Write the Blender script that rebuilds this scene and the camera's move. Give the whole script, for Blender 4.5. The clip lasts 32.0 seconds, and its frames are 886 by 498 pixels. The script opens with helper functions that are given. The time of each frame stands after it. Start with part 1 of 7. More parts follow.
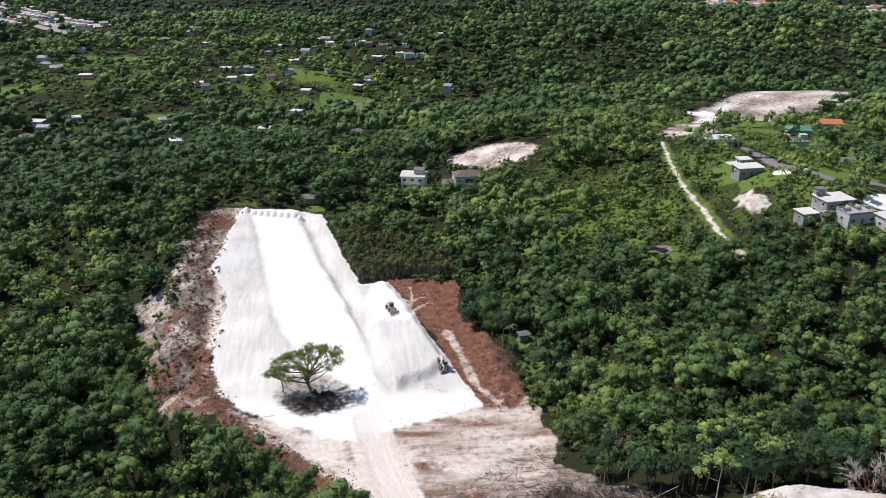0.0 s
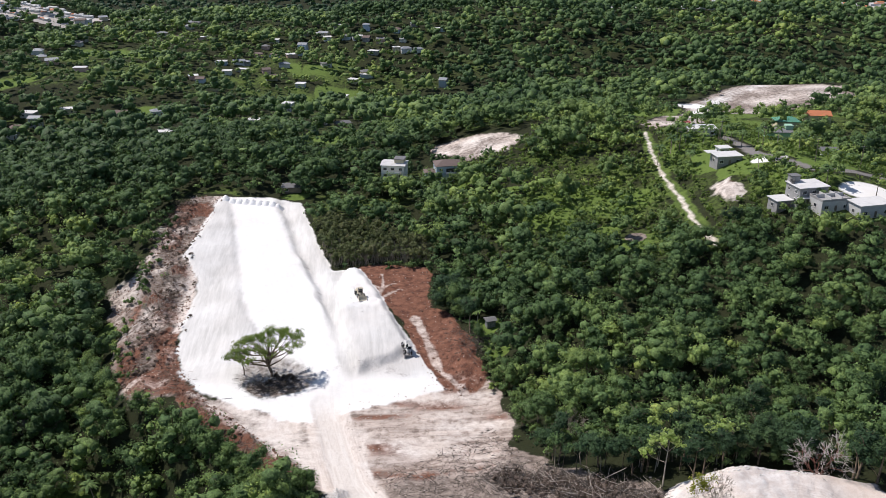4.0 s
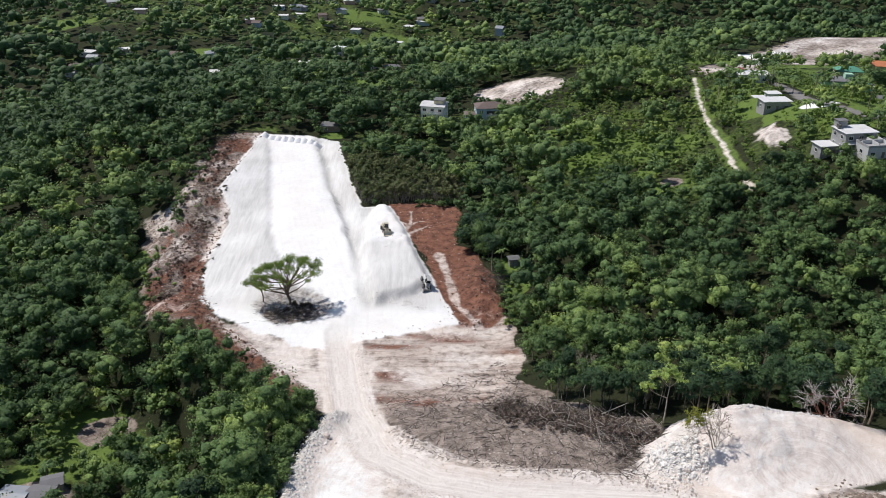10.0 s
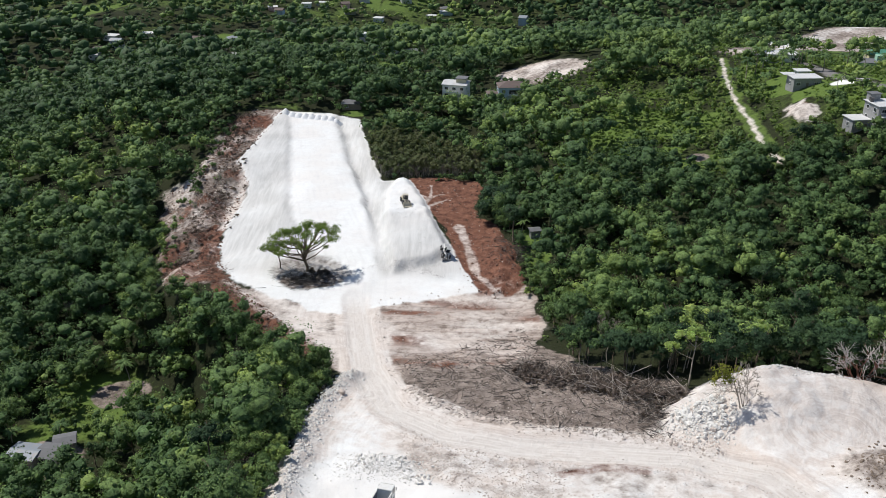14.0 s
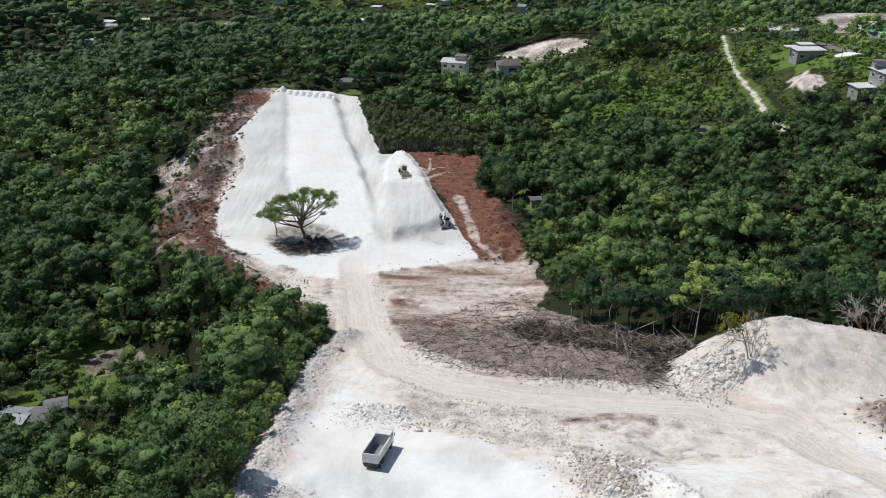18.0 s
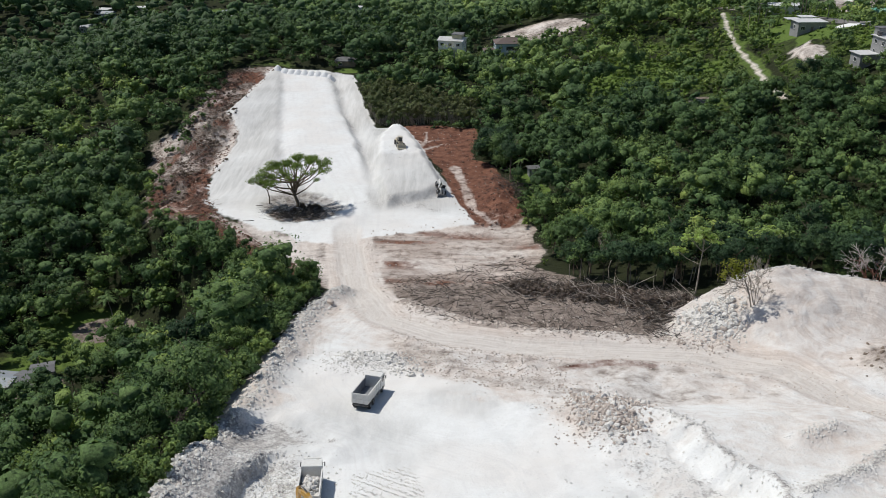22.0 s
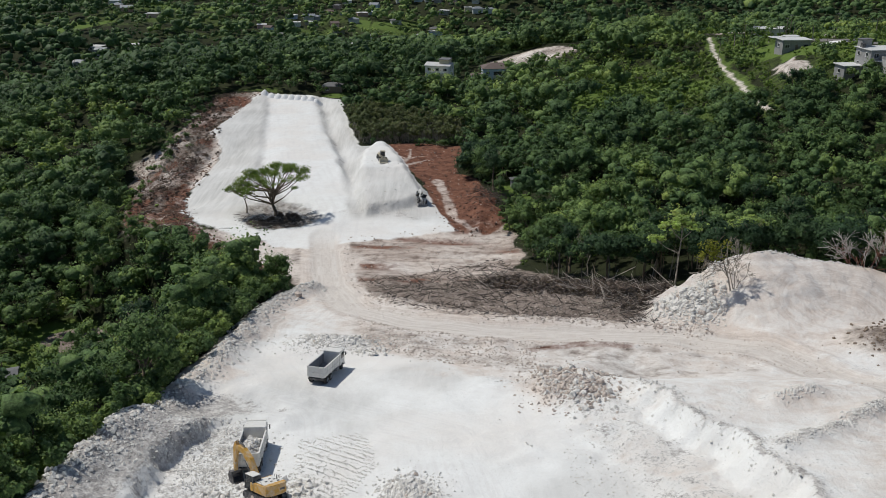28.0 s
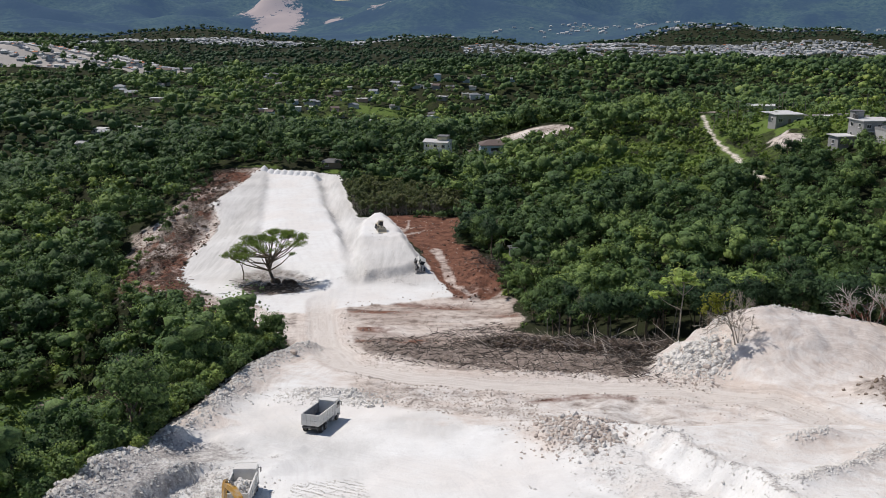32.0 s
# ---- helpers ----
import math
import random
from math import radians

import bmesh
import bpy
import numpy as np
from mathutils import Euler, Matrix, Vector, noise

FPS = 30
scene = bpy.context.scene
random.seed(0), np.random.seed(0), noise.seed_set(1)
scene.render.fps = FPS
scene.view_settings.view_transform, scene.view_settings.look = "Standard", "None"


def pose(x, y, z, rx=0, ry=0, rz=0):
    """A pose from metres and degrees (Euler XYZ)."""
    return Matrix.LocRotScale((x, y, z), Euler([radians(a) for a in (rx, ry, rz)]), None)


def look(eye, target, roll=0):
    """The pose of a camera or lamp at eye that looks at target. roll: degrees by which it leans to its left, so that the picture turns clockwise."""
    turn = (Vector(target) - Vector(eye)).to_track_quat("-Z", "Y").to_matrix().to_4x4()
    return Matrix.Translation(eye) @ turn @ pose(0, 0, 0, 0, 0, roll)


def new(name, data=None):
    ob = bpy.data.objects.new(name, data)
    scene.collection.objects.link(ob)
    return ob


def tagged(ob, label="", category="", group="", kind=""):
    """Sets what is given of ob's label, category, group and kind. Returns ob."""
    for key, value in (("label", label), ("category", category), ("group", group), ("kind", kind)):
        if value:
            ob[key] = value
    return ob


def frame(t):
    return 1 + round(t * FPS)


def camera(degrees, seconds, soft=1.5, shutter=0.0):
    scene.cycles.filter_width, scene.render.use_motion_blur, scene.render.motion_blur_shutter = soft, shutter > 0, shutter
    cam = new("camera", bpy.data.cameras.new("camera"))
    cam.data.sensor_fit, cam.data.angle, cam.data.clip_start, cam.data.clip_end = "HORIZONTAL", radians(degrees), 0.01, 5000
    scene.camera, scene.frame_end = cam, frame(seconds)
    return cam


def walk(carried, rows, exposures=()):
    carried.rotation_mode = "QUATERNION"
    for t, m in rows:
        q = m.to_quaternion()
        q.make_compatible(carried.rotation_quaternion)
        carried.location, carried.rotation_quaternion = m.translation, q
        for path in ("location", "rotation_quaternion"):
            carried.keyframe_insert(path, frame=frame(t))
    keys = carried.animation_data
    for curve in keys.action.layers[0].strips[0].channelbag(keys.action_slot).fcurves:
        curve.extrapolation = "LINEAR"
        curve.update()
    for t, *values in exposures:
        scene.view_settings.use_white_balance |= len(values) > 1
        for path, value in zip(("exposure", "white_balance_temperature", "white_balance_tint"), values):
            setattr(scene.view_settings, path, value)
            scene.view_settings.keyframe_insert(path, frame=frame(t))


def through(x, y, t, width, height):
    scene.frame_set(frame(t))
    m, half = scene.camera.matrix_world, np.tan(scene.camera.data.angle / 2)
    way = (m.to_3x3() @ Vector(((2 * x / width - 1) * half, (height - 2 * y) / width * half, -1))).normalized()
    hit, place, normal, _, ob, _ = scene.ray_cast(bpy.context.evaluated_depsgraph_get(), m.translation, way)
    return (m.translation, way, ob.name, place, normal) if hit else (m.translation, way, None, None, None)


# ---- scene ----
cam = camera(54.8, 32.0, 0.5)
# seconds, eye x y z in metres, turn about x y z in degrees
ROWS = [
    (0.0, -33.00, 0.00, 127.00, 67.14, -0.17, -6.57),
    (0.5, -31.32, -0.22, 126.40, 67.13, -0.16, -6.58),
    (1.0, -29.55, -0.45, 125.87, 67.11, -0.17, -6.58),
    (1.5, -27.76, -0.70, 125.14, 67.11, -0.17, -6.58),
    (2.0, -25.99, -0.95, 124.49, 67.11, -0.16, -6.58),
    (2.5, -24.20, -1.21, 123.81, 67.11, -0.16, -6.59),
    (4.5, -17.28, -2.09, 121.18, 67.15, -0.14, -5.41),
    (5.0, -15.62, -2.27, 120.46, 67.16, -0.13, -4.98),
    (5.5, -13.89, -2.42, 119.68, 66.67, -0.12, -4.53),
    (6.0, -12.30, -2.64, 118.88, 65.42, -0.13, -4.11),
    (6.5, -10.64, -2.80, 118.37, 64.29, -0.11, -3.71),
    (7.0, -8.96, -2.83, 117.66, 64.30, -0.11, -3.34),
    (7.5, -7.38, -3.00, 116.98, 64.34, -0.12, -3.00),
    (8.0, -6.08, -3.08, 116.44, 64.33, -0.12, -2.68),
    (8.5, -5.69, -3.03, 116.07, 64.34, -0.09, -2.35),
    (9.0, -5.66, -3.14, 115.59, 64.34, -0.08, -2.06),
    (9.5, -5.67, -3.14, 114.91, 64.37, -0.08, -1.77),
    (10.0, -5.79, -3.24, 113.95, 64.38, -0.11, -1.12),
    (10.5, -5.80, -3.24, 112.64, 64.41, -0.12, -0.32),
    (11.0, -5.84, -3.25, 111.26, 64.43, -0.12, 0.26),
    (11.5, -5.83, -3.27, 109.87, 64.45, -0.13, 0.44),
    (12.0, -5.80, -3.33, 108.51, 64.46, -0.15, 0.45),
    (12.5, -5.77, -3.38, 107.14, 64.48, -0.18, 0.43),
    (13.0, -5.74, -3.41, 105.80, 64.47, -0.19, 0.43),
    (13.5, -5.76, -3.47, 104.46, 64.47, -0.21, 0.41),
    (14.0, -5.70, -3.49, 103.11, 64.48, -0.22, 0.42),
    (14.5, -5.71, -3.54, 101.77, 64.49, -0.23, 0.41),
    (16.5, -5.93, -3.72, 96.39, 64.53, -0.24, 0.36),
    (17.0, -5.87, -3.74, 95.01, 64.55, -0.24, 0.35),
    (17.5, -5.82, -3.76, 93.67, 64.55, -0.23, 0.34),
    (18.0, -5.89, -3.82, 92.27, 64.57, -0.23, 0.31),
    (18.5, -5.85, -3.82, 90.88, 64.59, -0.21, 0.31),
    (19.0, -5.82, -3.84, 89.52, 64.61, -0.18, 0.29),
    (19.5, -5.78, -3.91, 88.22, 64.63, -0.18, 0.28),
    (20.0, -5.79, -3.95, 86.85, 64.66, -0.17, 0.26),
    (20.5, -5.76, -3.93, 85.51, 64.68, -0.15, 0.25),
    (21.0, -5.78, -3.99, 84.12, 64.71, -0.14, 0.23),
    (21.5, -5.61, -4.02, 82.76, 64.71, -0.11, 0.24),
    (22.0, -4.73, -4.07, 81.47, 64.72, -0.09, 0.24),
    (22.5, -3.64, -4.11, 80.05, 64.74, -0.09, 0.23),
    (23.0, -2.58, -4.07, 78.67, 64.76, -0.06, 0.24),
    (23.5, -1.57, -4.11, 77.39, 64.77, -0.04, 0.24),
    (24.0, -0.54, -4.12, 75.96, 64.80, -0.04, 0.24),
    (24.5, -0.00, -4.13, 74.62, 64.80, -0.02, 0.23),
    (25.0, 0.15, -4.16, 73.28, 64.82, 0.01, 0.22),
    (25.5, 0.25, -4.17, 71.96, 64.85, 0.02, 0.21),
    (27.5, 0.53, -4.30, 68.93, 67.03, 0.05, 0.16),
    (28.0, 0.57, -4.30, 68.92, 68.11, 0.04, 0.14),
    (28.5, 0.59, -4.28, 68.91, 69.16, 0.05, 0.12),
    (29.0, 0.61, -4.27, 68.91, 70.57, 0.05, 0.09),
    (29.5, 0.60, -4.27, 68.75, 71.97, 0.04, 0.07),
    (30.0, 0.58, -4.28, 67.99, 73.25, 0.03, 0.05),
    (30.5, 0.53, -4.30, 66.70, 73.99, 0.01, 0.04),
    (31.0, 0.48, -4.31, 65.37, 74.00, 0.00, 0.03),
    (31.5, 0.44, -4.34, 64.02, 74.00, -0.01, 0.02),
    (32.0, 0.43, -4.37, 62.68, 74.00, 0.00, 0.00),
]
walk(cam, [(t, pose(x, y, z, a, b, c)) for t, x, y, z, a, b, c in ROWS],
     exposures=[(0, .45, 6500, 16), (6, .41, 6500, 16), (9, .36, 6450, 14), (13, .30, 6400, 11), (17, .17, 6400, 10), (19, .13, 6400, 10), (25, -.12, 6500, 9), (28, -.15, 6500, 9), (30, -.03, 6500, 11), (31, .05, 6550, 13), (32, .04, 6600, 14)])

# ---- light ----
SUN_FROM = Vector((-1.70, 1.10, 3.0)).normalized()
world = bpy.data.worlds.new("sky")
scene.world = world
world.use_nodes = True
wn, wl = world.node_tree.nodes, world.node_tree.links
sky = wn.new("ShaderNodeTexSky")
sky.sky_type, sky.sun_disc = "NISHITA", False
sky.sun_elevation, sky.sun_rotation = math.asin(SUN_FROM.z), math.atan2(SUN_FROM.x, SUN_FROM.y)
sky.altitude, sky.air_density, sky.dust_density = 150, 1.0, 0.6
wl.new(sky.outputs["Color"], wn["Background"].inputs["Color"])
wn["Background"].inputs["Strength"].default_value = 0.07
sun = new("sun", bpy.data.lights.new("sun", "SUN"))
sun.data.energy, sun.data.angle, sun.data.color = 3.3, radians(0.5), (1.0, 0.96, 0.89)
sun.matrix_world = look(SUN_FROM * 300, (0, 0, 0))

# ---- materials ----
def shader(name):
    m = bpy.data.materials.new(name)
    m.use_nodes = True
    nt = m.node_tree
    return m, nt, nt.nodes["Principled BSDF"]


def noise_node(nt, scale, detail=4, rough=0.6, vec=None, stretch=None):
    n = nt.nodes.new("ShaderNodeTexNoise")
    n.inputs["Scale"].default_value, n.inputs["Detail"].default_value, n.inputs["Roughness"].default_value = scale, detail, rough
    if vec is None:
        vec = nt.nodes.new("ShaderNodeTexCoord").outputs["Object"]
    if stretch:
        mp = nt.nodes.new("ShaderNodeMapping")
        mp.inputs["Scale"].default_value = stretch[:3]
        if len(stretch) > 3:
            mp.inputs["Rotation"].default_value = (0, 0, radians(stretch[3]))
        nt.links.new(vec, mp.inputs["Vector"])
        vec = mp.outputs["Vector"]
    nt.links.new(vec, n.inputs["Vector"])
    return n.outputs["Fac"]


def ramp(nt, fac, stops):
    r = nt.nodes.new("ShaderNodeValToRGB")
    e = r.color_ramp.elements
    while len(e) < len(stops):
        e.new(0.5)
    for k, (p, c) in enumerate(stops):
        e[k].position = p
        e[k].color = (c, c, c, 1) if isinstance(c, (int, float)) else (*c, 1)
    nt.links.new(fac, r.inputs["Fac"])
    return r.outputs["Color"]


def mix(nt, fac, a, b, mode="MIX"):
    n = nt.nodes.new("ShaderNodeMix")
    n.data_type, n.blend_type = "RGBA", mode
    for sock, v in ((n.inputs[0], fac), (n.inputs[6], a), (n.inputs[7], b)):
        if isinstance(v, (int, float)):
            sock.default_value = v
        elif isinstance(v, tuple):
            sock.default_value = (*v, 1)
        else:
            nt.links.new(v, sock)
    return n.outputs[2]


def arith(nt, op, a, b=0.0, c=0.0):
    n = nt.nodes.new("ShaderNodeMath")
    n.operation = op
    for sock, v in zip(n.inputs, (a, b, c)):
        if isinstance(v, (int, float)):
            sock.default_value = v
        else:
            nt.links.new(v, sock)
    return n.outputs[0]


def bump(nt, bsdf, height, strength, distance):
    b = nt.nodes.new("ShaderNodeBump")
    b.inputs["Strength"].default_value, b.inputs["Distance"].default_value = strength, distance
    nt.links.new(height, b.inputs["Height"])
    nt.links.new(b.outputs["Normal"], bsdf.inputs["Normal"])


def plain(name, color, rough=0.6, metal=0.0, vary=0.25, scale=3.0, bumpy=0.0, dirt=None):
    """Paint, plaster, metal or wood with blotches and fine grain."""
    m, nt, p = shader(name)
    big, fine = noise_node(nt, scale * 0.35, 3), noise_node(nt, scale * 5, 5, 0.7)
    low = tuple(c * (1 - vary) for c in color)
    high = tuple(min(1, c * (1 + vary * 0.6)) for c in color)
    col = mix(nt, big, low, high)
    col = mix(nt, ramp(nt, fine, [(0.35, 0.0), (0.75, 0.5)]), col, tuple(c * (1 - vary * 0.8) for c in color))
    if dirt:
        col = mix(nt, ramp(nt, noise_node(nt, scale * 0.8, 5, 0.65), [(0.5, 0.0), (0.75, 0.8)]), col, dirt)
    nt.links.new(col, p.inputs["Base Color"])
    p.inputs["Roughness"].default_value, p.inputs["Metallic"].default_value = rough, metal
    if bumpy:
        bump(nt, p, fine, 0.5, bumpy)
    return m


def leafy(name, stops, through=0.3, rough=0.55):
    """Foliage: the hue differs from tree to tree and from clump to clump."""
    m, nt, p = shader(name)
    stops = [(k, (c[0] * 1.02, c[1] * 1.03, c[2] * 1.42)) for k, c in stops]
    at = nt.nodes.new("ShaderNodeAttribute")
    at.attribute_name = "tint"
    ob = nt.nodes.new("ShaderNodeObjectInfo")
    geo = nt.nodes.new("ShaderNodeNewGeometry")
    own = arith(nt, "GREATER_THAN", at.outputs["Fac"], 0.999)
    tree = arith(nt, "ADD", arith(nt, "MULTIPLY", own, arith(nt, "SUBTRACT", at.outputs["Fac"], 1.0)), arith(nt, "MULTIPLY", arith(nt, "SUBTRACT", 1.0, own), arith(nt, "ADD", 0.12, arith(nt, "MULTIPLY", ob.outputs["Random"], 0.62))))
    fac = arith(nt, "ADD", arith(nt, "MULTIPLY", tree, 0.72), arith(nt, "MULTIPLY", geo.outputs["Random Per Island"], 0.28))
    col = ramp(nt, fac, stops)
    grain = noise_node(nt, 1.7, 5, 0.8)
    mottle = ramp(nt, grain, [(0.30, 0.45), (0.5, 1.1), (0.7, 2.0)])
    col = mix(nt, 1.0, col, mottle, "MULTIPLY")
    nt.links.new(col, p.inputs["Base Color"])
    p.inputs["Roughness"].default_value = rough
    p.inputs["Specular IOR Level"].default_value = 0.14
    pf = nt.nodes.new("ShaderNodeAttribute")
    pf.attribute_name = "puff"
    vt = nt.nodes.new("ShaderNodeVectorTransform")
    vt.vector_type, vt.convert_from, vt.convert_to = "VECTOR", "OBJECT", "WORLD"
    nt.links.new(pf.outputs["Vector"], vt.inputs[0])
    sc = nt.nodes.new("ShaderNodeVectorMath")
    sc.operation = "SCALE"
    nt.links.new(geo.outputs["Normal"], sc.inputs[0])
    sc.inputs["Scale"].default_value = 0.6
    ad = nt.nodes.new("ShaderNodeVectorMath")
    nt.links.new(vt.outputs[0], ad.inputs[0])
    nt.links.new(sc.outputs[0], ad.inputs[1])
    nm = nt.nodes.new("ShaderNodeVectorMath")
    nm.operation = "NORMALIZE"
    nt.links.new(ad.outputs[0], nm.inputs[0])
    sprig = nt.nodes.new("ShaderNodeBump")
    sprig.inputs["Strength"].default_value, sprig.inputs["Distance"].default_value = 0.55, 0.6
    nt.links.new(grain, sprig.inputs["Height"])
    nt.links.new(nm.outputs[0], sprig.inputs["Normal"])
    nt.links.new(sprig.outputs[0], p.inputs["Normal"])
    tr = nt.nodes.new("ShaderNodeBsdfTranslucent")
    nt.links.new(mix(nt, 1.0, col, (1.5, 1.6, 0.7), "MULTIPLY"), tr.inputs["Color"])
    mx = nt.nodes.new("ShaderNodeMixShader")
    mx.inputs[0].default_value = through
    nt.links.new(p.outputs[0], mx.inputs[1])
    nt.links.new(tr.outputs[0], mx.inputs[2])
    nt.links.new(mx.outputs[0], nt.nodes["Material Output"].inputs["Surface"])
    return m


LEAF = leafy("leaves", [(0.0, (0.038, 0.068, 0.020)), (0.25, (0.058, 0.104, 0.028)), (0.45, (0.092, 0.150, 0.038)), (0.62, (0.132, 0.196, 0.046)), (0.80, (0.188, 0.258, 0.052)), (1.0, (0.28, 0.335, 0.062))], 0.11)
# dark-leaved trees, and a darker leaf colour for the wood front in shade
LEAF_DARK_SHADE = leafy("dark_and_shaded_leaves", [(0.0, (0.024, 0.050, 0.019)), (0.5, (0.040, 0.076, 0.025)), (1.0, (0.072, 0.118, 0.033))], 0.1)
LEAF_PALE = leafy("pale_leaves", [(0.0, (0.08, 0.13, 0.03)), (0.6, (0.14, 0.20, 0.045)), (1.0, (0.20, 0.25, 0.06))], 0.4)
LEAF_UMBRELLA = leafy("light_leaves", [(0.0, (0.26, 0.34, 0.09)), (1.0, (0.36, 0.43, 0.13))], 0.45)
LEAF_RAIN = leafy("feathery_leaves", [(0.0, (0.075, 0.125, 0.022)), (1.0, (0.16, 0.215, 0.04))], 0.42)
LEAF_YELLOW = leafy("yellowing_leaves", [(0.0, (0.14, 0.16, 0.02)), (1.0, (0.27, 0.26, 0.04))], 0.4)
LEAF_DRY = leafy("dry_leaves", [(0.0, (0.085, 0.066, 0.042)), (1.0, (0.17, 0.13, 0.08))], 0.15, 0.7)
REED = leafy("reeds", [(0.0, (0.070, 0.095, 0.030)), (0.6, (0.125, 0.140, 0.048)), (1.0, (0.19, 0.165, 0.075))], 0.25)
BARK = plain("bark", (0.17, 0.13, 0.09), 0.85, 0, 0.4, 2.0, 0.02)
BARK_PALE = plain("pale_bark", (0.33, 0.29, 0.24), 0.85, 0, 0.3, 2.0, 0.02)
BARK_GREY = plain("bleached_bark", (0.52, 0.48, 0.44), 0.85, 0, 0.25, 2.0, 0.02)
BARK_RED = plain("red_bark", (0.20, 0.09, 0.06), 0.8, 0, 0.3, 2.0, 0.02)


def ground_material():
    m, nt, p = shader("earth_and_marl")
    def channel(name):
        a = nt.nodes.new("ShaderNodeAttribute")
        a.attribute_name = name
        s = nt.nodes.new("ShaderNodeSeparateColor")
        nt.links.new(a.outputs["Color"], s.inputs[0])
        return s.outputs
    one, two = channel("cover"), channel("soil")
    fine, mid, big = noise_node(nt, 2.6, 6, 0.7), noise_node(nt, 0.45, 5, 0.65), noise_node(nt, 0.06, 4, 0.55)
    streak = noise_node(nt, 0.5, 5, 0.65, None, (0.12, 1.0, 1.0, -14))
    streak_long = noise_node(nt, 0.7, 5, 0.7, None, (1.0, 0.09, 1.0, -10))
    def mask(ch, amount=0.55, width=0.16, grain=None):
        v = arith(nt, "ADD", ch, arith(nt, "MULTIPLY", arith(nt, "SUBTRACT", grain or mid, 0.5), amount))
        mr = nt.nodes.new("ShaderNodeMapRange")
        mr.interpolation_type = "SMOOTHSTEP"
        nt.links.new(v, mr.inputs[0])
        mr.inputs[1].default_value, mr.inputs[2].default_value = 0.5 - width, 0.5 + width
        return mr.outputs[0]
    # leaf litter, coloured darker still for the shade between crowns
    shaded_litter = mix(nt, mid, (0.014, 0.018, 0.008), (0.034, 0.036, 0.017))
    shaded_litter = mix(nt, ramp(nt, fine, [(0.45, 0.0), (0.7, 0.6)]), shaded_litter, (0.035, 0.052, 0.016))
    grass = mix(nt, mid, (0.075, 0.140, 0.028), (0.150, 0.210, 0.048))
    grass = mix(nt, ramp(nt, fine, [(0.5, 0.0), (0.75, 0.6)]), grass, (0.13, 0.12, 0.055))
    brown = mix(nt, ramp(nt, streak, [(0.36, 0.0), (0.66, 1.0)]), (0.24, 0.185, 0.155), (0.64, 0.545, 0.48))
    brown = mix(nt, ramp(nt, fine, [(0.52, 0.0), (0.68, 0.9)]), brown, (0.50, 0.43, 0.38))
    brown = mix(nt, ramp(nt, mid, [(0.3, 0.7), (0.5, 0.0)]), brown, (0.12, 0.085, 0.065))
    churn = mix(nt, ramp(nt, mid, [(0.34, 0.0), (0.64, 1.0)]), (0.105, 0.082, 0.068), (0.32, 0.265, 0.228))
    churn = mix(nt, ramp(nt, fine, [(0.54, 0.0), (0.68, 0.85)]), churn, (0.46, 0.39, 0.34))
    pl = nt.nodes.new("ShaderNodeAttribute")
    pl.attribute_name = "plough"
    brown = mix(nt, pl.outputs["Fac"], churn, brown)
    red = mix(nt, ramp(nt, mid, [(0.32, 0.0), (0.66, 1.0)]), (0.085, 0.036, 0.025), (0.25, 0.118, 0.076))
    red = mix(nt, ramp(nt, fine, [(0.54, 0.0), (0.72, 0.5)]), red, (0.36, 0.24, 0.185))
    pink = mix(nt, ramp(nt, mid, [(0.3, 0.0), (0.65, 1.0)]), (0.60, 0.53, 0.48), (0.77, 0.72, 0.67))
    pink = mix(nt, ramp(nt, fine, [(0.3, 0.35), (0.5, 0.0)]), pink, (0.48, 0.41, 0.36))
    pink = mix(nt, ramp(nt, big, [(0.42, 0.0), (0.66, 0.42)]), pink, (0.62, 0.49, 0.40))
    grit = noise_node(nt, 7.0, 3, 0.7)
    pink = mix(nt, ramp(nt, grit, [(0.56, 0.0), (0.66, 0.6)]), pink, (0.44, 0.38, 0.33))
    marl = mix(nt, ramp(nt, mid, [(0.3, 0.0), (0.65, 1.0)]), (0.765, 0.765, 0.745), (0.83, 0.835, 0.82))
    marl = mix(nt, ramp(nt, fine, [(0.3, 0.22), (0.5, 0.0)]), marl, (0.62, 0.61, 0.59))
    marl = mix(nt, ramp(nt, grit, [(0.60, 0.0), (0.70, 0.35)]), marl, (0.58, 0.56, 0.53))
    marl = mix(nt, ramp(nt, big, [(0.45, 0.0), (0.65, 0.6)]), marl, (0.76, 0.72, 0.675))
    patch = noise_node(nt, 0.16, 6, 0.72)
    marl = mix(nt, ramp(nt, patch, [(0.54, 0.0), (0.64, 0.4)]), marl, (0.68, 0.665, 0.645))
    marl = mix(nt, ramp(nt, noise_node(nt, 1.3, 6, 0.78), [(0.60, 0.0), (0.68, 0.4)]), marl, (0.56, 0.54, 0.51))
    scree = mix(nt, ramp(nt, noise_node(nt, 1.1, 6, 0.72), [(0.38, 0.0), (0.66, 1.0)]), (0.26, 0.245, 0.235), (0.68, 0.65, 0.62))
    tar = mix(nt, mid, (0.16, 0.15, 0.145), (0.26, 0.245, 0.23))
    ln = nt.nodes.new("ShaderNodeAttribute")
    ln.attribute_name = "lane"
    cv = nt.nodes.new("ShaderNodeCombineXYZ")
    nt.links.new(arith(nt, "MULTIPLY", ln.outputs["Fac"], 1.7), cv.inputs[0])
    nt.links.new(arith(nt, "MULTIPLY", big, 9.0), cv.inputs[1])
    wheel_ruts = ramp(nt, noise_node(nt, 1.0, 3, 0.6, cv.outputs[0]), [(0.38, 0.0), (0.62, 1.0)])
    on_lane = ramp(nt, arith(nt, "MULTIPLY", ln.outputs["Fac"], 0.1), [(0.35, 0.5), (0.95, 0.0)])
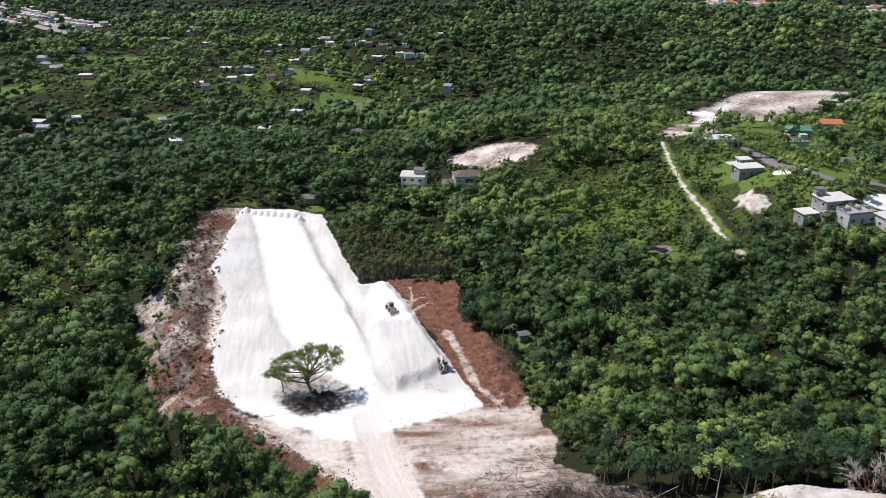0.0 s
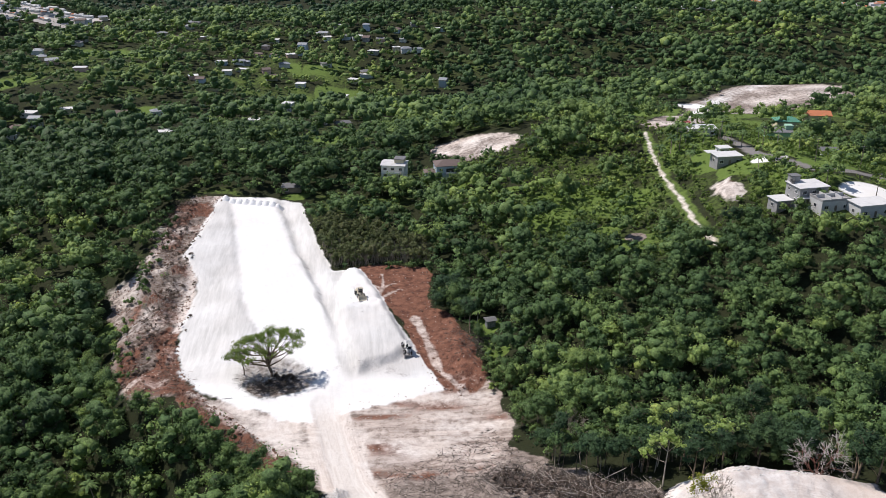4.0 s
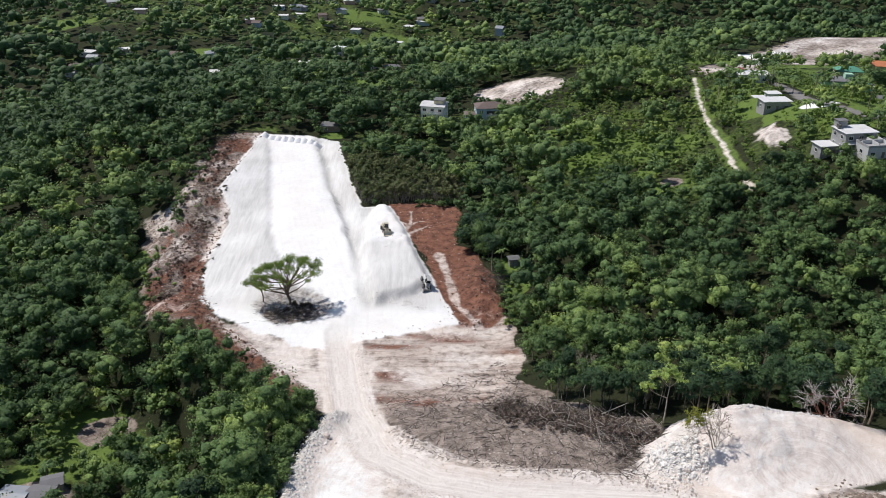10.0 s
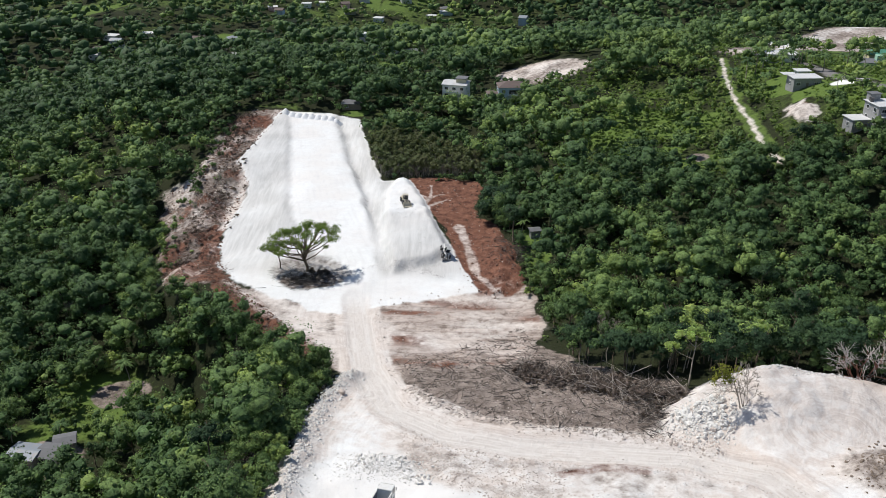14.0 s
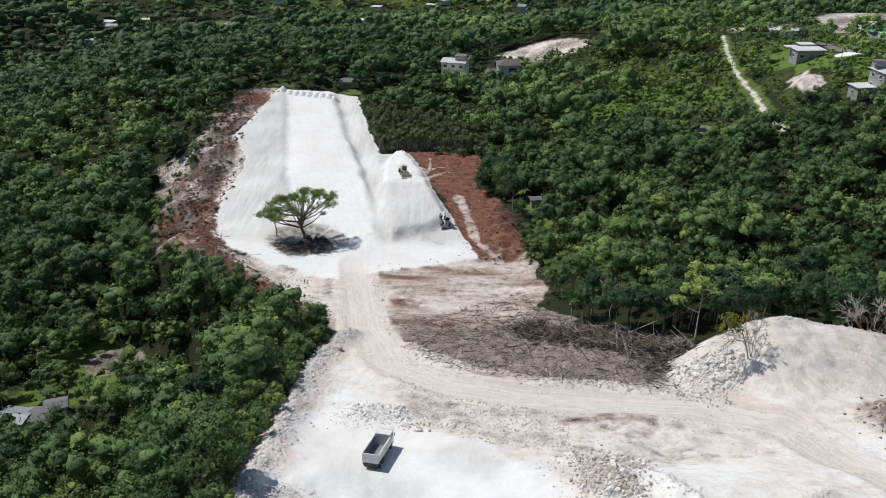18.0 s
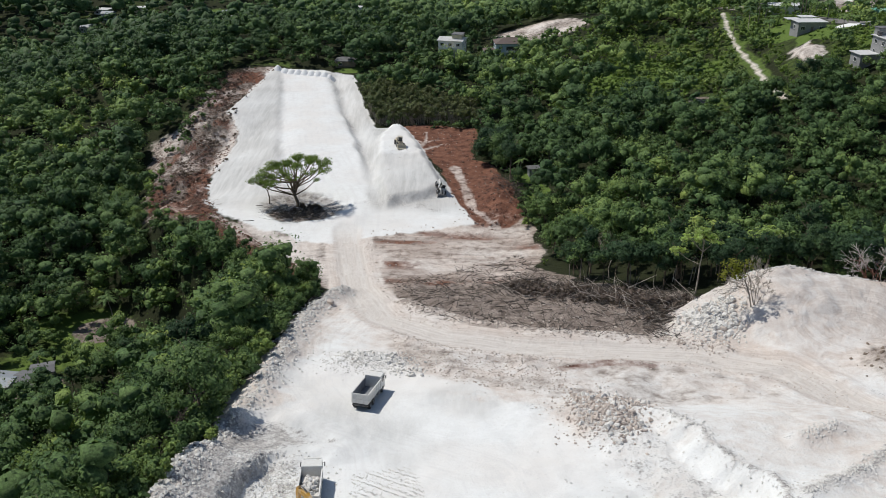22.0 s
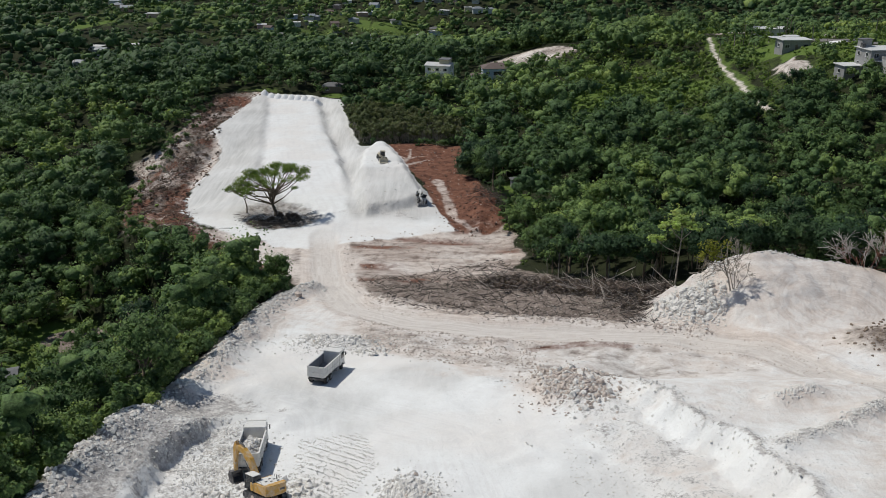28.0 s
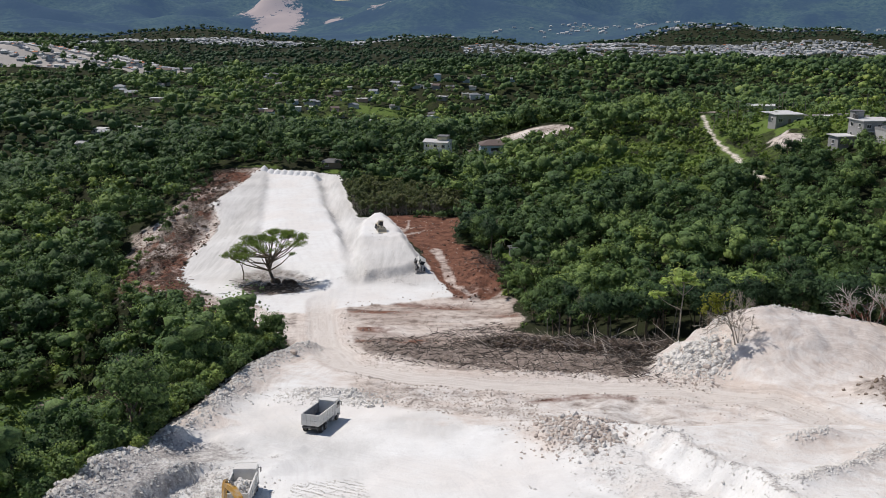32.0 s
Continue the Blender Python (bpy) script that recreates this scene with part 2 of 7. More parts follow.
    ruts = mix(nt, on_lane, (0.5, 0.5, 0.5), wheel_ruts)
    pink = mix(nt, ramp(nt, ruts, [(0.2, 0.5), (0.5, 0.0)]), pink, (0.52, 0.45, 0.40))
    pink = mix(nt, ramp(nt, ruts, [(0.5, 0.0), (0.85, 0.7)]), pink, (0.77, 0.72, 0.67))
    marl = mix(nt, ramp(nt, ruts, [(0.2, 0.4), (0.5, 0.0)]), marl, (0.68, 0.665, 0.65))
    vg = nt.nodes.new("ShaderNodeAttribute")
    vg.attribute_name = "verge"
    dull = mix(nt, ramp(nt, streak_long, [(0.35, 0.0), (0.65, 1.0)]), (0.42, 0.415, 0.395), (0.60, 0.59, 0.57))
    marl = mix(nt, arith(nt, "MULTIPLY", vg.outputs["Fac"], 0.82), marl, dull)
    col = mix(nt, mask(one[2]), shaded_litter, grass)
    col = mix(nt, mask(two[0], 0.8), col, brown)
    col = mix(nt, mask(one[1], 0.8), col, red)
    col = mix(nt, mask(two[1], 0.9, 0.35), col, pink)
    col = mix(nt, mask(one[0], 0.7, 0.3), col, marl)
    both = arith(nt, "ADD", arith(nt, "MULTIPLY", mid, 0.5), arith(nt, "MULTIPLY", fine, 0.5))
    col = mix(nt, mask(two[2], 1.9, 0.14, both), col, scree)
    rd = nt.nodes.new("ShaderNodeAttribute")
    rd.attribute_name = "road"
    packed = mix(nt, ruts, (0.58, 0.525, 0.475), (0.76, 0.725, 0.68))
    col = mix(nt, arith(nt, "MULTIPLY", rd.outputs["Fac"], 0.7), col, packed)
    at = nt.nodes.new("ShaderNodeAttribute")
    at.attribute_name = "tar"
    col = mix(nt, at.outputs["Fac"], col, tar)
    nt.links.new(col, p.inputs["Base Color"])
    p.inputs["Roughness"].default_value = 0.95
    p.inputs["Specular IOR Level"].default_value = 0.15
    rough_part = arith(nt, "SUBTRACT", 1.0, arith(nt, "MULTIPLY", arith(nt, "SUBTRACT", one[0], two[2]), 0.85))
    bump(nt, p, arith(nt, "MULTIPLY", arith(nt, "ADD", fine, arith(nt, "MULTIPLY", mid, 2.5)), rough_part), 0.9, 0.22)
    return m


GROUND = ground_material()
STONE = plain("limestone", (0.76, 0.74, 0.70), 0.9, 0, 0.18, 1.2, 0.03, (0.58, 0.53, 0.48))
STONE_BROWN = plain("earthy_limestone", (0.62, 0.54, 0.48), 0.9, 0, 0.3, 1.2, 0.03, (0.44, 0.35, 0.28))
SOIL_BROWN = plain("brown_clod", (0.24, 0.185, 0.14), 0.95, 0, 0.4, 0.5, 0.03, (0.42, 0.36, 0.30))
SOIL_RED = plain("red_clod", (0.21, 0.115, 0.08), 0.95, 0, 0.4, 0.5, 0.03, (0.36, 0.27, 0.21))
TWIG = plain("dead_wood", (0.095, 0.08, 0.068), 0.9, 0, 0.4, 1.0)
TWIG_RED = plain("earthy_roots", (0.20, 0.14, 0.105), 0.9, 0, 0.4, 1.0)
TWIG_PALE = plain("bleached_wood", (0.42, 0.37, 0.32), 0.9, 0, 0.3, 1.0)

def metal_paint(name, color, rough=0.45, wear=(0.35, 0.32, 0.29), dust=(0.60, 0.57, 0.53)):
    """Enamelled steel, scuffed and dusted with marl."""
    m, nt, p = shader(name)
    col = mix(nt, noise_node(nt, 1.1, 3), tuple(c * 0.85 for c in color), color)
    col = mix(nt, ramp(nt, noise_node(nt, 6, 6, 0.7), [(0.58, 0.0), (0.68, 0.8)]), col, wear)
    col = mix(nt, ramp(nt, noise_node(nt, 1.8, 5, 0.65), [(0.42, 0.0), (0.75, 0.75)]), col, dust)
    nt.links.new(col, p.inputs["Base Color"])
    p.inputs["Roughness"].default_value = rough
    return m


WHITE_PAINT = metal_paint("white_enamel", (0.80, 0.79, 0.75), 0.45, (0.5, 0.47, 0.43), (0.68, 0.65, 0.60))
YELLOW_PAINT = metal_paint("yellow_enamel", (0.62, 0.34, 0.05))
GREY_PAINT = metal_paint("grey_enamel", (0.16, 0.17, 0.19), 0.5)
DARK_STEEL = metal_paint("dark_steel", (0.055, 0.055, 0.06), 0.5, (0.2, 0.19, 0.18), (0.32, 0.30, 0.28))
BED_STEEL = metal_paint("worn_bed_steel", (0.20, 0.215, 0.24), 0.4, (0.36, 0.36, 0.36), (0.42, 0.41, 0.40))
RUBBER = plain("rubber", (0.035, 0.034, 0.033), 0.85, 0, 0.3, 4, 0.01, (0.28, 0.26, 0.24))
TAN_PAINT = metal_paint("tan_enamel", (0.60, 0.53, 0.38))


def glass_material():
    m, nt, p = shader("dark_glass")
    p.inputs["Base Color"].default_value = (0.02, 0.025, 0.03, 1)
    p.inputs["Roughness"].default_value = 0.08
    p.inputs["Specular IOR Level"].default_value = 0.6
    return m


GLASS = glass_material()
CONCRETE = plain("grey_render", (0.36, 0.355, 0.35), 0.9, 0, 0.25, 0.8, 0.01, (0.22, 0.215, 0.21))
CONCRETE_PALE = plain("pale_render", (0.58, 0.58, 0.57), 0.9, 0, 0.2, 0.8, 0.01, (0.40, 0.39, 0.38))
WHITEWASH = plain("whitewash", (0.74, 0.74, 0.72), 0.85, 0, 0.15, 0.8, 0.01, (0.52, 0.50, 0.47))
CREAM_WALL = plain("cream_plaster", (0.66, 0.58, 0.40), 0.85, 0, 0.2, 0.8)
GREEN_WALL = plain("mint_plaster", (0.34, 0.55, 0.40), 0.85, 0, 0.2, 0.8)
PINK_WALL = plain("pink_plaster", (0.62, 0.42, 0.38), 0.85, 0, 0.2, 0.8)
BLUE_WALL = plain("pale_blue_plaster", (0.50, 0.60, 0.70), 0.85, 0, 0.2, 0.8)
TURQUOISE = plain("turquoise_paint", (0.16, 0.52, 0.62), 0.6, 0, 0.15, 0.8)
ROOF_WHITE = plain("pale_slab_roof", (0.66, 0.66, 0.65), 0.8, 0, 0.25, 0.5, 0.01, (0.42, 0.42, 0.42))
ROOF_ZINC = plain("zinc_sheet", (0.24, 0.27, 0.30), 0.6, 0.1, 0.25, 0.7, 0.01, (0.30, 0.24, 0.20))
ROOF_BROWN = plain("brown_shingle", (0.16, 0.12, 0.105), 0.85, 0, 0.35, 1.5, 0.02)
ROOF_GREY = plain("grey_shingle", (0.17, 0.17, 0.175), 0.85, 0, 0.35, 1.5, 0.02)
ROOF_RED = plain("orange_tile", (0.55, 0.20, 0.09), 0.8, 0, 0.3, 1.5, 0.02)
ROOF_GREEN = plain("green_sheet", (0.10, 0.30, 0.20), 0.5, 0, 0.25, 1.0)
WOOD = plain("weathered_pole", (0.22, 0.18, 0.14), 0.9, 0, 0.3, 1.0)
RED_CAR = metal_paint("red_enamel", (0.55, 0.03, 0.03), 0.35)

# ---- mesh helpers ----
def mesh_of(name, verts, faces, material, smooth=False):
    """A mesh from arrays: faces are one array of quads or of triangles, or a list of such arrays."""
    me = bpy.data.meshes.new(name)
    verts = np.asarray(verts, np.float32)
    groups = [f for f in (faces if isinstance(faces, list) else [faces]) if len(f)]
    loops = np.concatenate([np.asarray(f, np.int32).ravel() for f in groups])
    sizes = np.concatenate([np.full(len(f), len(f[0]), np.int32) for f in groups])
    me.vertices.add(len(verts))
    me.vertices.foreach_set("co", verts.ravel())
    me.loops.add(len(loops))
    me.loops.foreach_set("vertex_index", loops)
    me.polygons.add(len(sizes))
    starts = np.concatenate([[0], np.cumsum(sizes)[:-1]]).astype(np.int32)
    me.polygons.foreach_set("loop_start", starts)
    me.polygons.foreach_set("use_smooth", np.full(len(sizes), bool(smooth)))
    me.materials.append(material)
    me.update(calc_edges=True)
    return me


def part(name, bm, material, parent, label=""):
    """Links a bmesh as one mesh under a thing or a part."""
    me = bpy.data.meshes.new(name)
    bm.to_mesh(me)
    bm.free()
    me.materials.append(material)
    ob = new(name, me)
    ob.parent = parent
    return tagged(ob, label)


def piece(name, me, parent, m=None, label=""):
    ob = new(name, me)
    ob.parent = parent
    if m is not None:
        ob.matrix_basis = m
    return tagged(ob, label)


def thing(name, m, label, category, group="", kind=""):
    ob = new(name)
    ob.matrix_basis = m
    ob.empty_display_size = 0.5
    return tagged(ob, label, category, group, kind)


def box(size, at=(0, 0, 0), bevel=0.0, bm=None, turn=None, taper=None):
    """A box with rounded edges; at is its middle. taper: scale of the top."""
    bm = bm or bmesh.new()
    m = Matrix.Translation(at) @ (turn or Matrix.Identity(4)) @ Matrix.Diagonal((*size, 1))
    got = bmesh.ops.create_cube(bm, size=1, matrix=Matrix.Identity(4))["verts"]
    if taper:
        for v in got:
            if v.co.z > 0:
                v.co.x, v.co.y = v.co.x * taper[0], v.co.y * taper[1]
    bmesh.ops.transform(bm, matrix=m, verts=got)
    if bevel:
        edges = {e for v in got for e in v.link_edges}
        bmesh.ops.bevel(bm, geom=list(edges), offset=bevel, segments=2, affect="EDGES", profile=0.6)
    return bm


def rod(a, b, r1, r2=None, sides=8, bm=None):
    """A tapered round bar from a to b."""
    bm = bm or bmesh.new()
    a, b = Vector(a), Vector(b)
    way = b - a
    m = Matrix.Translation((a + b) / 2) @ way.to_track_quat("Z", "Y").to_matrix().to_4x4()
    bmesh.ops.create_cone(bm, cap_ends=True, segments=sides, radius1=r1, radius2=r1 if r2 is None else r2, depth=way.length, matrix=m)
    return bm


def plate(points, depth, axis="x", bm=None, at=0.0):
    """A flat outline (two coordinates each) pushed to a depth along an axis, centred on at."""
    bm = bm or bmesh.new()
    def place(u, v, w):
        return {"x": (w, u, v), "y": (u, w, v), "z": (u, v, w)}[axis]
    low = [bm.verts.new(place(u, v, at - depth / 2)) for u, v in points]
    top = [bm.verts.new(place(u, v, at + depth / 2)) for u, v in points]
    n = len(points)
    bm.faces.new(low[::-1])
    bm.faces.new(top)
    for k in range(n):
        bm.faces.new((low[k], low[(k + 1) % n], top[(k + 1) % n], top[k]))
    bmesh.ops.recalc_face_normals(bm, faces=bm.faces)
    return bm


def sticks(a, b, r1, r2):
    """Vertices and quads of many thin tapered four-sided sticks from a to b."""
    a, b = np.asarray(a, float), np.asarray(b, float)
    way = b - a
    way /= np.linalg.norm(way, axis=1)[:, None] + 1e-9
    side = np.cross(way, np.array([0.31, 0.22, 0.92]))
    side /= np.linalg.norm(side, axis=1)[:, None] + 1e-9
    up = np.cross(way, side)
    r1, r2 = np.broadcast_to(r1, len(a))[:, None], np.broadcast_to(r2, len(a))[:, None]
    v = np.stack([a + side * r1, a + up * r1, a - side * r1, a - up * r1, b + side * r2, b + up * r2, b - side * r2, b - up * r2], 1)
    f = np.array([[0, 1, 5, 4], [1, 2, 6, 5], [2, 3, 7, 6], [3, 0, 4, 7], [4, 5, 6, 7]])
    return v.reshape(-1, 3), (np.arange(len(a))[:, None, None] * 8 + f).reshape(-1, 4)


def leaves(rng, centre, out, size, ragged=0.75):
    """Pointed bent leaf clumps: one quad each, facing roughly outward."""
    n = len(centre)
    nor = out + rng.normal(0, ragged, (n, 3))
    nor /= np.linalg.norm(nor, axis=1)[:, None] + 1e-9
    u = np.cross(nor, rng.normal(0, 1, (n, 3)))
    u /= np.linalg.norm(u, axis=1)[:, None] + 1e-9
    w = np.cross(nor, u)
    s = np.broadcast_to(size, n)[:, None] * rng.uniform(0.65, 1.35, (n, 1))
    k = rng.uniform(0.42, 0.75, (n, 1))
    v = np.stack([centre - u * s * 0.8, centre - w * s * k + nor * s * 0.2, centre + u * s * 0.9, centre + w * s * k - nor * s * 0.15], 1)
    return v.reshape(-1, 3), np.arange(4 * n).reshape(n, 4)


def dome(level, low):
    """Points and triangles of a rounded clump, open below."""
    bm = bmesh.new()
    bmesh.ops.create_icosphere(bm, subdivisions=level, radius=1.0)
    v = np.array([p.co[:] for p in bm.verts])
    f = np.array([[p.index for p in t.verts] for t in bm.faces])
    bm.free()
    return v, f[v[f].mean(1)[:, 2] > low]


DOMES = {1: dome(1, -0.5), 2: dome(2, -0.4)}


def clumps(rng, centre, radius, level, flat=0.8):
    """Lumpy foliage masses; returns points, triangles and the way out at each point."""
    base, tri = DOMES[level]
    n = len(centre)
    a = rng.uniform(0, 6.28, n)
    c, s = np.cos(a)[:, None], np.sin(a)[:, None]
    d = np.stack([base[None, :, 0] * c - base[None, :, 1] * s, base[None, :, 0] * s + base[None, :, 1] * c, np.broadcast_to(base[None, :, 2], (n, len(base)))], 2)
    v = centre[:, None] + d * (radius[:, None] * rng.uniform(0.55, 1.25, (n, len(base))))[:, :, None] * (1, 1, flat)
    return v, (np.arange(n)[:, None, None] * len(base) + tri).reshape(-1, 3), d


def add_float(me, name, values):
    a = me.attributes.new(name, "FLOAT", "POINT")
    a.data.foreach_set("value", np.asarray(values, np.float32))


def add_color(me, name, r, g, b):
    a = me.attributes.new(name, "FLOAT_COLOR", "POINT")
    a.data.foreach_set("color", np.stack([r, g, b, np.ones_like(r)], 1).astype(np.float32).ravel())


def puffed(me, out, repeat=4):
    """Rounds the light over a crown: each clump carries the way out of the crown."""
    out = out / (np.linalg.norm(out, axis=1)[:, None] + 1e-9)
    a = me.attributes.new("puff", "FLOAT_VECTOR", "POINT")
    a.data.foreach_set("vector", np.repeat(out, repeat, 0).astype(np.float32).ravel())
    return me


# ---- land ----
def sm(a, b, v):
    """Smooth step from a to b."""
    s = np.clip((v - a) / (b - a), 0, 1)
    return s * s * (3 - 2 * s)


def lattice(ix, iy, seed):
    h = (ix.astype(np.int64) * 374761393 + iy.astype(np.int64) * 668265263 + seed * 982451653) & 0xFFFFFFFF
    h = ((h ^ (h >> 13)) * 1274126177) & 0xFFFFFFFF
    return ((h ^ (h >> 16)) & 0xFFFF) / 65535.0


def vnoise(x, y, size, seed=0):
    """Value noise from -1 to 1 with lumps of that size."""
    x, y = np.asarray(x, float) / size, np.asarray(y, float) / size
    ix, iy = np.floor(x), np.floor(y)
    fx, fy = x - ix, y - iy
    fx, fy = fx * fx * (3 - 2 * fx), fy * fy * (3 - 2 * fy)
    a, b = lattice(ix, iy, seed), lattice(ix + 1, iy, seed)
    c, e = lattice(ix, iy + 1, seed), lattice(ix + 1, iy + 1, seed)
    return 2 * ((a + (b - a) * fx) * (1 - fy) + (c + (e - c) * fx) * fy) - 1


AXIS_Y = [-900, -300, 0, 60, 97, 140, 165, 191, 365, 395, 450, 560, 720, 850, 1000, 1300, 2200, 3000, 3700, 4900]
AXIS_Z = [60, 50, 27, 15.8, 9.0, 0.4, -6.5, -11.6, -11.5, -9, -8, -26, -46, -38, -22, -55, -52, -20, 70, 260]

EDGE_Y, EDGE_X = [20, 150, 177, 197, 219, 246, 300, 345], [-44, -36, -45, -60, -80, -88, -89, -104]


def axis(y):
    return sum(np.interp(y + o, AXIS_Y, AXIS_Z) for o in (-12, -6, 0, 6, 12)) / 5


def land(x, y):
    """Height of the natural ground, before any digging."""
    z = axis(y)
    near = 1 - sm(420, 620, y)
    # the hillside falls away on the valley side, with a bench for the long fill
    edge = np.interp(y, EDGE_Y, EDGE_X)
    drop = sm(0, 32, edge - x)
    z = z - near * drop * np.interp(y, [90, 150, 200, 250, 300, 360], [27, 27, 23, 13, 9, 9])
    z = z - near * 9 * sm(60, 180, edge - x) - 12 * sm(60, 120, edge - x) * sm(330, 430, y) * sm(650, 520, y)
    z = z - 5 * sm(-55, -82, x) * sm(215, 240, y) * sm(320, 280, y)
    # the wooded hill with the houses
    z = z + 7.5 * near * sm(8, 60, x) * sm(120, 215, y) + 3 * near * sm(25, 60, x) * sm(110, 140, y)
    z = z + 26 * np.exp(-((x - 152) / 62) ** 2 - ((y - 285) / 95) ** 2)
    z = z + 8 * np.exp(-((x - 120) / 55) ** 2 - ((y - 390) / 60) ** 2)
    z = z - 6.5 * np.exp(-((x - 95) / 30) ** 2 - ((y - 318) / 70) ** 2)
    z = z + 22 * np.exp(-((x - 305) / 100) ** 2 - ((y - 620) / 90) ** 2)
    # far slopes
    far = sm(450, 800, y)
    z = z + far * (30 * np.exp(-((x + 240) / 150) ** 2 - ((y - 740) / 120) ** 2)
                   + 40 * np.exp(-((x + 560) / 260) ** 2 - ((y - 1050) / 160) ** 2)
                   + 24 * np.exp(-((x - 420) / 380) ** 2 - ((y - 905) / 110) ** 2)
                   + 16 * np.exp(-((x - 60) / 150) ** 2 - ((y - 1000) / 130) ** 2))
    z = z + 19 * np.exp(-((x - 500) / 360) ** 2 - ((y - 1225) / 115) ** 2)
    rough = sm(380, 700, y)
    z = z + rough * (9 * vnoise(x, y, 150, 3) + 5 * vnoise(x, y, 62, 4))
    z = z + 5.5 * vnoise(x, y, 48, 7) * sm(-112, -140, x) * sm(170, 225, y) * sm(620, 480, y)
    z = z + sm(2200, 3600, y) * (150 * vnoise(x, y, 900, 5) + 60 * vnoise(x, y, 380, 6))
    return z

# ---- the plan of the earthworks, in metres ----
STRIP = [(-82, 379), (-60, 378), (-46, 370), (-38, 330), (-30.5, 294), (-20, 295), (-13, 272), (-7.5, 250), (-3.5, 233), (-0.5, 219), (3, 208), (-10, 204.5), (-22, 199), (-35, 195), (-44, 199), (-56, 206), (-68, 213.5), (-75, 226), (-81, 256), (-80.5, 278), (-80.5, 297), (-89, 315), (-85.5, 345), (-83.5, 371)]
CORE = [(-78, 378), (-75, 361), (-69, 325), (-63, 288), (-58, 261), (-46, 232), (-36, 209), (-36, 190), (-27, 190), (-26, 216), (-29, 236), (-33, 259), (-39, 286), (-48, 324), (-55, 360), (-58, 376)]
CORE_LEFT, CORE_RIGHT = ([190, 209, 232, 261, 288, 325, 361, 380], [-36, -36, -46, -58, -63, -69, -75, -78.5]), ([190, 216, 236, 259, 286, 324, 360, 380], [-27, -26, -29, -33, -39, -48, -55, -58.5])
PAD = [(-26, 294), (-20, 295), (-13, 272), (-7.5, 249), (-4, 231), (-11, 223.5), (-16, 221.5), (-22, 217), (-26, 234), (-28.5, 253), (-29, 279)]
FLAT = [(-70, 213), (-56, 208), (-44, 202), (-34, 198), (-22, 201), (-19, 178), (-24, 158), (-30, 158), (-37.5, 170.5), (-44.5, 179), (-56.5, 195.5)]
BANK = [(-19, 86), (-24, 83), (-26.5, 79), (-28, 74.5), (-29, 70), (-28.5, 60), (-30, 36), (-42, 36), (-38, 60), (-37, 80), (-34, 88), (-27, 89)]
RED = [(-20, 298), (-6, 300), (6, 295), (5, 261), (12, 253), (17, 212), (6, 202), (-1, 212), (-5, 243), (-13, 268)]
RIM = [(-80.5, 253), (-83.5, 260), (-85, 246), (-80, 226), (-71.5, 210), (-61, 194), (-54.5, 185), (-46, 170), (-40, 161), (-35.5, 172), (-42.5, 180.5), (-54, 197), (-66.5, 211), (-74, 225)]
DEBRIS = [(-80, 381), (-97, 383), (-101, 362), (-103, 325), (-106, 308), (-115, 303), (-113, 290), (-106, 276), (-104, 258), (-98, 237), (-88, 216), (-74, 212), (-80, 252), (-80, 297), (-88, 315), (-84, 345)]
BROWN = [(-26, 203), (4, 212), (17, 213), (20, 188), (13, 163), (-1, 161), (-18.5, 155), (-24, 176)]
SLASH = [(-20, 160), (14, 188), (19, 168), (36, 151), (45, 148), (40, 128), (26, 124), (14.6, 126), (0.6, 129), (-13, 138)]
FLOOR = [(-25.5, 146), (-23, 150), (-20, 134), (-14, 117), (-3, 104), (9, 96), (14, 85), (23, 72), (26, 40), (40, -80), (-80, -80), (-36, 40), (-33, 70), (-30.5, 85), (-29.6, 100), (-28, 120)]
TAN = [(-15, 128), (3, 118), (36, 118), (51, 112), (44, 100), (24, 95), (13, 98), (2, 105), (-12, 110)]
UPPER = [(12, 100), (24, 97), (44, 102), (52, 108), (74, 112), (120, 100), (150, 30), (160, -80), (34, -80), (20, 40), (16, 70), (12, 86)]
CUT_MID = [(17, 437), (24, 446), (45, 443), (65, 424), (63, 408), (47, 397), (33, 408)]
CUT_RIGHT = [(123, 404), (170, 480), (208, 558), (254, 606), (290, 634), (322, 630), (345, 600), (332, 560), (268, 524), (235, 501), (205, 512), (190, 490), (173, 446), (151, 397), (125, 391)]
CUT_WHITE = [(150, 430), (195, 530), (212, 560), (256, 606), (296, 634), (300, 612), (270, 592), (232, 557), (193, 499), (160, 425)]
HAUL = [(-31, 204), (-28, 185), (-24, 160), (-17, 136), (-6, 125), (7, 120.5), (22, 119), (37, 117), (49, 110.5), (55, 95), (58, 76), (64, 40), (80, -60)]
WINDROW = [(-13.5, 147), (-9, 139.5), (-1, 132.5), (12, 127.5), (24, 126), (33, 124), (43, 119)]
EARTH_TRACK = [(-1.8, 254.3), (-0.3, 244.5), (1.3, 233.5), (2.9, 219.6), (9, 207)]
WHITE_STREAKS = [[(-18.1, 277.3), (-14.2, 279.5), (-12.2, 275.4)], [(-11.8, 290.3), (-11.5, 282.5), (-13.2, 271.5)], [(-12.5, 269.7), (-9.5, 274.4), (-6.1, 277.2)], [(-15.4, 270.8), (-10.8, 279.6), (-7, 282.1)]]
BRANCH = [(-21, 142), (-26, 122), (-24, 104), (-14, 84), (-8, 50)]
TRACK = [(119, 388), (116.4, 373.3), (114.3, 365.4), (111.4, 348.5), (108.8, 325.7), (107.1, 306.1), (104.2, 284.6), (103.4, 270.5), (103.1, 259.7), (101.7, 257.6)]
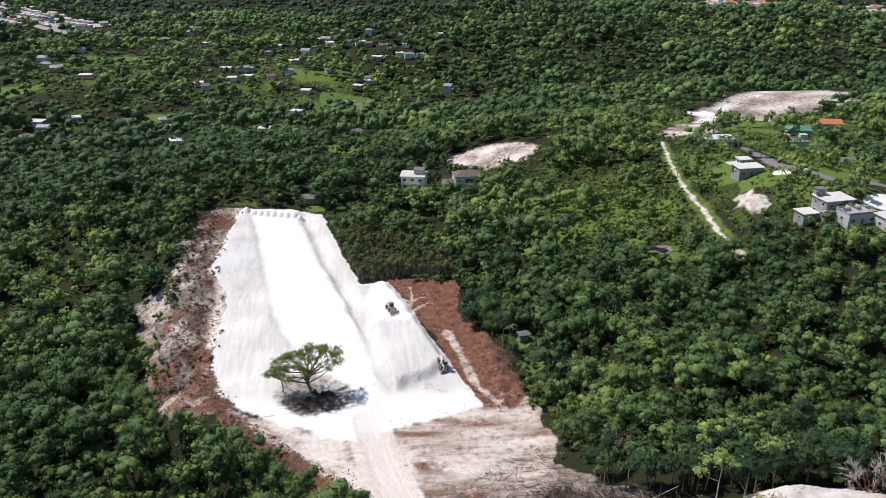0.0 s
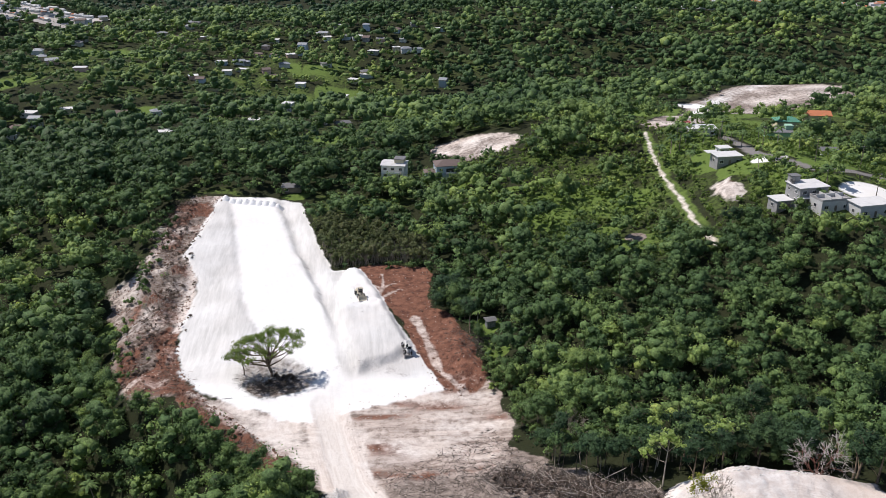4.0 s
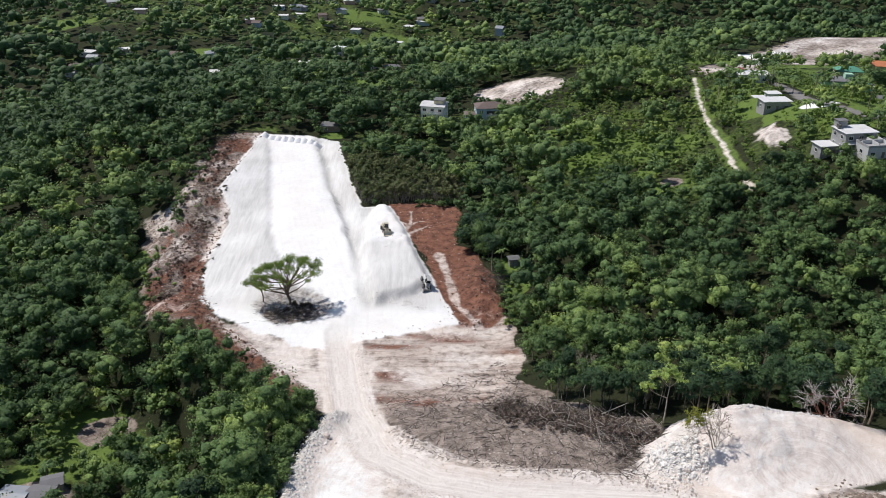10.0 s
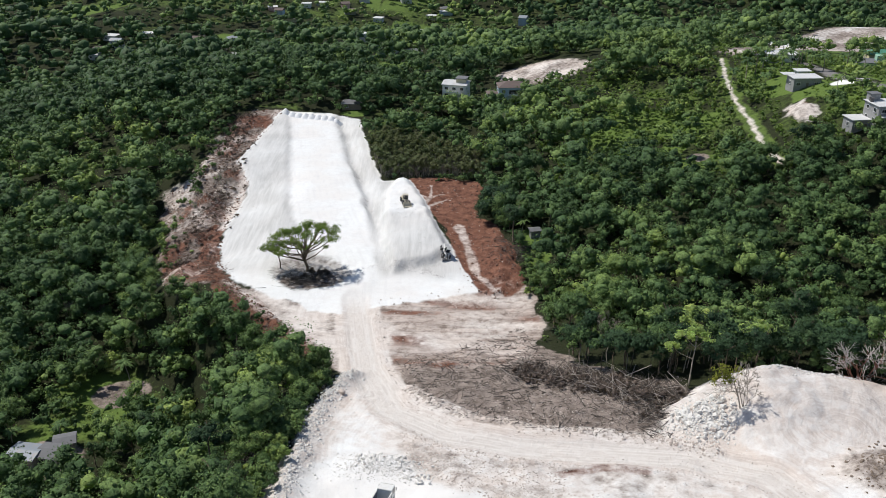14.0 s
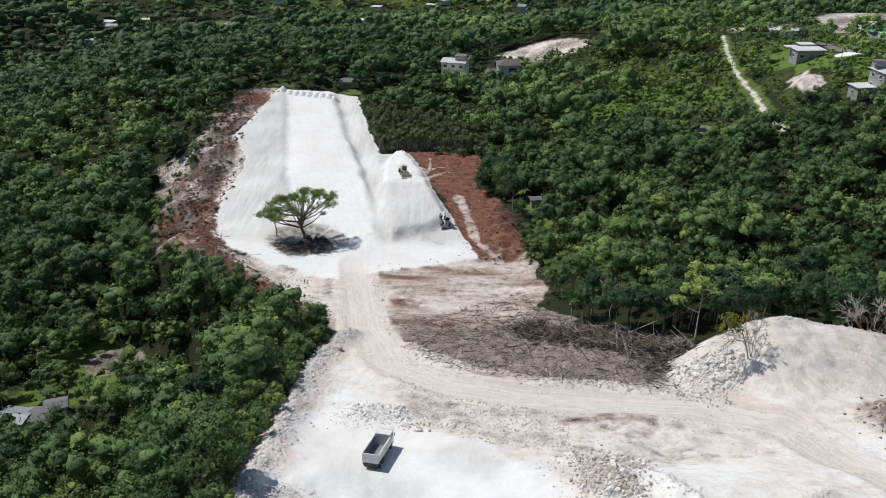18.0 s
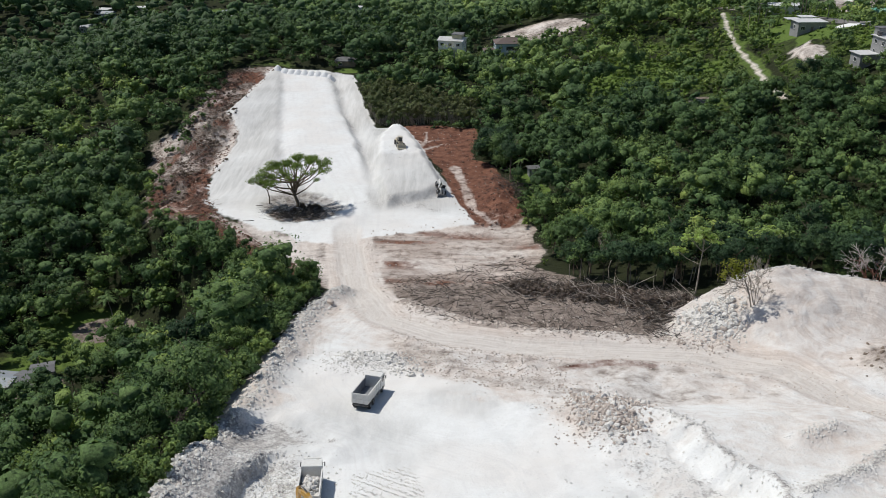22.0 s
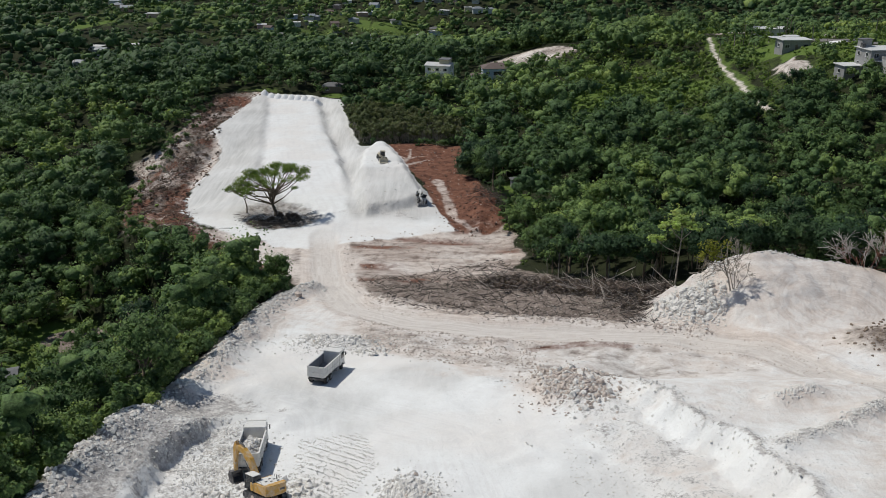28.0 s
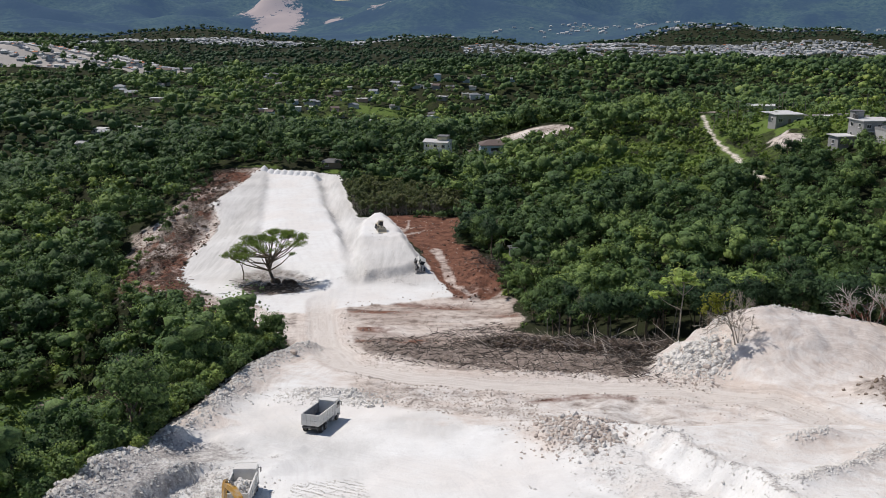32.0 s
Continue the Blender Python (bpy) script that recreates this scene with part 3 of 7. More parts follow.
LANE = [(120, 420), (150, 366), (143, 322), (147, 303), (153, 290), (172, 287), (230, 300)]
BERM = [(-26.5, 155), (-29, 146), (-30.8, 132), (-31.4, 112), (-32.8, 92), (-34.2, 80), (-35.8, 62), (-39, 30)]
SCARP_X, SCARP_Y = [34, 33, 31, 27.5, 25, 20, 8], [20, 60, 70, 78, 88, 94, 99]
QUARRY = [(-30.5, 152), (-20, 154), (0, 128), (40, 126), (66, 118), (110, 112), (200, 40), (240, -80), (-90, -80), (-39, 40), (-35.6, 80), (-33, 120)]
CORE_LINE = [(-66, 378), (-55, 310), (-45, 262), (-34, 225), (-33, 195)]
TREE_AT = (-47.0, 221.0)


CANE = [(-38, 330), (-30, 299), (-18, 299), (8, 300), (6, 316), (-10, 328), (-30, 345)]


def inside(x, y, poly):
    """Metres inside a polygon (negative outside)."""
    best, odd = np.full(np.shape(x), 1e9), np.zeros(np.shape(x), bool)
    for (ax, ay), (bx, by) in zip(poly, poly[1:] + poly[:1]):
        t = np.clip(((x - ax) * (bx - ax) + (y - ay) * (by - ay)) / ((bx - ax) ** 2 + (by - ay) ** 2), 0, 1)
        best = np.minimum(best, np.hypot(x - ax - t * (bx - ax), y - ay - t * (by - ay)))
        if ay != by:
            odd ^= ((ay > y) != (by > y)) & (x < (bx - ax) * (y - ay) / (by - ay) + ax)
    return np.where(odd, best, -best)


def along(x, y, line):
    """Metres from a line of points."""
    best = np.full(np.shape(x), 1e9)
    for (ax, ay), (bx, by) in zip(line, line[1:]):
        t = np.clip(((x - ax) * (bx - ax) + (y - ay) * (by - ay)) / ((bx - ax) ** 2 + (by - ay) ** 2), 0, 1)
        best = np.minimum(best, np.hypot(x - ax - t * (bx - ax), y - ay - t * (by - ay)))
    return best


def heap_height(x, y):
    """The dumped marl ridge beside the haul road."""
    h = np.zeros(np.shape(x))
    crest = [(40, 129, 1.6), (44.5, 130.5, 4.4), (50, 135, 6.8), (56, 136, 7.6), (64, 136, 6.3), (69, 136, 5.5), (74, 136, 3.4), (92, 126, 1.8)]
    for (ax, ay, ah), (bx, by, bh) in zip(crest, crest[1:]):
        t = np.clip(((x - ax) * (bx - ax) + (y - ay) * (by - ay)) / ((bx - ax) ** 2 + (by - ay) ** 2), 0, 1)
        dx, dy = x - ax - t * (bx - ax), y - ay - t * (by - ay)
        top = ah + t * (bh - ah)
        reach = np.where(dy < 0, 4 + 1.6 * top + (4 + 0.6 * top) * sm(45, 51, x), 2 + 0.95 * top)
        s = np.clip(1 - np.hypot(dx, dy) / reach, 0, 1)
        h = np.maximum(h, top * np.where(dy < 0, s * s * (3 - 2 * s) * 0.5 + s * 0.5, s))
    return h


def ground_height(x, y):
    x, y = np.asarray(x, float), np.asarray(y, float)
    z = land(x, y)
    near = (y > -120) & (y < 470) & (np.abs(x) < 330)
    if not near.any():
        return z
    if x.ndim:
        z[near] += works(x[near], y[near])
        return z
    return z + works(x[None], y[None])[0]


def works(x, y):
    z = 0.5 * vnoise(x, y, 14, 11) * (1 - sm(-2, 4, inside(x, y, CORE)))
    strip, core, pad = inside(x, y, STRIP), inside(x, y, CORE), inside(x, y, PAD)
    # the long fill: crowned lane, low verge beside the pad, end tipped in heaps
    z = z + 0.9 * sm(-3.0, 1.5, strip) * sm(188, 215, y)
    wide = sm(0.0, 2.5, strip) * sm(236, 264, y)
    wave = 0.8 * vnoise(x, y, 9, 71)
    off_left, off_right = np.interp(y, *CORE_LEFT) - x + wave, x - np.interp(y, *CORE_RIGHT) + wave
    z = z + wide * (0.9 * sm(0.3, 2.4, off_left) + 0.18 * vnoise(x, y, 2.2, 72) * sm(0, 2, off_left))
    z = z + wide * (-2.1 * sm(0.0, 3.4, off_right) + 2.0 * sm(4.0, 9.0, off_right) + 0.2 * vnoise(x, y, 1.8, 73) * sm(0, 2, off_right))
    z = z + 2.1 * sm(-0.3, 3.0, pad + 0.6 * vnoise(x, y, 3, 88)) * (1 + 0.05 * vnoise(x, y, 3, 8))
    # hollow round the big tree, rough and unfilled
    d = np.hypot((x - TREE_AT[0] - 2) / 13, (y - TREE_AT[1] + 1) / 11)
    z = z - 1.1 * sm(1.2, 0.45, d) + 0.5 * sm(1.1, 0.6, d) * vnoise(x, y, 2.2, 21)
    # earth banks
    rim = inside(x, y, RIM)
    z = z + sm(-1, 2, rim) * (0.9 + 0.9 * vnoise(x, y, 3.5, 12) + 0.4 * vnoise(x, y, 1.6, 74))
    deb = inside(x, y, DEBRIS)
    z = z + sm(0, 4, deb) * (1.0 * vnoise(x, y, 5, 13) + 0.75 * vnoise(x, y, 2.2, 14) + 0.3)
    z = z + 2.6 * np.exp(-((x + 96) / 5) ** 2 - ((y - 366) / 7) ** 2)
    red = inside(x, y, RED)
    z = z + sm(0, 3, red) * (0.35 * vnoise(x, y, 4, 15) + sm(2, 9, x) * (0.5 + 0.7 * vnoise(x, y, 2.6, 90))) + 2.4 * np.exp(-((x - 12) / 5) ** 2 - ((y - 226) / 12) ** 2) * (1 + 0.5 * vnoise(x, y, 2.5, 16))
    brown = inside(x, y, BROWN)
    z = z + sm(0, 3, brown) * 0.25 * vnoise(x * 0.25 + y * 0.3, y, 1.4, 17)
    slash = inside(x, y, SLASH)
    z = z + sm(0, 5, slash) * (0.6 * vnoise(x, y, 6, 18) + 0.35 * vnoise(x, y, 2, 19) + 0.3)
    # quarry: rim of stones, cut bench, haul road, heaps
    berm = along(x, y, BERM)
    z = z + 1.5 * np.exp(-(berm / 2.6) ** 2) * (1 + 0.4 * vnoise(x, y, 2.5, 22))
    sx = np.interp(y, SCARP_Y, SCARP_X) + 1.5 * vnoise(x * 0, y, 6, 23) + 0.6 * vnoise(x * 0, y, 1.7, 24)
    rise = 3.9 * sm(101, 84, y) + 1.2 * sm(74, 60, y)
    slope = 0.36 * sm(-13, -3.5, x - sx) + 0.64 * np.clip((x - sx + 2.4 + 0.5 * vnoise(x, y, 2.4, 61)) / 2.4, 0, 1) ** 1.15
    z = z + rise * slope
    loose = sm(-13, -9, x - sx) * sm(1.5, -2.0, x - sx) * sm(103, 94, y)
    z = z + loose * (0.22 * vnoise(x * 0.5 + y * 0.3, y - 0.5 * x, 1.5, 25) + 0.25 * vnoise(x, y, 2.6, 26) * sm(-3.2, -4.0, x - sx))
    z = z + 0.35 * np.exp(-((x - sx - 0.9) / 0.7) ** 2) * sm(96, 88, y) * (0.6 + 0.6 * vnoise(x, y, 1.6, 62))
    z = z + 0.85 * np.exp(-(along(x, y, [(33.5, 67), (40, 71), (46, 75.5), (51, 80)]) / 1.8) ** 2) * (1 + 0.5 * vnoise(x, y, 2, 26))
    z = z + 0.9 * np.exp(-(along(x, y, [(38.5, 80), (41, 81.5), (44, 83.5)]) / 1.6) ** 2)
    z = z + 1.6 * np.exp(-((x - 17) / 4.6) ** 2 - ((y - 91) / 6.5) ** 2)
    z = z + 5.2 * np.exp(-((x - 70) / 8) ** 2 - ((y - 109) / 7) ** 2) * (1 + 0.15 * vnoise(x, y, 2.5, 27))
    heap = heap_height(x, y) * (1 + 0.08 * vnoise(x, y, 6, 56) + 0.06 * vnoise(x, y, 2, 57))
    z = z + heap + sm(0.3, 2, heap) * sm(60, 45, x) * 0.5 * vnoise(x, y, 1.7, 28)
    bank = inside(x, y, BANK) + 0.5 * vnoise(x, y, 2.2, 29)
    z = z + 2.7 * sm(-0.5, 1.1, bank) * sm(85, 77, y) + sm(-9, -1, bank) * sm(1, -1, bank) * (0.35 + 0.35 * vnoise(x, y, 1.7, 75))
    ridge = along(x, y, WINDROW)
    z = z + 0.7 * np.exp(-(ridge / 1.3) ** 2) * (0.8 + 0.6 * vnoise(x, y, 2.2, 92))
    z = z + 0.9 * np.exp(-((x + 17.5) / 5) ** 2 - ((y - 114) / 3) ** 2)
    tan = inside(x, y, TAN)
    z = z + sm(0, 3, tan) * 0.45 * vnoise(x, y, 4, 30)
    haul = along(x, y, HAUL)
    z = z - 0.35 * sm(4.2, 2.5, haul) + 0.35 * np.exp(-((haul - 5.2) / 0.9) ** 2) * (0.8 + 0.5 * vnoise(x, y, 3, 31)) * sm(150, 140, y)
    floor_in = inside(x, y, FLOOR)
    clods = np.clip(vnoise(x, y, 9, 49), 0, 1)
    z = z + sm(0, 3, floor_in) * (0.08 * vnoise(x, y, 2.2, 32) + 0.12 * vnoise(x, y, 7, 33) + 0.22 * clods * vnoise(x, y, 1.5, 50))
    upper_in = inside(x, y, UPPER)
    z = z + sm(0, 3, upper_in) * (0.16 * vnoise(x, y, 4, 51) + 0.16 * vnoise(x, y, 1.5, 52) * np.clip(0.3 + vnoise(x, y, 8, 53), 0, 1))
    z = z + 2.6 * np.exp(-((x - 120) / 3.2) ** 2 - ((y - 292) / 6) ** 2) * (1 + 0.3 * vnoise(x, y, 2, 63)) + 1.4 * np.exp(-((x - 124) / 2.5) ** 2 - ((y - 300) / 3) ** 2)
    z = z + 0.9 * np.exp(-((x + 2.8) / 3) ** 2 - ((y - 62.5) / 4.5) ** 2) * (1 + 0.4 * vnoise(x, y, 1.6, 94))
    z = z + 0.35 * np.exp(-((x + 18) / 5) ** 2 - ((y - 63) / 4) ** 2) * (0.6 + vnoise(x, y, 1.5, 95))
    # churned patch beside the parked lorry
    ruts = sm(0.5, 2, inside(x, y, [(-16, 78), (-9, 80), (-7, 70), (-10, 65), (-15, 66)]))
    return z + ruts * 0.16 * np.sin(6.5 * (x * 0.5 + y * 0.75)) * (0.6 + 0.4 * vnoise(x, y, 1.2, 34))


def open_ground(x, y):
    """Above 0 where no wood grows: worked earth, roads, lawns and house plots."""
    s = np.maximum.reduce([inside(x, y, p) for p in (STRIP, FLAT, RED, RIM, DEBRIS, BROWN, SLASH, FLOOR, TAN, UPPER, CUT_MID, CUT_RIGHT, QUARRY)])
    s = np.maximum(s, 5.5 - along(x, y, HAUL))
    s = np.maximum(s, 3.2 - along(x, y, BERM))
    s = np.maximum(s, 2.2 - along(x, y, TRACK))
    s = np.maximum(s, 4.5 - along(x, y, LANE))
    s = np.maximum(s, np.where(heap_height(x, y) > 0.4, 1.0, -9.0))
    return s


LAWNS = [(-49, 378, 8, 4), (27, 380, 11, 7), (44, 352, 10, 6), (-34, 492, 20, 22), (-29, 722, 32, 44), (-108, 276, 6, 12), (20, 243, 6, 6), (22, 228, 5, 7), (80, 277, 7, 6), (75, 295, 6, 5),
         (125, 326, 9, 14), (161, 297, 12, 8), (131, 308, 10, 9), (205, 372, 16, 9), (-100, 560, 16, 12), (-170, 640, 22, 14), (40, 640, 14, 10), (-300, 700, 30, 18), (-60, 800, 26, 12), (-240, 830, 40, 20)]
YARDS = [(120, 292, 5.5, 11), (143, 309, 9, 5), (160, 268, 12, 9), (83, 285, 5, 5), (-95, 191, 10, 8.5), (-103, 158, 13, 12), (205, 545, 14, 9), (-104, 286, 5, 10)]


def spot(x, y, list_):
    return np.maximum.reduce([1 - np.hypot((x - a) / ra, (y - b) / rb) for a, b, ra, rb in list_])


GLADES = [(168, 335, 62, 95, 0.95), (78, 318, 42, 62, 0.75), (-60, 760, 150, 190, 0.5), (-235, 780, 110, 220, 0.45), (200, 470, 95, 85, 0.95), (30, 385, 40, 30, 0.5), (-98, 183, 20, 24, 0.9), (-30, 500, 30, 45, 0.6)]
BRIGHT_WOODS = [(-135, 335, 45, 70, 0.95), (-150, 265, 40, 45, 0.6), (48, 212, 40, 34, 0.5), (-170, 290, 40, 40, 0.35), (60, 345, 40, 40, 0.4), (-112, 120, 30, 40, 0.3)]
# lower leaf tint here: darker trees, and valley shade put into the colour
DARK_SHADED_WOODS = [(-190, 470, 120, 100, 1.0), (-330, 560, 120, 150, 0.8), (-20, 660, 120, 50, 0.7), (40, 262, 40, 25, 0.5), (-120, 210, 30, 90, 0.6), (330, 760, 200, 60, 0.8), (150, 1000, 400, 70, 0.7), (-30, 400, 60, 16, 0.6)]


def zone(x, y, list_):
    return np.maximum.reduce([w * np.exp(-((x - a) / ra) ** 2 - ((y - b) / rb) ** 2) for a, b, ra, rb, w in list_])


def build_ground():
    def lines(stops, step, ends, grow):
        """Grid lines: (from, to, spacing) stretches in the middle, then ever wider."""
        mid = np.concatenate([np.arange(lo, hi - 0.01, fine) for lo, hi, fine in stops])
        out, s = [stops[-1][1]], stops[-1][2]
        while out[-1] < ends[1]:
            s = min(s * grow, step)
            out.append(out[-1] + s)
        back, s = [mid[0]], stops[0][2]
        while back[-1] > ends[0]:
            s = min(s * grow, step)
            back.append(back[-1] - s)
        return np.array(back[:0:-1] + list(mid) + out)
    xs = lines([(-110, -44, 1.3), (-44, 74, 0.65), (74, 176, 1.3)], 80, (-3600, 3600), 1.07)
    ys = lines([(54, 134, 0.65), (134, 300, 1.2), (300, 384, 1.4)], 55, (-900, 4700), 1.045)
    X, Y = np.meshgrid(xs, ys)
    x, y = X.ravel(), Y.ravel()
    z = ground_height(x, y) - 90 * sm(2720, 2820, y)
    nx, ny = len(xs), len(ys)
    k = (np.arange(ny - 1)[:, None] * nx + np.arange(nx - 1)[None]).ravel()
    me = mesh_of("ground", np.stack([x, y, z], 1), np.stack([k, k + 1, k + nx + 1, k + nx], 1), GROUND, True)
    e = 2.2 * vnoise(x, y, 7, 41) + 1.0 * vnoise(x, y, 2.4, 42)
    def cover(poly, w=1.8, ragged=1.0):
        return sm(-w, w, inside(x, y, poly) + ragged * e)
    pad_in = inside(x, y, PAD)
    strip_in, core_in = inside(x, y, STRIP), inside(x, y, CORE)
    heap = heap_height(x, y)
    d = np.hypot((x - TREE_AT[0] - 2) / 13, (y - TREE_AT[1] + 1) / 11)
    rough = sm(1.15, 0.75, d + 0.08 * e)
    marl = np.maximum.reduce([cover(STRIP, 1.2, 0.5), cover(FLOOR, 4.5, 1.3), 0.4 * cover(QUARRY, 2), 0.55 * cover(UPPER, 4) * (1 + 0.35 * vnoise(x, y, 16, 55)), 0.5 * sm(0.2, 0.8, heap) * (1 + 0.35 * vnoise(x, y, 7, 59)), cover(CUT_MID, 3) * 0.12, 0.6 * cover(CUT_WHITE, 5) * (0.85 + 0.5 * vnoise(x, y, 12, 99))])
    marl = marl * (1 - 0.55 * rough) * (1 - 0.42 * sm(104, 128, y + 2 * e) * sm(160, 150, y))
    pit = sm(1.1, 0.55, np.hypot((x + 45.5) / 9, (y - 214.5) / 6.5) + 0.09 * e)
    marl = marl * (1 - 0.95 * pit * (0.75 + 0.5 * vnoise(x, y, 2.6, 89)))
    marl = np.maximum(marl, 0.1 * sm(1.1, 0.6, along(x, y, TRACK)))
    marl = np.maximum(marl, sm(0, 0.35, spot(x, y, [YARDS[1], YARDS[2], YARDS[6]])))
    red = np.maximum(cover(RED, 2), cover(RIM, 1.5))
    red = red * (1 - 0.35 * sm(2.4, 1.0, along(x, y, EARTH_TRACK)))
    red = np.maximum(red, 0.66 * cover(DEBRIS, 3) * sm(-108, -98, x) * sm(-0.55, 0.25, vnoise(x, y, 8, 48)))
    red = np.maximum(red, 0.42 * cover(FLAT, 2) * (0.8 + 0.8 * vnoise(x, y, 6, 77)))
    red = np.maximum(red, 0.7 * np.exp(-((x + 97) / 7) ** 2 - ((y - 366) / 10) ** 2))
    red = np.maximum(red, 0.8 * sm(4.5, 1.5, along(x, y, [(-76, 220), (-84, 250), (-84.5, 262)]) + 0.5 * e))
    red = np.maximum(red, 0.72 * sm(9, 3, np.hypot(x + 91, (y - 363) * 0.6) + e))
    red = np.maximum(red, 0.62 * cover(BROWN, 3) * (0.55 + 0.75 * vnoise(x * 0.22 + y * 0.08, y, 4, 68)))
    grass = sm(-0.1, 0.25, spot(x, y, LAWNS) + 0.25 * vnoise(x, y, 4, 60))
    grass = np.maximum(grass, 0.42 * sm(240, 262, y) * sm(1300, 1000, y) * sm(-0.5, -3, open_ground(x, y)) * (0.8 + 0.45 * vnoise(x, y, 16, 54)))
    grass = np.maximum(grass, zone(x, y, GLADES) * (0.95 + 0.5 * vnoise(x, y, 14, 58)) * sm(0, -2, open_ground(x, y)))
    grass = np.maximum(grass, 0.55 * sm(4.2, 2.6, along(x, y, TRACK) + 0.3 * e))
    grass = np.maximum(grass, sm(4, 9, inside(x, y, DEBRIS)) * sm(-99, -104, x) * sm(292, 284, y) * sm(262, 268, y) * 0.7)
    mound = sm(1.3, 0.8, np.hypot((x - 71) / 9, (y - 109) / 8) + 0.05 * e)
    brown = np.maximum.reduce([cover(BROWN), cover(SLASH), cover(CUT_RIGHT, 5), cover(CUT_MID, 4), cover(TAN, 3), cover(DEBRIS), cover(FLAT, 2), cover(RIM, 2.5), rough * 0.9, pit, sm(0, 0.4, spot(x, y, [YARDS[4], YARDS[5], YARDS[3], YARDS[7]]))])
    pink = np.maximum.reduce([0.95 * cover(QUARRY, 1.5) * (1 - 0.4 * cover(TAN, 3)), sm(0.1, 0.5, heap), 0.95 * sm(7, 5.5, along(x, y, HAUL)), 0.9 * sm(2.6, 1.0, along(x, y, WINDROW) + 0.4 * e), cover(TAN, 3) * (0.72 + 0.45 * vnoise(x, y, 5, 66)), sm(5.5, 3.0, along(x, y, HAUL) + 0.5 * e), 0.8 * cover(UPPER, 5), 0.72 * cover(BROWN, 5) * sm(160, 175, y) * (0.62 + 0.6 * vnoise(x * 0.22 + y * 0.08, y, 3.2, 43)),
                             0.5 * cover(DEBRIS, 3) * (0.55 + 0.9 * vnoise(x, y, 6, 70)), 0.85 * cover(FLAT, 2) * (0.85 + 0.4 * vnoise(x, y, 5, 76)), 0.62 * sm(0, 0.4, spot(x, y, [YARDS[0]]) + 0.35 * vnoise(x, y, 3, 67)), 0.75 * sm(4.5, 0.5, along(x, y, [(-83, 318), (-83, 292), (-81.5, 272), (-82, 262)]) + 0.6 * e), 0.42 * sm(1.1, 0.5, np.hypot((x + 111) / 7, (y - 303) / 7) + 0.06 * e), 0.45 * sm(1.1, 0.5, np.hypot((x + 102) / 5, (y - 342) / 11) + 0.06 * e), 0.52 * sm(2.3, 0.9, along(x, y, EARTH_TRACK) + 0.4 * e), 0.55 * sm(1.1, 0.4, np.minimum.reduce([along(x, y, q) for q in WHITE_STREAKS]) + 0.15 * e), 0.5 * cover(CUT_RIGHT, 6) * (0.8 + 0.6 * vnoise(x, y, 16, 47) + 0.3 * vnoise(x, y, 6, 97)), 0.76 * cover(CUT_MID, 4) * (0.85 + 0.5 * vnoise(x, y, 8, 86)), 0.66 * sm(1.3, 0.6, along(x, y, TRACK) + 0.14 * e), sm(8, 4, along(x, y, [(-30, 200), (-26, 172), (-20, 145)])) * 0.8])
    marl = marl * (1 - 0.6 * sm(5.5, 3.0, along(x, y, HAUL)) * sm(210, 195, y))
    pad_top = sm(0, 3, pad_in) * sm(254, 261, y + 1.5 * e + 0.3 * (x + 15))
    verge = sm(-1, 1.5, strip_in) * (1 - sm(-1.2, 0.6, core_in + 0.4 * e)) * (1 - pad_top) * sm(213, 222, y + e)
    slope = sm(0.2, 1.2, x - np.interp(y, *CORE_RIGHT)) * sm(5.2, 3.4, x - np.interp(y, *CORE_RIGHT)) * sm(250, 262, y) * sm(0, 2, strip_in)
    sxr = x - np.interp(y, SCARP_Y, SCARP_X) - 1.5 * vnoise(x * 0, y, 6, 23) - 0.6 * vnoise(x * 0, y, 1.7, 24)
    marl = np.maximum(marl, 0.95 * sm(-3.2, -2.2, sxr) * sm(0.6, 0.0, sxr) * sm(88, 78, y))
    orange = sm(2.6, 0.6, along(x, y, [(14, 111.5), (20, 113.2), (28, 113.2)]) + 0.5 * e)
    red = np.maximum(red, 0.9 * orange)
    red = np.maximum(red, 0.56 * sm(0, 0.4, spot(x, y, [YARDS[0]])))
    pink = pink * (1 - 0.5 * orange)
    scree = np.maximum.reduce([np.exp(-(along(x, y, BERM) / 2.4) ** 2) * 0.5, sm(0.5, 2.5, heap) * sm(52, 43, x + 0.5 * e) * 0.3, sm(1.3, 0.5, np.hypot((x - 17) / 5.5, (y - 91) / 8)) * 0.55,
                               sm(2.4, 0, along(x, y, [(33.5, 67), (40, 71), (46, 75.5), (51, 80)])) * 0.6,
                               0.62 * cover(BANK, 2), 0.45 * cover([(-34, 90), (-23, 87), (-21, 78), (-22, 58), (-40, 54), (-38, 70)], 2), sm(5, 1, along(x, y, [(-27, 222), (-18, 222), (-8, 217)])) * 0.42, rough * 0.45, 0.2 * sm(0, 3, pad_in), 0.42 * slope * (0.8 + 0.4 * vnoise(x, y, 3, 45)), pit * 0.3,
                               0.40 * sm(-13, -9, sxr) * sm(-2.5, -4.0, sxr) * sm(103, 94, y), 0.6 * np.exp(-((sxr - 0.9) / 0.8) ** 2) * sm(100, 92, y), cover(TAN, 2) * 0.26, 0.25 * cover(UPPER, 4), 0.16 * cover(FLOOR, 4)])
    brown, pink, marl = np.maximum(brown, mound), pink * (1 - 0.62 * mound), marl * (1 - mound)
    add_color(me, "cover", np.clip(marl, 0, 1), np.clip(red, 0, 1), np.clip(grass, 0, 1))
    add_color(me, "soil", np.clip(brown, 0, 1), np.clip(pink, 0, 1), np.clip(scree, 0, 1))
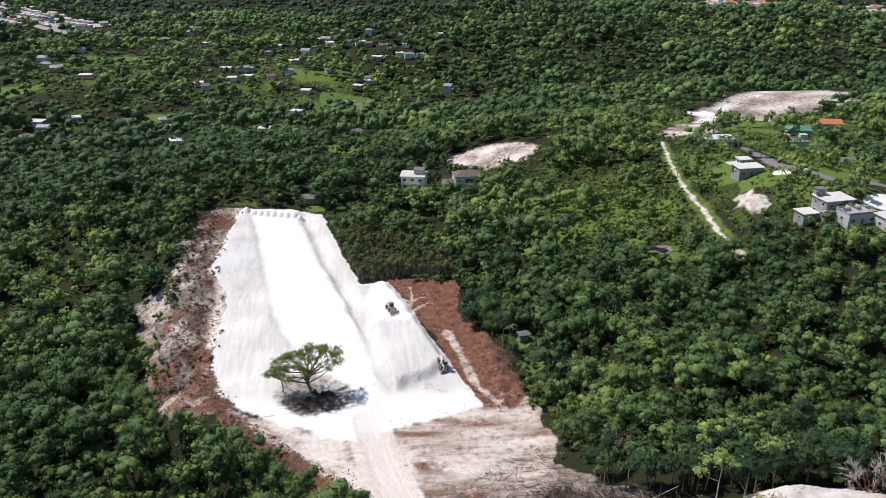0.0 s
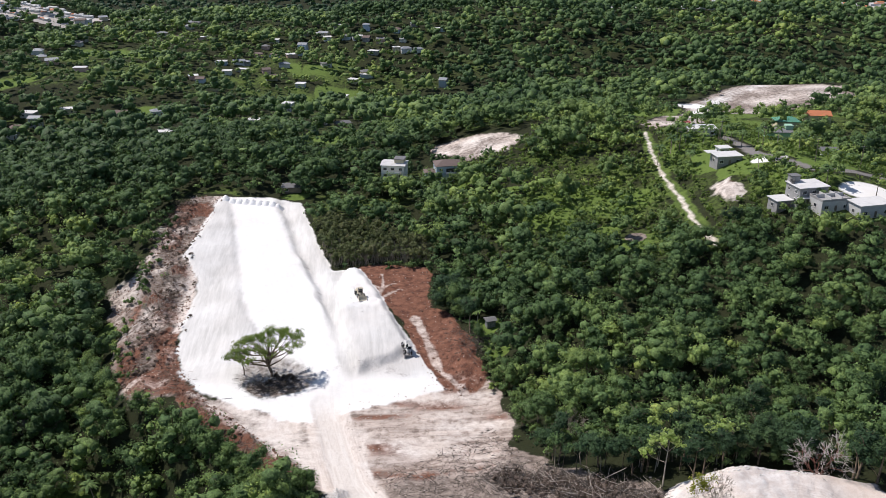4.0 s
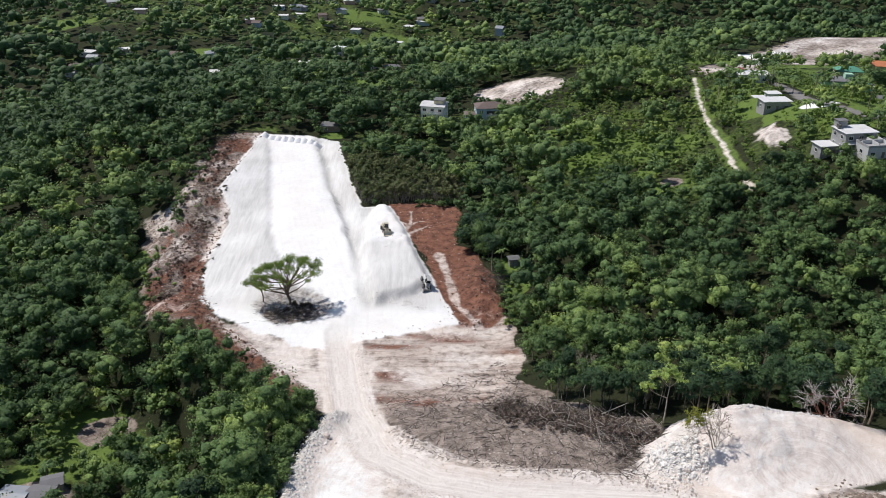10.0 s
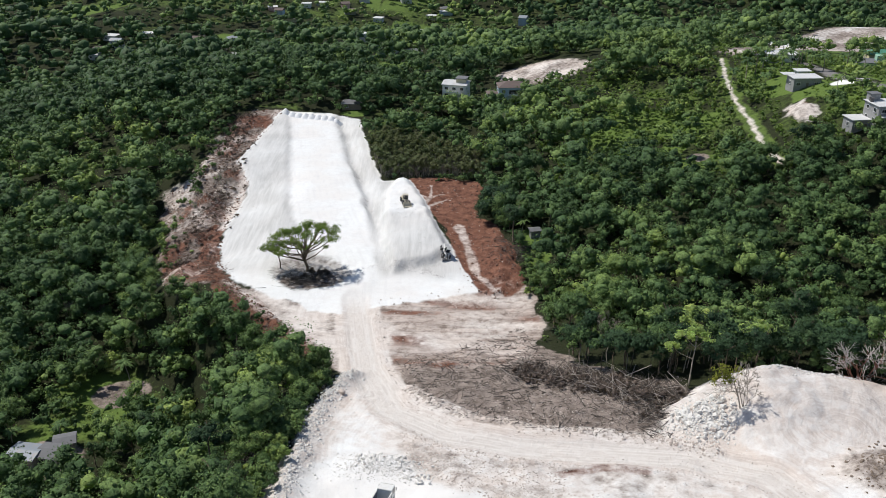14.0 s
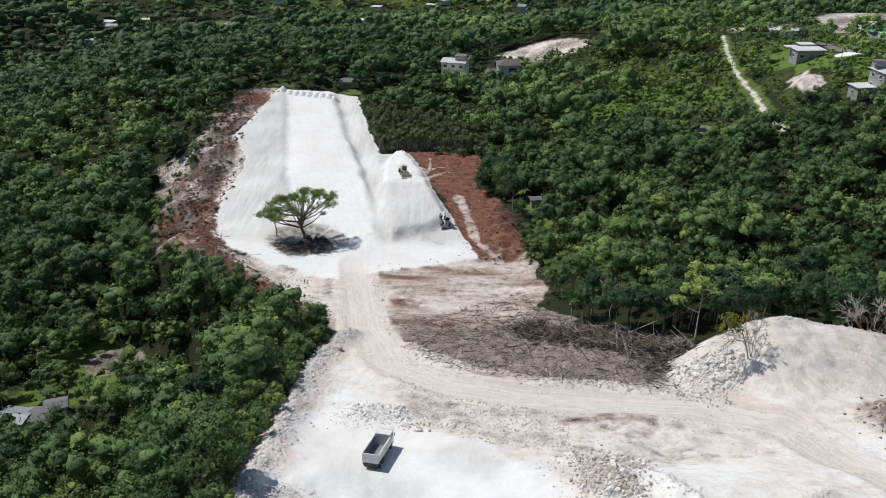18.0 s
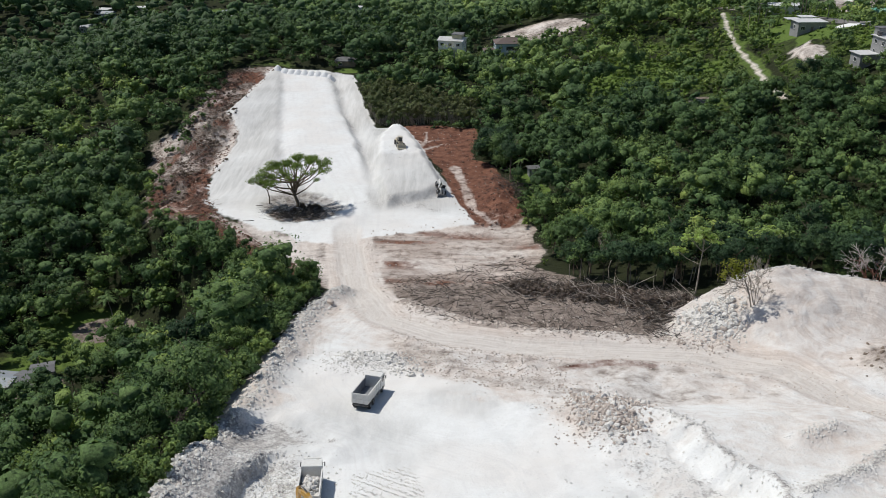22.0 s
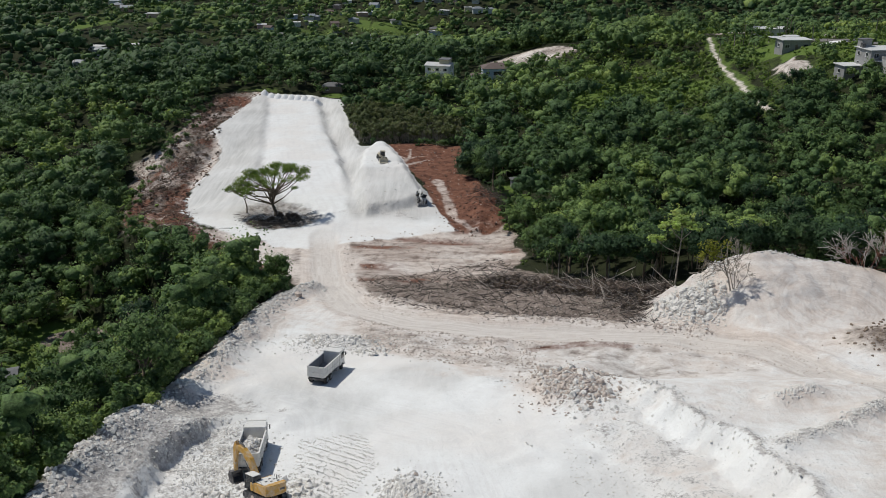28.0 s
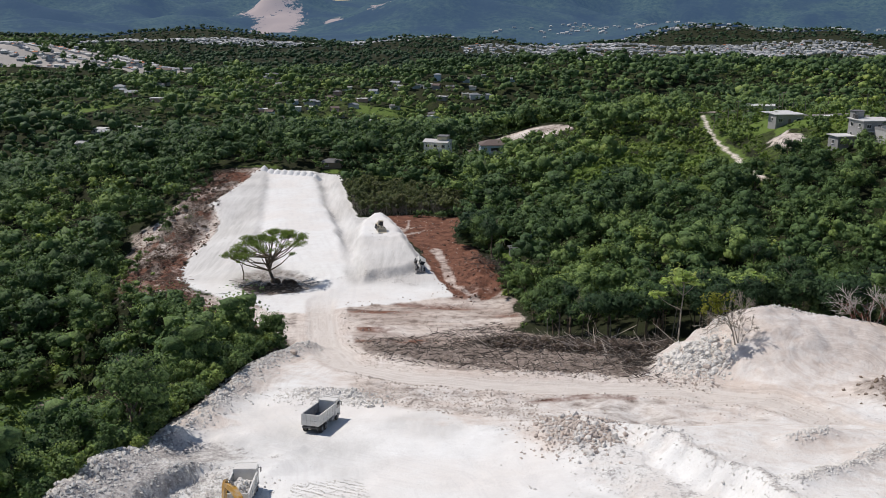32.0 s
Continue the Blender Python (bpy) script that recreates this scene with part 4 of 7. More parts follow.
    add_float(me, "plough", np.clip(np.maximum(cover(BROWN, 3), 0.1 * cover(SLASH, 3)), 0, 1))
    add_float(me, "lane", np.minimum.reduce([along(x, y, HAUL), along(x, y, BRANCH), 0.42 * along(x, y, CORE_LINE), along(x, y, [(-20, 90), (0, 78), (4, 50)]), 1.0 + np.abs(np.hypot(x - 66, (y - 122) * 1.3) - 7.5)]))
    add_float(me, "verge", np.clip(np.maximum(verge * (0.75 + 0.3 * vnoise(x, y, 9, 65)), 0.55 * cover(FLOOR, 3) * sm(0.05, 0.6, vnoise(x, y, 17, 78) + 0.4 * vnoise(x, y, 5, 79))), 0, 1))
    add_float(me, "road", sm(4.4, 3.0, along(x, y, HAUL) + 0.35 * e) * sm(215, 195, y))
    add_float(me, "tar", sm(3.0, 2.2, along(x, y, LANE)) * sm(395, 380, y))
    return tagged(new("ground", me), "hillside with white marl earthworks, red soil banks and dark woodland floor", "ground", "", "structure")


ground = build_ground()


def on_ground(x, y):
    return float(ground_height(np.float64(x), np.float64(y)))


def level(x, y, r=1.5):
    return sum(on_ground(x + a, y + b) for a, b in ((r, 0), (-r, 0), (0, r), (0, -r))) / 4

# ---- woods ----


def crown_mesh(rng, name, height, radius, count, size, material, flat=0.75, lobes=7, ragged=0.5, base=0.36):
    """A crown of leaf clumps on several uneven lobes with gaps between them."""
    c = np.stack([rng.normal(0, 0.38, lobes) * radius, rng.normal(0, 0.38, lobes) * radius, height * (base + (0.9 - base) * rng.uniform(0.15, 0.95, lobes))], 1)
    c[0] = (0, 0, height * 0.8)
    r = radius * rng.uniform(0.34, 0.58, lobes)
    pick = rng.choice(lobes, count, p=r ** 2 / (r ** 2).sum())
    d = rng.normal(0, 1, (count, 3)) + (0, -0.25, 0.55)
    d /= np.linalg.norm(d, axis=1)[:, None]
    deep = rng.random(count) < 0.25
    at = c[pick] + d * r[pick][:, None] * np.where(deep, rng.uniform(0.3, 0.7, count), rng.uniform(0.75, 1.2, count))[:, None] * (1, 1, flat)
    at[:, 2] = np.maximum(at[:, 2], height * (base - 0.2))
    v, f = leaves(rng, at, d * 1.0 + (0, 0, 0.25), np.where(deep, 2.0, 1.0) * size, ragged)
    mid = np.array((0, 0, height * (0.5 * base + 0.35)))
    out = np.repeat(d * 0.55 + (at - mid) / radius * 0.75 + rng.normal(0, 0.36, (count, 3)), 4, 0)
    cv, cf, cd = clumps(rng, c, r * 0.6, 1, flat)
    cv = cv.reshape(-1, 3)
    out = np.concatenate([out, cd.reshape(-1, 3) * 0.8 + (cv - mid) / radius * 0.75 + rng.normal(0, 0.3, (len(cv), 3))])
    return puffed(mesh_of(name, np.concatenate([v, cv]), [f, cf + len(v)], material, True), out, 1)


def trunk_mesh(rng, name, height, radius, material, lean=0.5, limbs=5, spread=0.7, thick=0.022):
    """A tapered trunk in bends, with limbs that reach into the crown."""
    n = 5
    z = np.linspace(-0.6, height * 0.72, n)
    p = np.stack([np.cumsum(rng.normal(0, lean * 0.35, n)), np.cumsum(rng.normal(0, lean * 0.35, n)), z], 1)
    p -= p[0] * (1, 1, 0)
    rad = height * thick * np.linspace(1.25, 0.45, n)
    a, b, r1, r2 = list(p[:-1]), list(p[1:]), list(rad[:-1]), list(rad[1:])
    for k in range(limbs):
        s = p[rng.integers(1, n)] + rng.normal(0, 0.05, 3)
        ang = rng.uniform(0, 6.28)
        reach = radius * spread * rng.uniform(0.6, 1.1)
        m = s + (math.cos(ang) * reach * 0.5, math.sin(ang) * reach * 0.5, height * 0.12)
        e = s + (math.cos(ang) * reach, math.sin(ang) * reach, height * rng.uniform(0.15, 0.3))
        w = height * thick
        a += [s, m]
        b += [m, e]
        r1 += [w * 0.5, w * 0.32]
        r2 += [w * 0.32, w * 0.12]
    v, f = sticks(a, b, np.array(r1), np.array(r2))
    return mesh_of(name, v, f, material, True)


def kinds_of_tree():
    rng = np.random.default_rng(8)
    out = []
    for h, r, flat, lobes, n, size, low in ((9.5, 4.0, 0.8, 13, 1250, 0.215, 0.36), (11, 4.4, 0.7, 14, 1350, 0.225, 0.4), (7.5, 3.6, 0.75, 11, 1050, 0.205, 0.36), (8.5, 3.0, 1.0, 10, 950, 0.195, 0.36), (11.5, 3.2, 0.9, 10, 1050, 0.215, 0.56), (5.5, 3.0, 0.8, 9, 800, 0.19, 0.3)):
        # the tallest kind wears the darker leaves as shade of the wood front
        out.append((h, r, crown_mesh(rng, "crown", h, r, n, size, LEAF_DARK_SHADE if h == 11.5 else LEAF, flat, lobes, 0.5, low), trunk_mesh(rng, "trunk", h, r, BARK)))
    return out


TREES = kinds_of_tree()
TREE_WORDS = {0: "spreading broadleaf tree with a dense dark green crown", 1: "tall broadleaf tree with a lumpy green crown", 2: "low round broadleaf tree with mid-green leaves", 3: "upright bushy tree with small dark leaves", 4: "tall slender woodland tree with a bare lower trunk", 5: "small bushy tree with a thick leafy crown"}


def plant(k, x, y, scale=1.0, turn=0.0, words="", group="woodland trees", z=None):
    h, r, crown, trunk = TREES[k]
    ob = thing("tree", Matrix.Translation((x, y, (on_ground(x, y) if z is None else z) - 0.1)) @ Matrix.Rotation(turn, 4, "Z") @ Matrix.Scale(scale, 4), words or TREE_WORDS[k], "tree", group)
    ob.scale = (scale,) * 3
    piece("trunk", trunk, ob)
    piece("crown", crown, ob)
    return ob


def scatter(rng, x0, x1, y0, y1, step):
    gx, gy = np.meshgrid(np.arange(x0, x1, step), np.arange(y0, y1, step * 0.9))
    x = gx.ravel() + rng.uniform(-0.48, 0.48, gx.size) * step
    y = gy.ravel() + rng.uniform(-0.48, 0.48, gx.size) * step
    return x, y


def wooded(x, y, margin):
    ok = open_ground(x, y) < -margin
    ok &= spot(x, y, LAWNS) + 0.3 * vnoise(x, y, 5, 64) < -0.05
    ok &= spot(x, y, YARDS) < -0.12
    ok &= along(x, y, TRACK) > 1.5 + 1.5 * margin
    ok &= inside(x, y, CANE) + 3.5 * vnoise(x, y, 6, 69) < 0
    return ok


def in_sight(x, y, more=25):
    return (x > -0.66 * y - 45 - more) & (x < 0.60 * y + 12 + more)


PLOTS = []


def clear_of_plots(x, y):
    ok = np.ones(len(x), bool)
    for px, py, pr in PLOTS:
        ok &= np.hypot(x - px, y - py) > pr
    return ok


def forest(name, label, x, y, height, radius, count, size, lobes, seed, material=None, core=0.6, spread=0.5, low=0.40):
    """Many joined crowns: one object of leaf clumps."""
    rng = np.random.default_rng(seed)
    n = len(x)
    z = ground_height(x, y)
    tint = np.clip(0.38 + 0.20 * rng.normal(0, 1, n) + 0.16 * vnoise(x, y, 24, seed) + 0.32 * vnoise(x, y, 85, 33) + 0.34 * np.maximum(zone(x, y, GLADES), zone(x, y, BRIGHT_WOODS)) - 0.42 * zone(x, y, DARK_SHADED_WOODS), 0.06, 0.98)
    c = np.stack([rng.normal(0, 0.38, (n, lobes)) * radius[:, None], rng.normal(0, 0.38, (n, lobes)) * radius[:, None], height[:, None] * rng.uniform(low, 0.86, (n, lobes))], 2)
    r = radius[:, None] * rng.uniform(spread - 0.15, spread + 0.12, (n, lobes))
    pick = rng.integers(0, lobes, (n, count))
    row = np.arange(n)[:, None]
    d = rng.normal(0, 1, (n, count, 3)) + (0, -0.25, 0.65)
    d /= np.linalg.norm(d, axis=2)[:, :, None]
    deep = rng.random((n, count)) < 0.25
    at = c[row, pick] + d * (r[row, pick] * np.where(deep, rng.uniform(0.3, 0.7, (n, count)), rng.uniform(0.75, 1.2, (n, count))))[:, :, None] * (1, 1, 0.8)
    at[:, :, 2] = np.maximum(at[:, :, 2], (low - 0.28) * height[:, None])
    puff = d * 0.55 + (at - np.stack([x * 0, x * 0, 0.5 * height], 1)[:, None]) / radius[:, None, None] * 0.75 + rng.normal(0, 0.36, (n, count, 3))
    at += np.stack([x, y, z], 1)[:, None]
    s = size * np.repeat(np.sqrt(radius / radius.mean()), count) * np.where(deep.ravel(), 2.0, 1.0)
    v, f = leaves(rng, at.reshape(-1, 3), d.reshape(-1, 3) + (0, 0, 0.3), s, 0.5)
    out = np.repeat(puff.reshape(-1, 3), 4, 0)
    cv, cf, cd = clumps(rng, (c + np.stack([x, y, z], 1)[:, None]).reshape(-1, 3), (r * core).ravel(), 1)
    mids = np.repeat(np.stack([x, y, z + 0.5 * height], 1), lobes, 0)
    wide = np.repeat(radius, lobes)[:, None, None]
    out = np.concatenate([out, (cd * 0.8 + (cv - mids[:, None]) / wide * 0.75 + rng.normal(0, 0.25, cv.shape)).reshape(-1, 3)])
    me = puffed(mesh_of(name, np.concatenate([v, cv.reshape(-1, 3)]), [f, cf + len(v)], material or LEAF, True), out, 1)
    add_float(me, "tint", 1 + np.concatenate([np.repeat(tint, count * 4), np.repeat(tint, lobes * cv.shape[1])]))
    return tagged(new(name, me), label, "woodland", "", "stuff")


def thinned(rng, x, y):
    """Which trees stand, and how tall: few and low in the glades, high in the dark, shaded woods."""
    g, d = zone(x, y, GLADES), zone(x, y, DARK_SHADED_WOODS)
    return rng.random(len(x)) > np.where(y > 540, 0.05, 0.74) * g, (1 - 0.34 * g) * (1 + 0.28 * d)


def tall_front(x, y):
    """The tall front of the wood behind the brushwood, bare at its foot."""
    return (x > 12) & (x < 95) & (y < 172 - 0.05 * x)


def grow_debris():
    """Scrub and bushes that stand among the cleared earth beside the fill."""
    rng = np.random.default_rng(77)
    x, y = near_line(rng, [(-104, 372), (-104, 335), (-101, 300), (-106, 275), (-100, 255), (-93, 230)], 90, 4.0)
    x2, y2 = near_line(rng, [(-10, 297), (13, 295), (9, 264), (16, 243)], 40, 1.4)
    x3, y3 = near_line(rng, [(19, 236), (19, 212), (21, 190)], 30, 1.6)
    x, y = np.concatenate([x, x2, x3]), np.concatenate([y, y2, y3])
    h = rng.uniform(0.9, 3.0, len(x))
    forest("clearing_scrub", "scattered green scrub among the cleared earth", x, y, h, h * rng.uniform(0.6, 0.9, len(x)), 90, 0.24, 4, 48)


def grow_woods():
    rng = np.random.default_rng(21)
    # trees along the edges of the clearing, each a thing
    x, y = scatter(rng, -215, 190, 50, 262, 5.3)
    ok = wooded(x, y, 1.4) & in_sight(x, y, 0) & clear_of_plots(x, y)
    ok &= thinned(rng, x, y)[0]
    ok &= ~((inside(x, y, RIM) > np.where(y < 192, -1.5, -3.5)) & (x > -80) & (y < 216))
    x, y = x[ok], y[ok]
    rank = -open_ground(x, y) + rng.uniform(0, 6, len(x)) + 0.03 * (y - 60)
    order = np.argsort(rank)
    for i in order[:290]:
        k = int(rng.choice(6, p=(0.18, 0.14, 0.22, 0.16, 0.08, 0.22)))
        if tall_front(x[i], y[i]):
            k = 4
        plant(k, float(x[i]), float(y[i]), float(rng.uniform(0.58, 1.14)), float(rng.uniform(0, 6.28)))
    rest = order[290:]
    h = (3.6 + 9.5 * rng.beta(1.2, 1.8, len(rest))) * thinned(rng, x[rest], y[rest])[1]
    forest("woodland", "dense broadleaf woodland on the slope, many shades of green", x[rest], y[rest], h, h * rng.uniform(0.34, 0.56, len(rest)), 262, 0.275, 9, 31)
    grow_debris()
    # broad crowns standing among the nearer woods
    x, y = scatter(rng, -190, 190, 60, 300, 15)
    ok = wooded(x, y, 5.5) & in_sight(x, y, 5) & clear_of_plots(x, y) & ~tall_front(x, y) & (rng.random(len(x)) < np.where(x < 0, 0.8, 0.5) * (1 - zone(x, y, GLADES)))
    x, y = x[ok], y[ok]
    h = rng.uniform(8.5, 12.5, len(x)) * np.where(x < 0, 1.08, 0.95)
    forest("broad_trees", "broad rounded trees standing above the nearer woodland", x, y, h, h * rng.uniform(0.48, 0.72, len(x)), 620, 0.30, 12, 50, None, 0.55)
    # undergrowth along the edges
    x, y = scatter(rng, -130, 110, 50, 300, 5.0)
    ok = wooded(x, y, 0.3) & (open_ground(x, y) > -10) & in_sight(x, y, 0) & clear_of_plots(x, y) & ~(tall_front(x, y) & (rng.random(len(x)) < 0.97))
    x, y = x[ok], y[ok]
    h = rng.uniform(1.4, 3.2, len(x))
    forest("undergrowth", "scrub and young growth at the edge of the wood", x, y, h, h * rng.uniform(0.5, 0.75, len(x)), 27, 0.27, 3, 32)
    # the canopy over the front of the wood, its shade put into darker leaves
    x, y = near_line(rng, [(16, 168), (25, 156.5), (36, 152.5), (47, 149.5), (60, 151), (78, 147)], 75, 2.2)
    ok = (open_ground(x, y) < 1.5) & (np.hypot(x - 44.3, y - 145.5) > 4.0)
    x, y = x[ok], y[ok]
    h = rng.uniform(8.5, 11.5, len(x))
    forest("front_canopy", "tall trees at the wood front, shade coloured into dark leaves", x, y, h, h * rng.uniform(0.22, 0.34, len(x)), 300, 0.22, 8, 40, LEAF_DARK_SHADE, 0.5, 0.5, 0.66)
    # low growth along the quarry rim
    x, y = near_line(rng, [(-32.5, 152), (-34.6, 132), (-35.6, 112), (-36.8, 92), (-37.4, 78), (-39.0, 62), (-43, 30)], 280, 1.1)
    h = rng.uniform(1.7, 4.0, len(x))
    forest("rim_thicket", "bushy thicket leaning over the quarry rim", x, y, h, h * rng.uniform(0.36, 0.5, len(x)), 230, 0.22, 6, 39)
    x, y = near_line(rng, [(-66, 196), (-58, 186), (-51, 175), (-45, 163), (-40, 157), (-35, 154)], 70, 1.6)
    h = rng.uniform(1.6, 4.2, len(x))
    forest("bank_thicket", "bushy thicket along the foot of the red bank", x, y, h, h * rng.uniform(0.4, 0.6, len(x)), 240, 0.22, 6, 54)
    # bright scrub on the hill with the houses
    x, y = scatter(rng, 30, 230, 250, 420, 3.5)
    ok = (open_ground(x, y) < -0.4) & (spot(x, y, YARDS) < -0.1) & clear_of_plots(x, y) & (vnoise(x, y, 28, 44) > -0.85)
    ok &= (spot(x, y, LAWNS) < -0.05) | (rng.random(len(x)) < 0.3)
    x, y = x[ok], y[ok]
    h = rng.uniform(1.0, 3.4, len(x))
    forest("hill_scrub", "bright green scrub on the hillside", x, y, h, h * rng.uniform(0.65, 0.95, len(x)), 23, 0.33, 2, 45, LEAF_PALE)
    # behind, out to the far slopes
    x, y = scatter(rng, -320, 330, 262, 520, 8.2)
    ok = wooded(x, y, 1.5) & in_sight(x, y) & clear_of_plots(x, y) & ~((vnoise(x, y, 28, 44) > 0.25) & (x > 45) & (y < 420))
    x, y = x[ok], y[ok]
    stand, tall = thinned(rng, x, y)
    x, y, tall = x[stand], y[stand], tall[stand]
    h = rng.uniform(4.5, 12, len(x)) * (1 + 0.35 * vnoise(x, y, 40, 35)) * tall
    forest("mid_woodland", "broadleaf woodland between the houses", x, y, h, h * rng.uniform(0.52, 0.82, len(x)), 105, 0.48, 8, 33, None, 0.6, 0.40)
    # broad flat-topped crowns that stand above the rest
    x, y = scatter(rng, -300, 300, 290, 520, 17)
    ok = wooded(x, y, 6) & in_sight(x, y) & clear_of_plots(x, y) & (rng.random(len(x)) < 0.75 - 0.8 * zone(x, y, GLADES))
    x, y = x[ok], y[ok]
    h = rng.uniform(10, 14, len(x))
    forest("spreading_trees", "broad flat-topped trees standing above the woodland", x, y, h, h * rng.uniform(0.5, 0.72, len(x)), 330, 0.43, 10, 46, None, 0.6)
    x, y = scatter(rng, -700, 650, 520, 1150, 36)
    ok = wooded(x, y, 8) & in_sight(x, y) & clear_of_plots(x, y) & (rng.random(len(x)) < 0.8 - 1.0 * zone(x, y, GLADES))
    x, y = x[ok], y[ok]
    h = rng.uniform(13, 18, len(x))
    forest("distant_spreading_trees", "broad crowns rising from the distant woodland", x, y, h, h * rng.uniform(0.5, 0.75, len(x)), 95, 0.7, 9, 47, None, 0.7, 0.42)
    x, y = scatter(rng, -760, 720, 520, 1240, 13.0)
    ok = wooded(x, y, 2) & in_sight(x, y, 60) & clear_of_plots(x, y) & (inside(x, y, ESTATE) < -16) & (inside(x, y, TILED) < -24)
    x, y = x[ok], y[ok]
    stand, tall = thinned(rng, x, y)
    x, y, tall = x[stand], y[stand], tall[stand]
    h = rng.uniform(5, 13, len(x)) * (1 + 0.35 * vnoise(x, y, 60, 36)) * tall
    forest("far_woodland", "distant woodland on hills and valley sides", x, y, h, h * rng.uniform(0.66, 0.96, len(x)), 24, 0.84, 4, 34, None, 0.74, 0.44)
    x, y = scatter(rng, -1700, 1700, 1240, 2760, 27)
    ok = in_sight(x, y, 60) & (vnoise(x, y, 160, 37) > -0.8)
    ok &= inside(x, y, TILED) < -24
    for cx, cy, rx, ry in TOWNS:
        ok &= np.hypot((x - cx) / rx, (y - cy) / ry) > 1.05
    x, y = x[ok], y[ok]
    h = rng.uniform(7, 12, len(x))
    forest("distant_trees", "hazy trees on the plain before the mountains", x, y, h, h * rng.uniform(0.8, 1.3, len(x)), 3, 2.4, 2, 38, LEAF_DARK_SHADE, 0.9)



# ---- single trees ----
def lobed_tree(name, place, lobes, trunk_pts, limb_from, leaf, bark, count, size, words, thick=0.42, seed=3, flat=0.32, twigs=5, category="tree"):
    """A tree with flat leaf layers (x, y, z, radius each) on limbs that rise from points of the trunk."""
    rng = np.random.default_rng(seed)
    ob = thing(name, place, words, category)
    t = np.array(trunk_pts, float)
    rad = thick * np.linspace(1.3, 0.6, len(t))
    v, f = sticks(t[:-1], t[1:], rad[:-1], rad[1:])
    piece("trunk", mesh_of("trunk", v, f, bark, True), ob)
    lob = np.array(lobes, float)
    for k, (x, y, z, r) in enumerate(lob):
        s = t[limb_from[k % len(limb_from)]]
        e = np.array((x, y, z - 0.3 * r * flat))
        m = s * 0.45 + e * 0.55 + (0, 0, -0.06 * np.linalg.norm(e - s))
        a, b, r1, r2 = [s, m], [m, e], [thick * 0.55, thick * 0.36], [thick * 0.36, thick * 0.16]
        for _ in range(twigs):
            q = e + (rng.normal(0, 0.55 * r), rng.normal(0, 0.55 * r), rng.uniform(0, 0.5) * r * flat)
            a.append(m * 0.3 + e * 0.7)
            b.append(q)
            r1.append(thick * 0.15)
            r2.append(thick * 0.05)
        v, f = sticks(a, b, np.array(r1), np.array(r2))
        piece("limb", mesh_of("limb", v, f, bark, True), ob)
        if leaf is None:
            continue
        n = int(count * (r / lob[:, 3].mean()) ** 2)
        d = rng.normal(0, 1, (n, 3)) + (0, 0, 0.3)
        d /= np.linalg.norm(d, axis=1)[:, None]
        at = np.array((x, y, z)) + d * r * rng.uniform(0.35, 1.08, (n, 1)) * (1, 1, flat)
        keep = vnoise(at[:, 0] + 50 * k, at[:, 1], 0.4 * r, seed) > -0.1
        v, f = leaves(rng, at[keep], d[keep] * (0.5, 0.5, 1) + (0, 0, 0.6), size, 0.5)
        tagged(piece("leaf_layer", puffed(mesh_of("leaf_layer", v, f, leaf), d[keep] + (0, 0, 0.5) + rng.normal(0, 0.3, (len(v) // 4, 3))), ob), "", "", "", "stuff")
    return ob


def forked(rng, start, way, length, radius, depth, out, droop=0.0):
    """Branches that fork and fork again, down to fine twigs."""
    way = way / np.linalg.norm(way)
    end = start + way * length
    out.append((start, end, radius, radius * 0.62))
    if depth == 0:
        return
    for _ in range(3 if depth > 1 else 4):
        turn = rng.normal(0, 0.55, 3)
        forked(rng, start + way * length * rng.uniform(0.55, 1.0), way + turn + (0, 0, 0.12 - droop), length * rng.uniform(0.55, 0.85), radius * rng.uniform(0.45, 0.62), depth - 1, out, droop)


def bare_tree(name, place, words, starts, seed, trunk, twig_bark, depth=4):
    """A leafless tree: starts are (direction, length, radius) of the main stems."""
    rng = np.random.default_rng(seed)
    ob = thing(name, place, words, "tree")
    for way, length, radius in starts:
        out = []
        forked(rng, np.array((0.0, 0.0, -0.5)), np.array(way, float), length, radius, depth, out)
        thick = [o for o in out if o[2] >= 0.05]
        thin = [o for o in out if o[2] < 0.05]
        for label, group, mat in (("stem", thick, trunk), ("twig", thin, twig_bark)):
            if group:
                v, f = sticks([o[0] for o in group], [o[1] for o in group], np.array([max(o[2], 0.030) for o in group]), np.array([max(o[3], 0.022) for o in group]))
                tagged(piece(label, mesh_of(label, v, f, mat, True), ob), "", "", "", "stuff" if label == "twig" else "")
    return ob


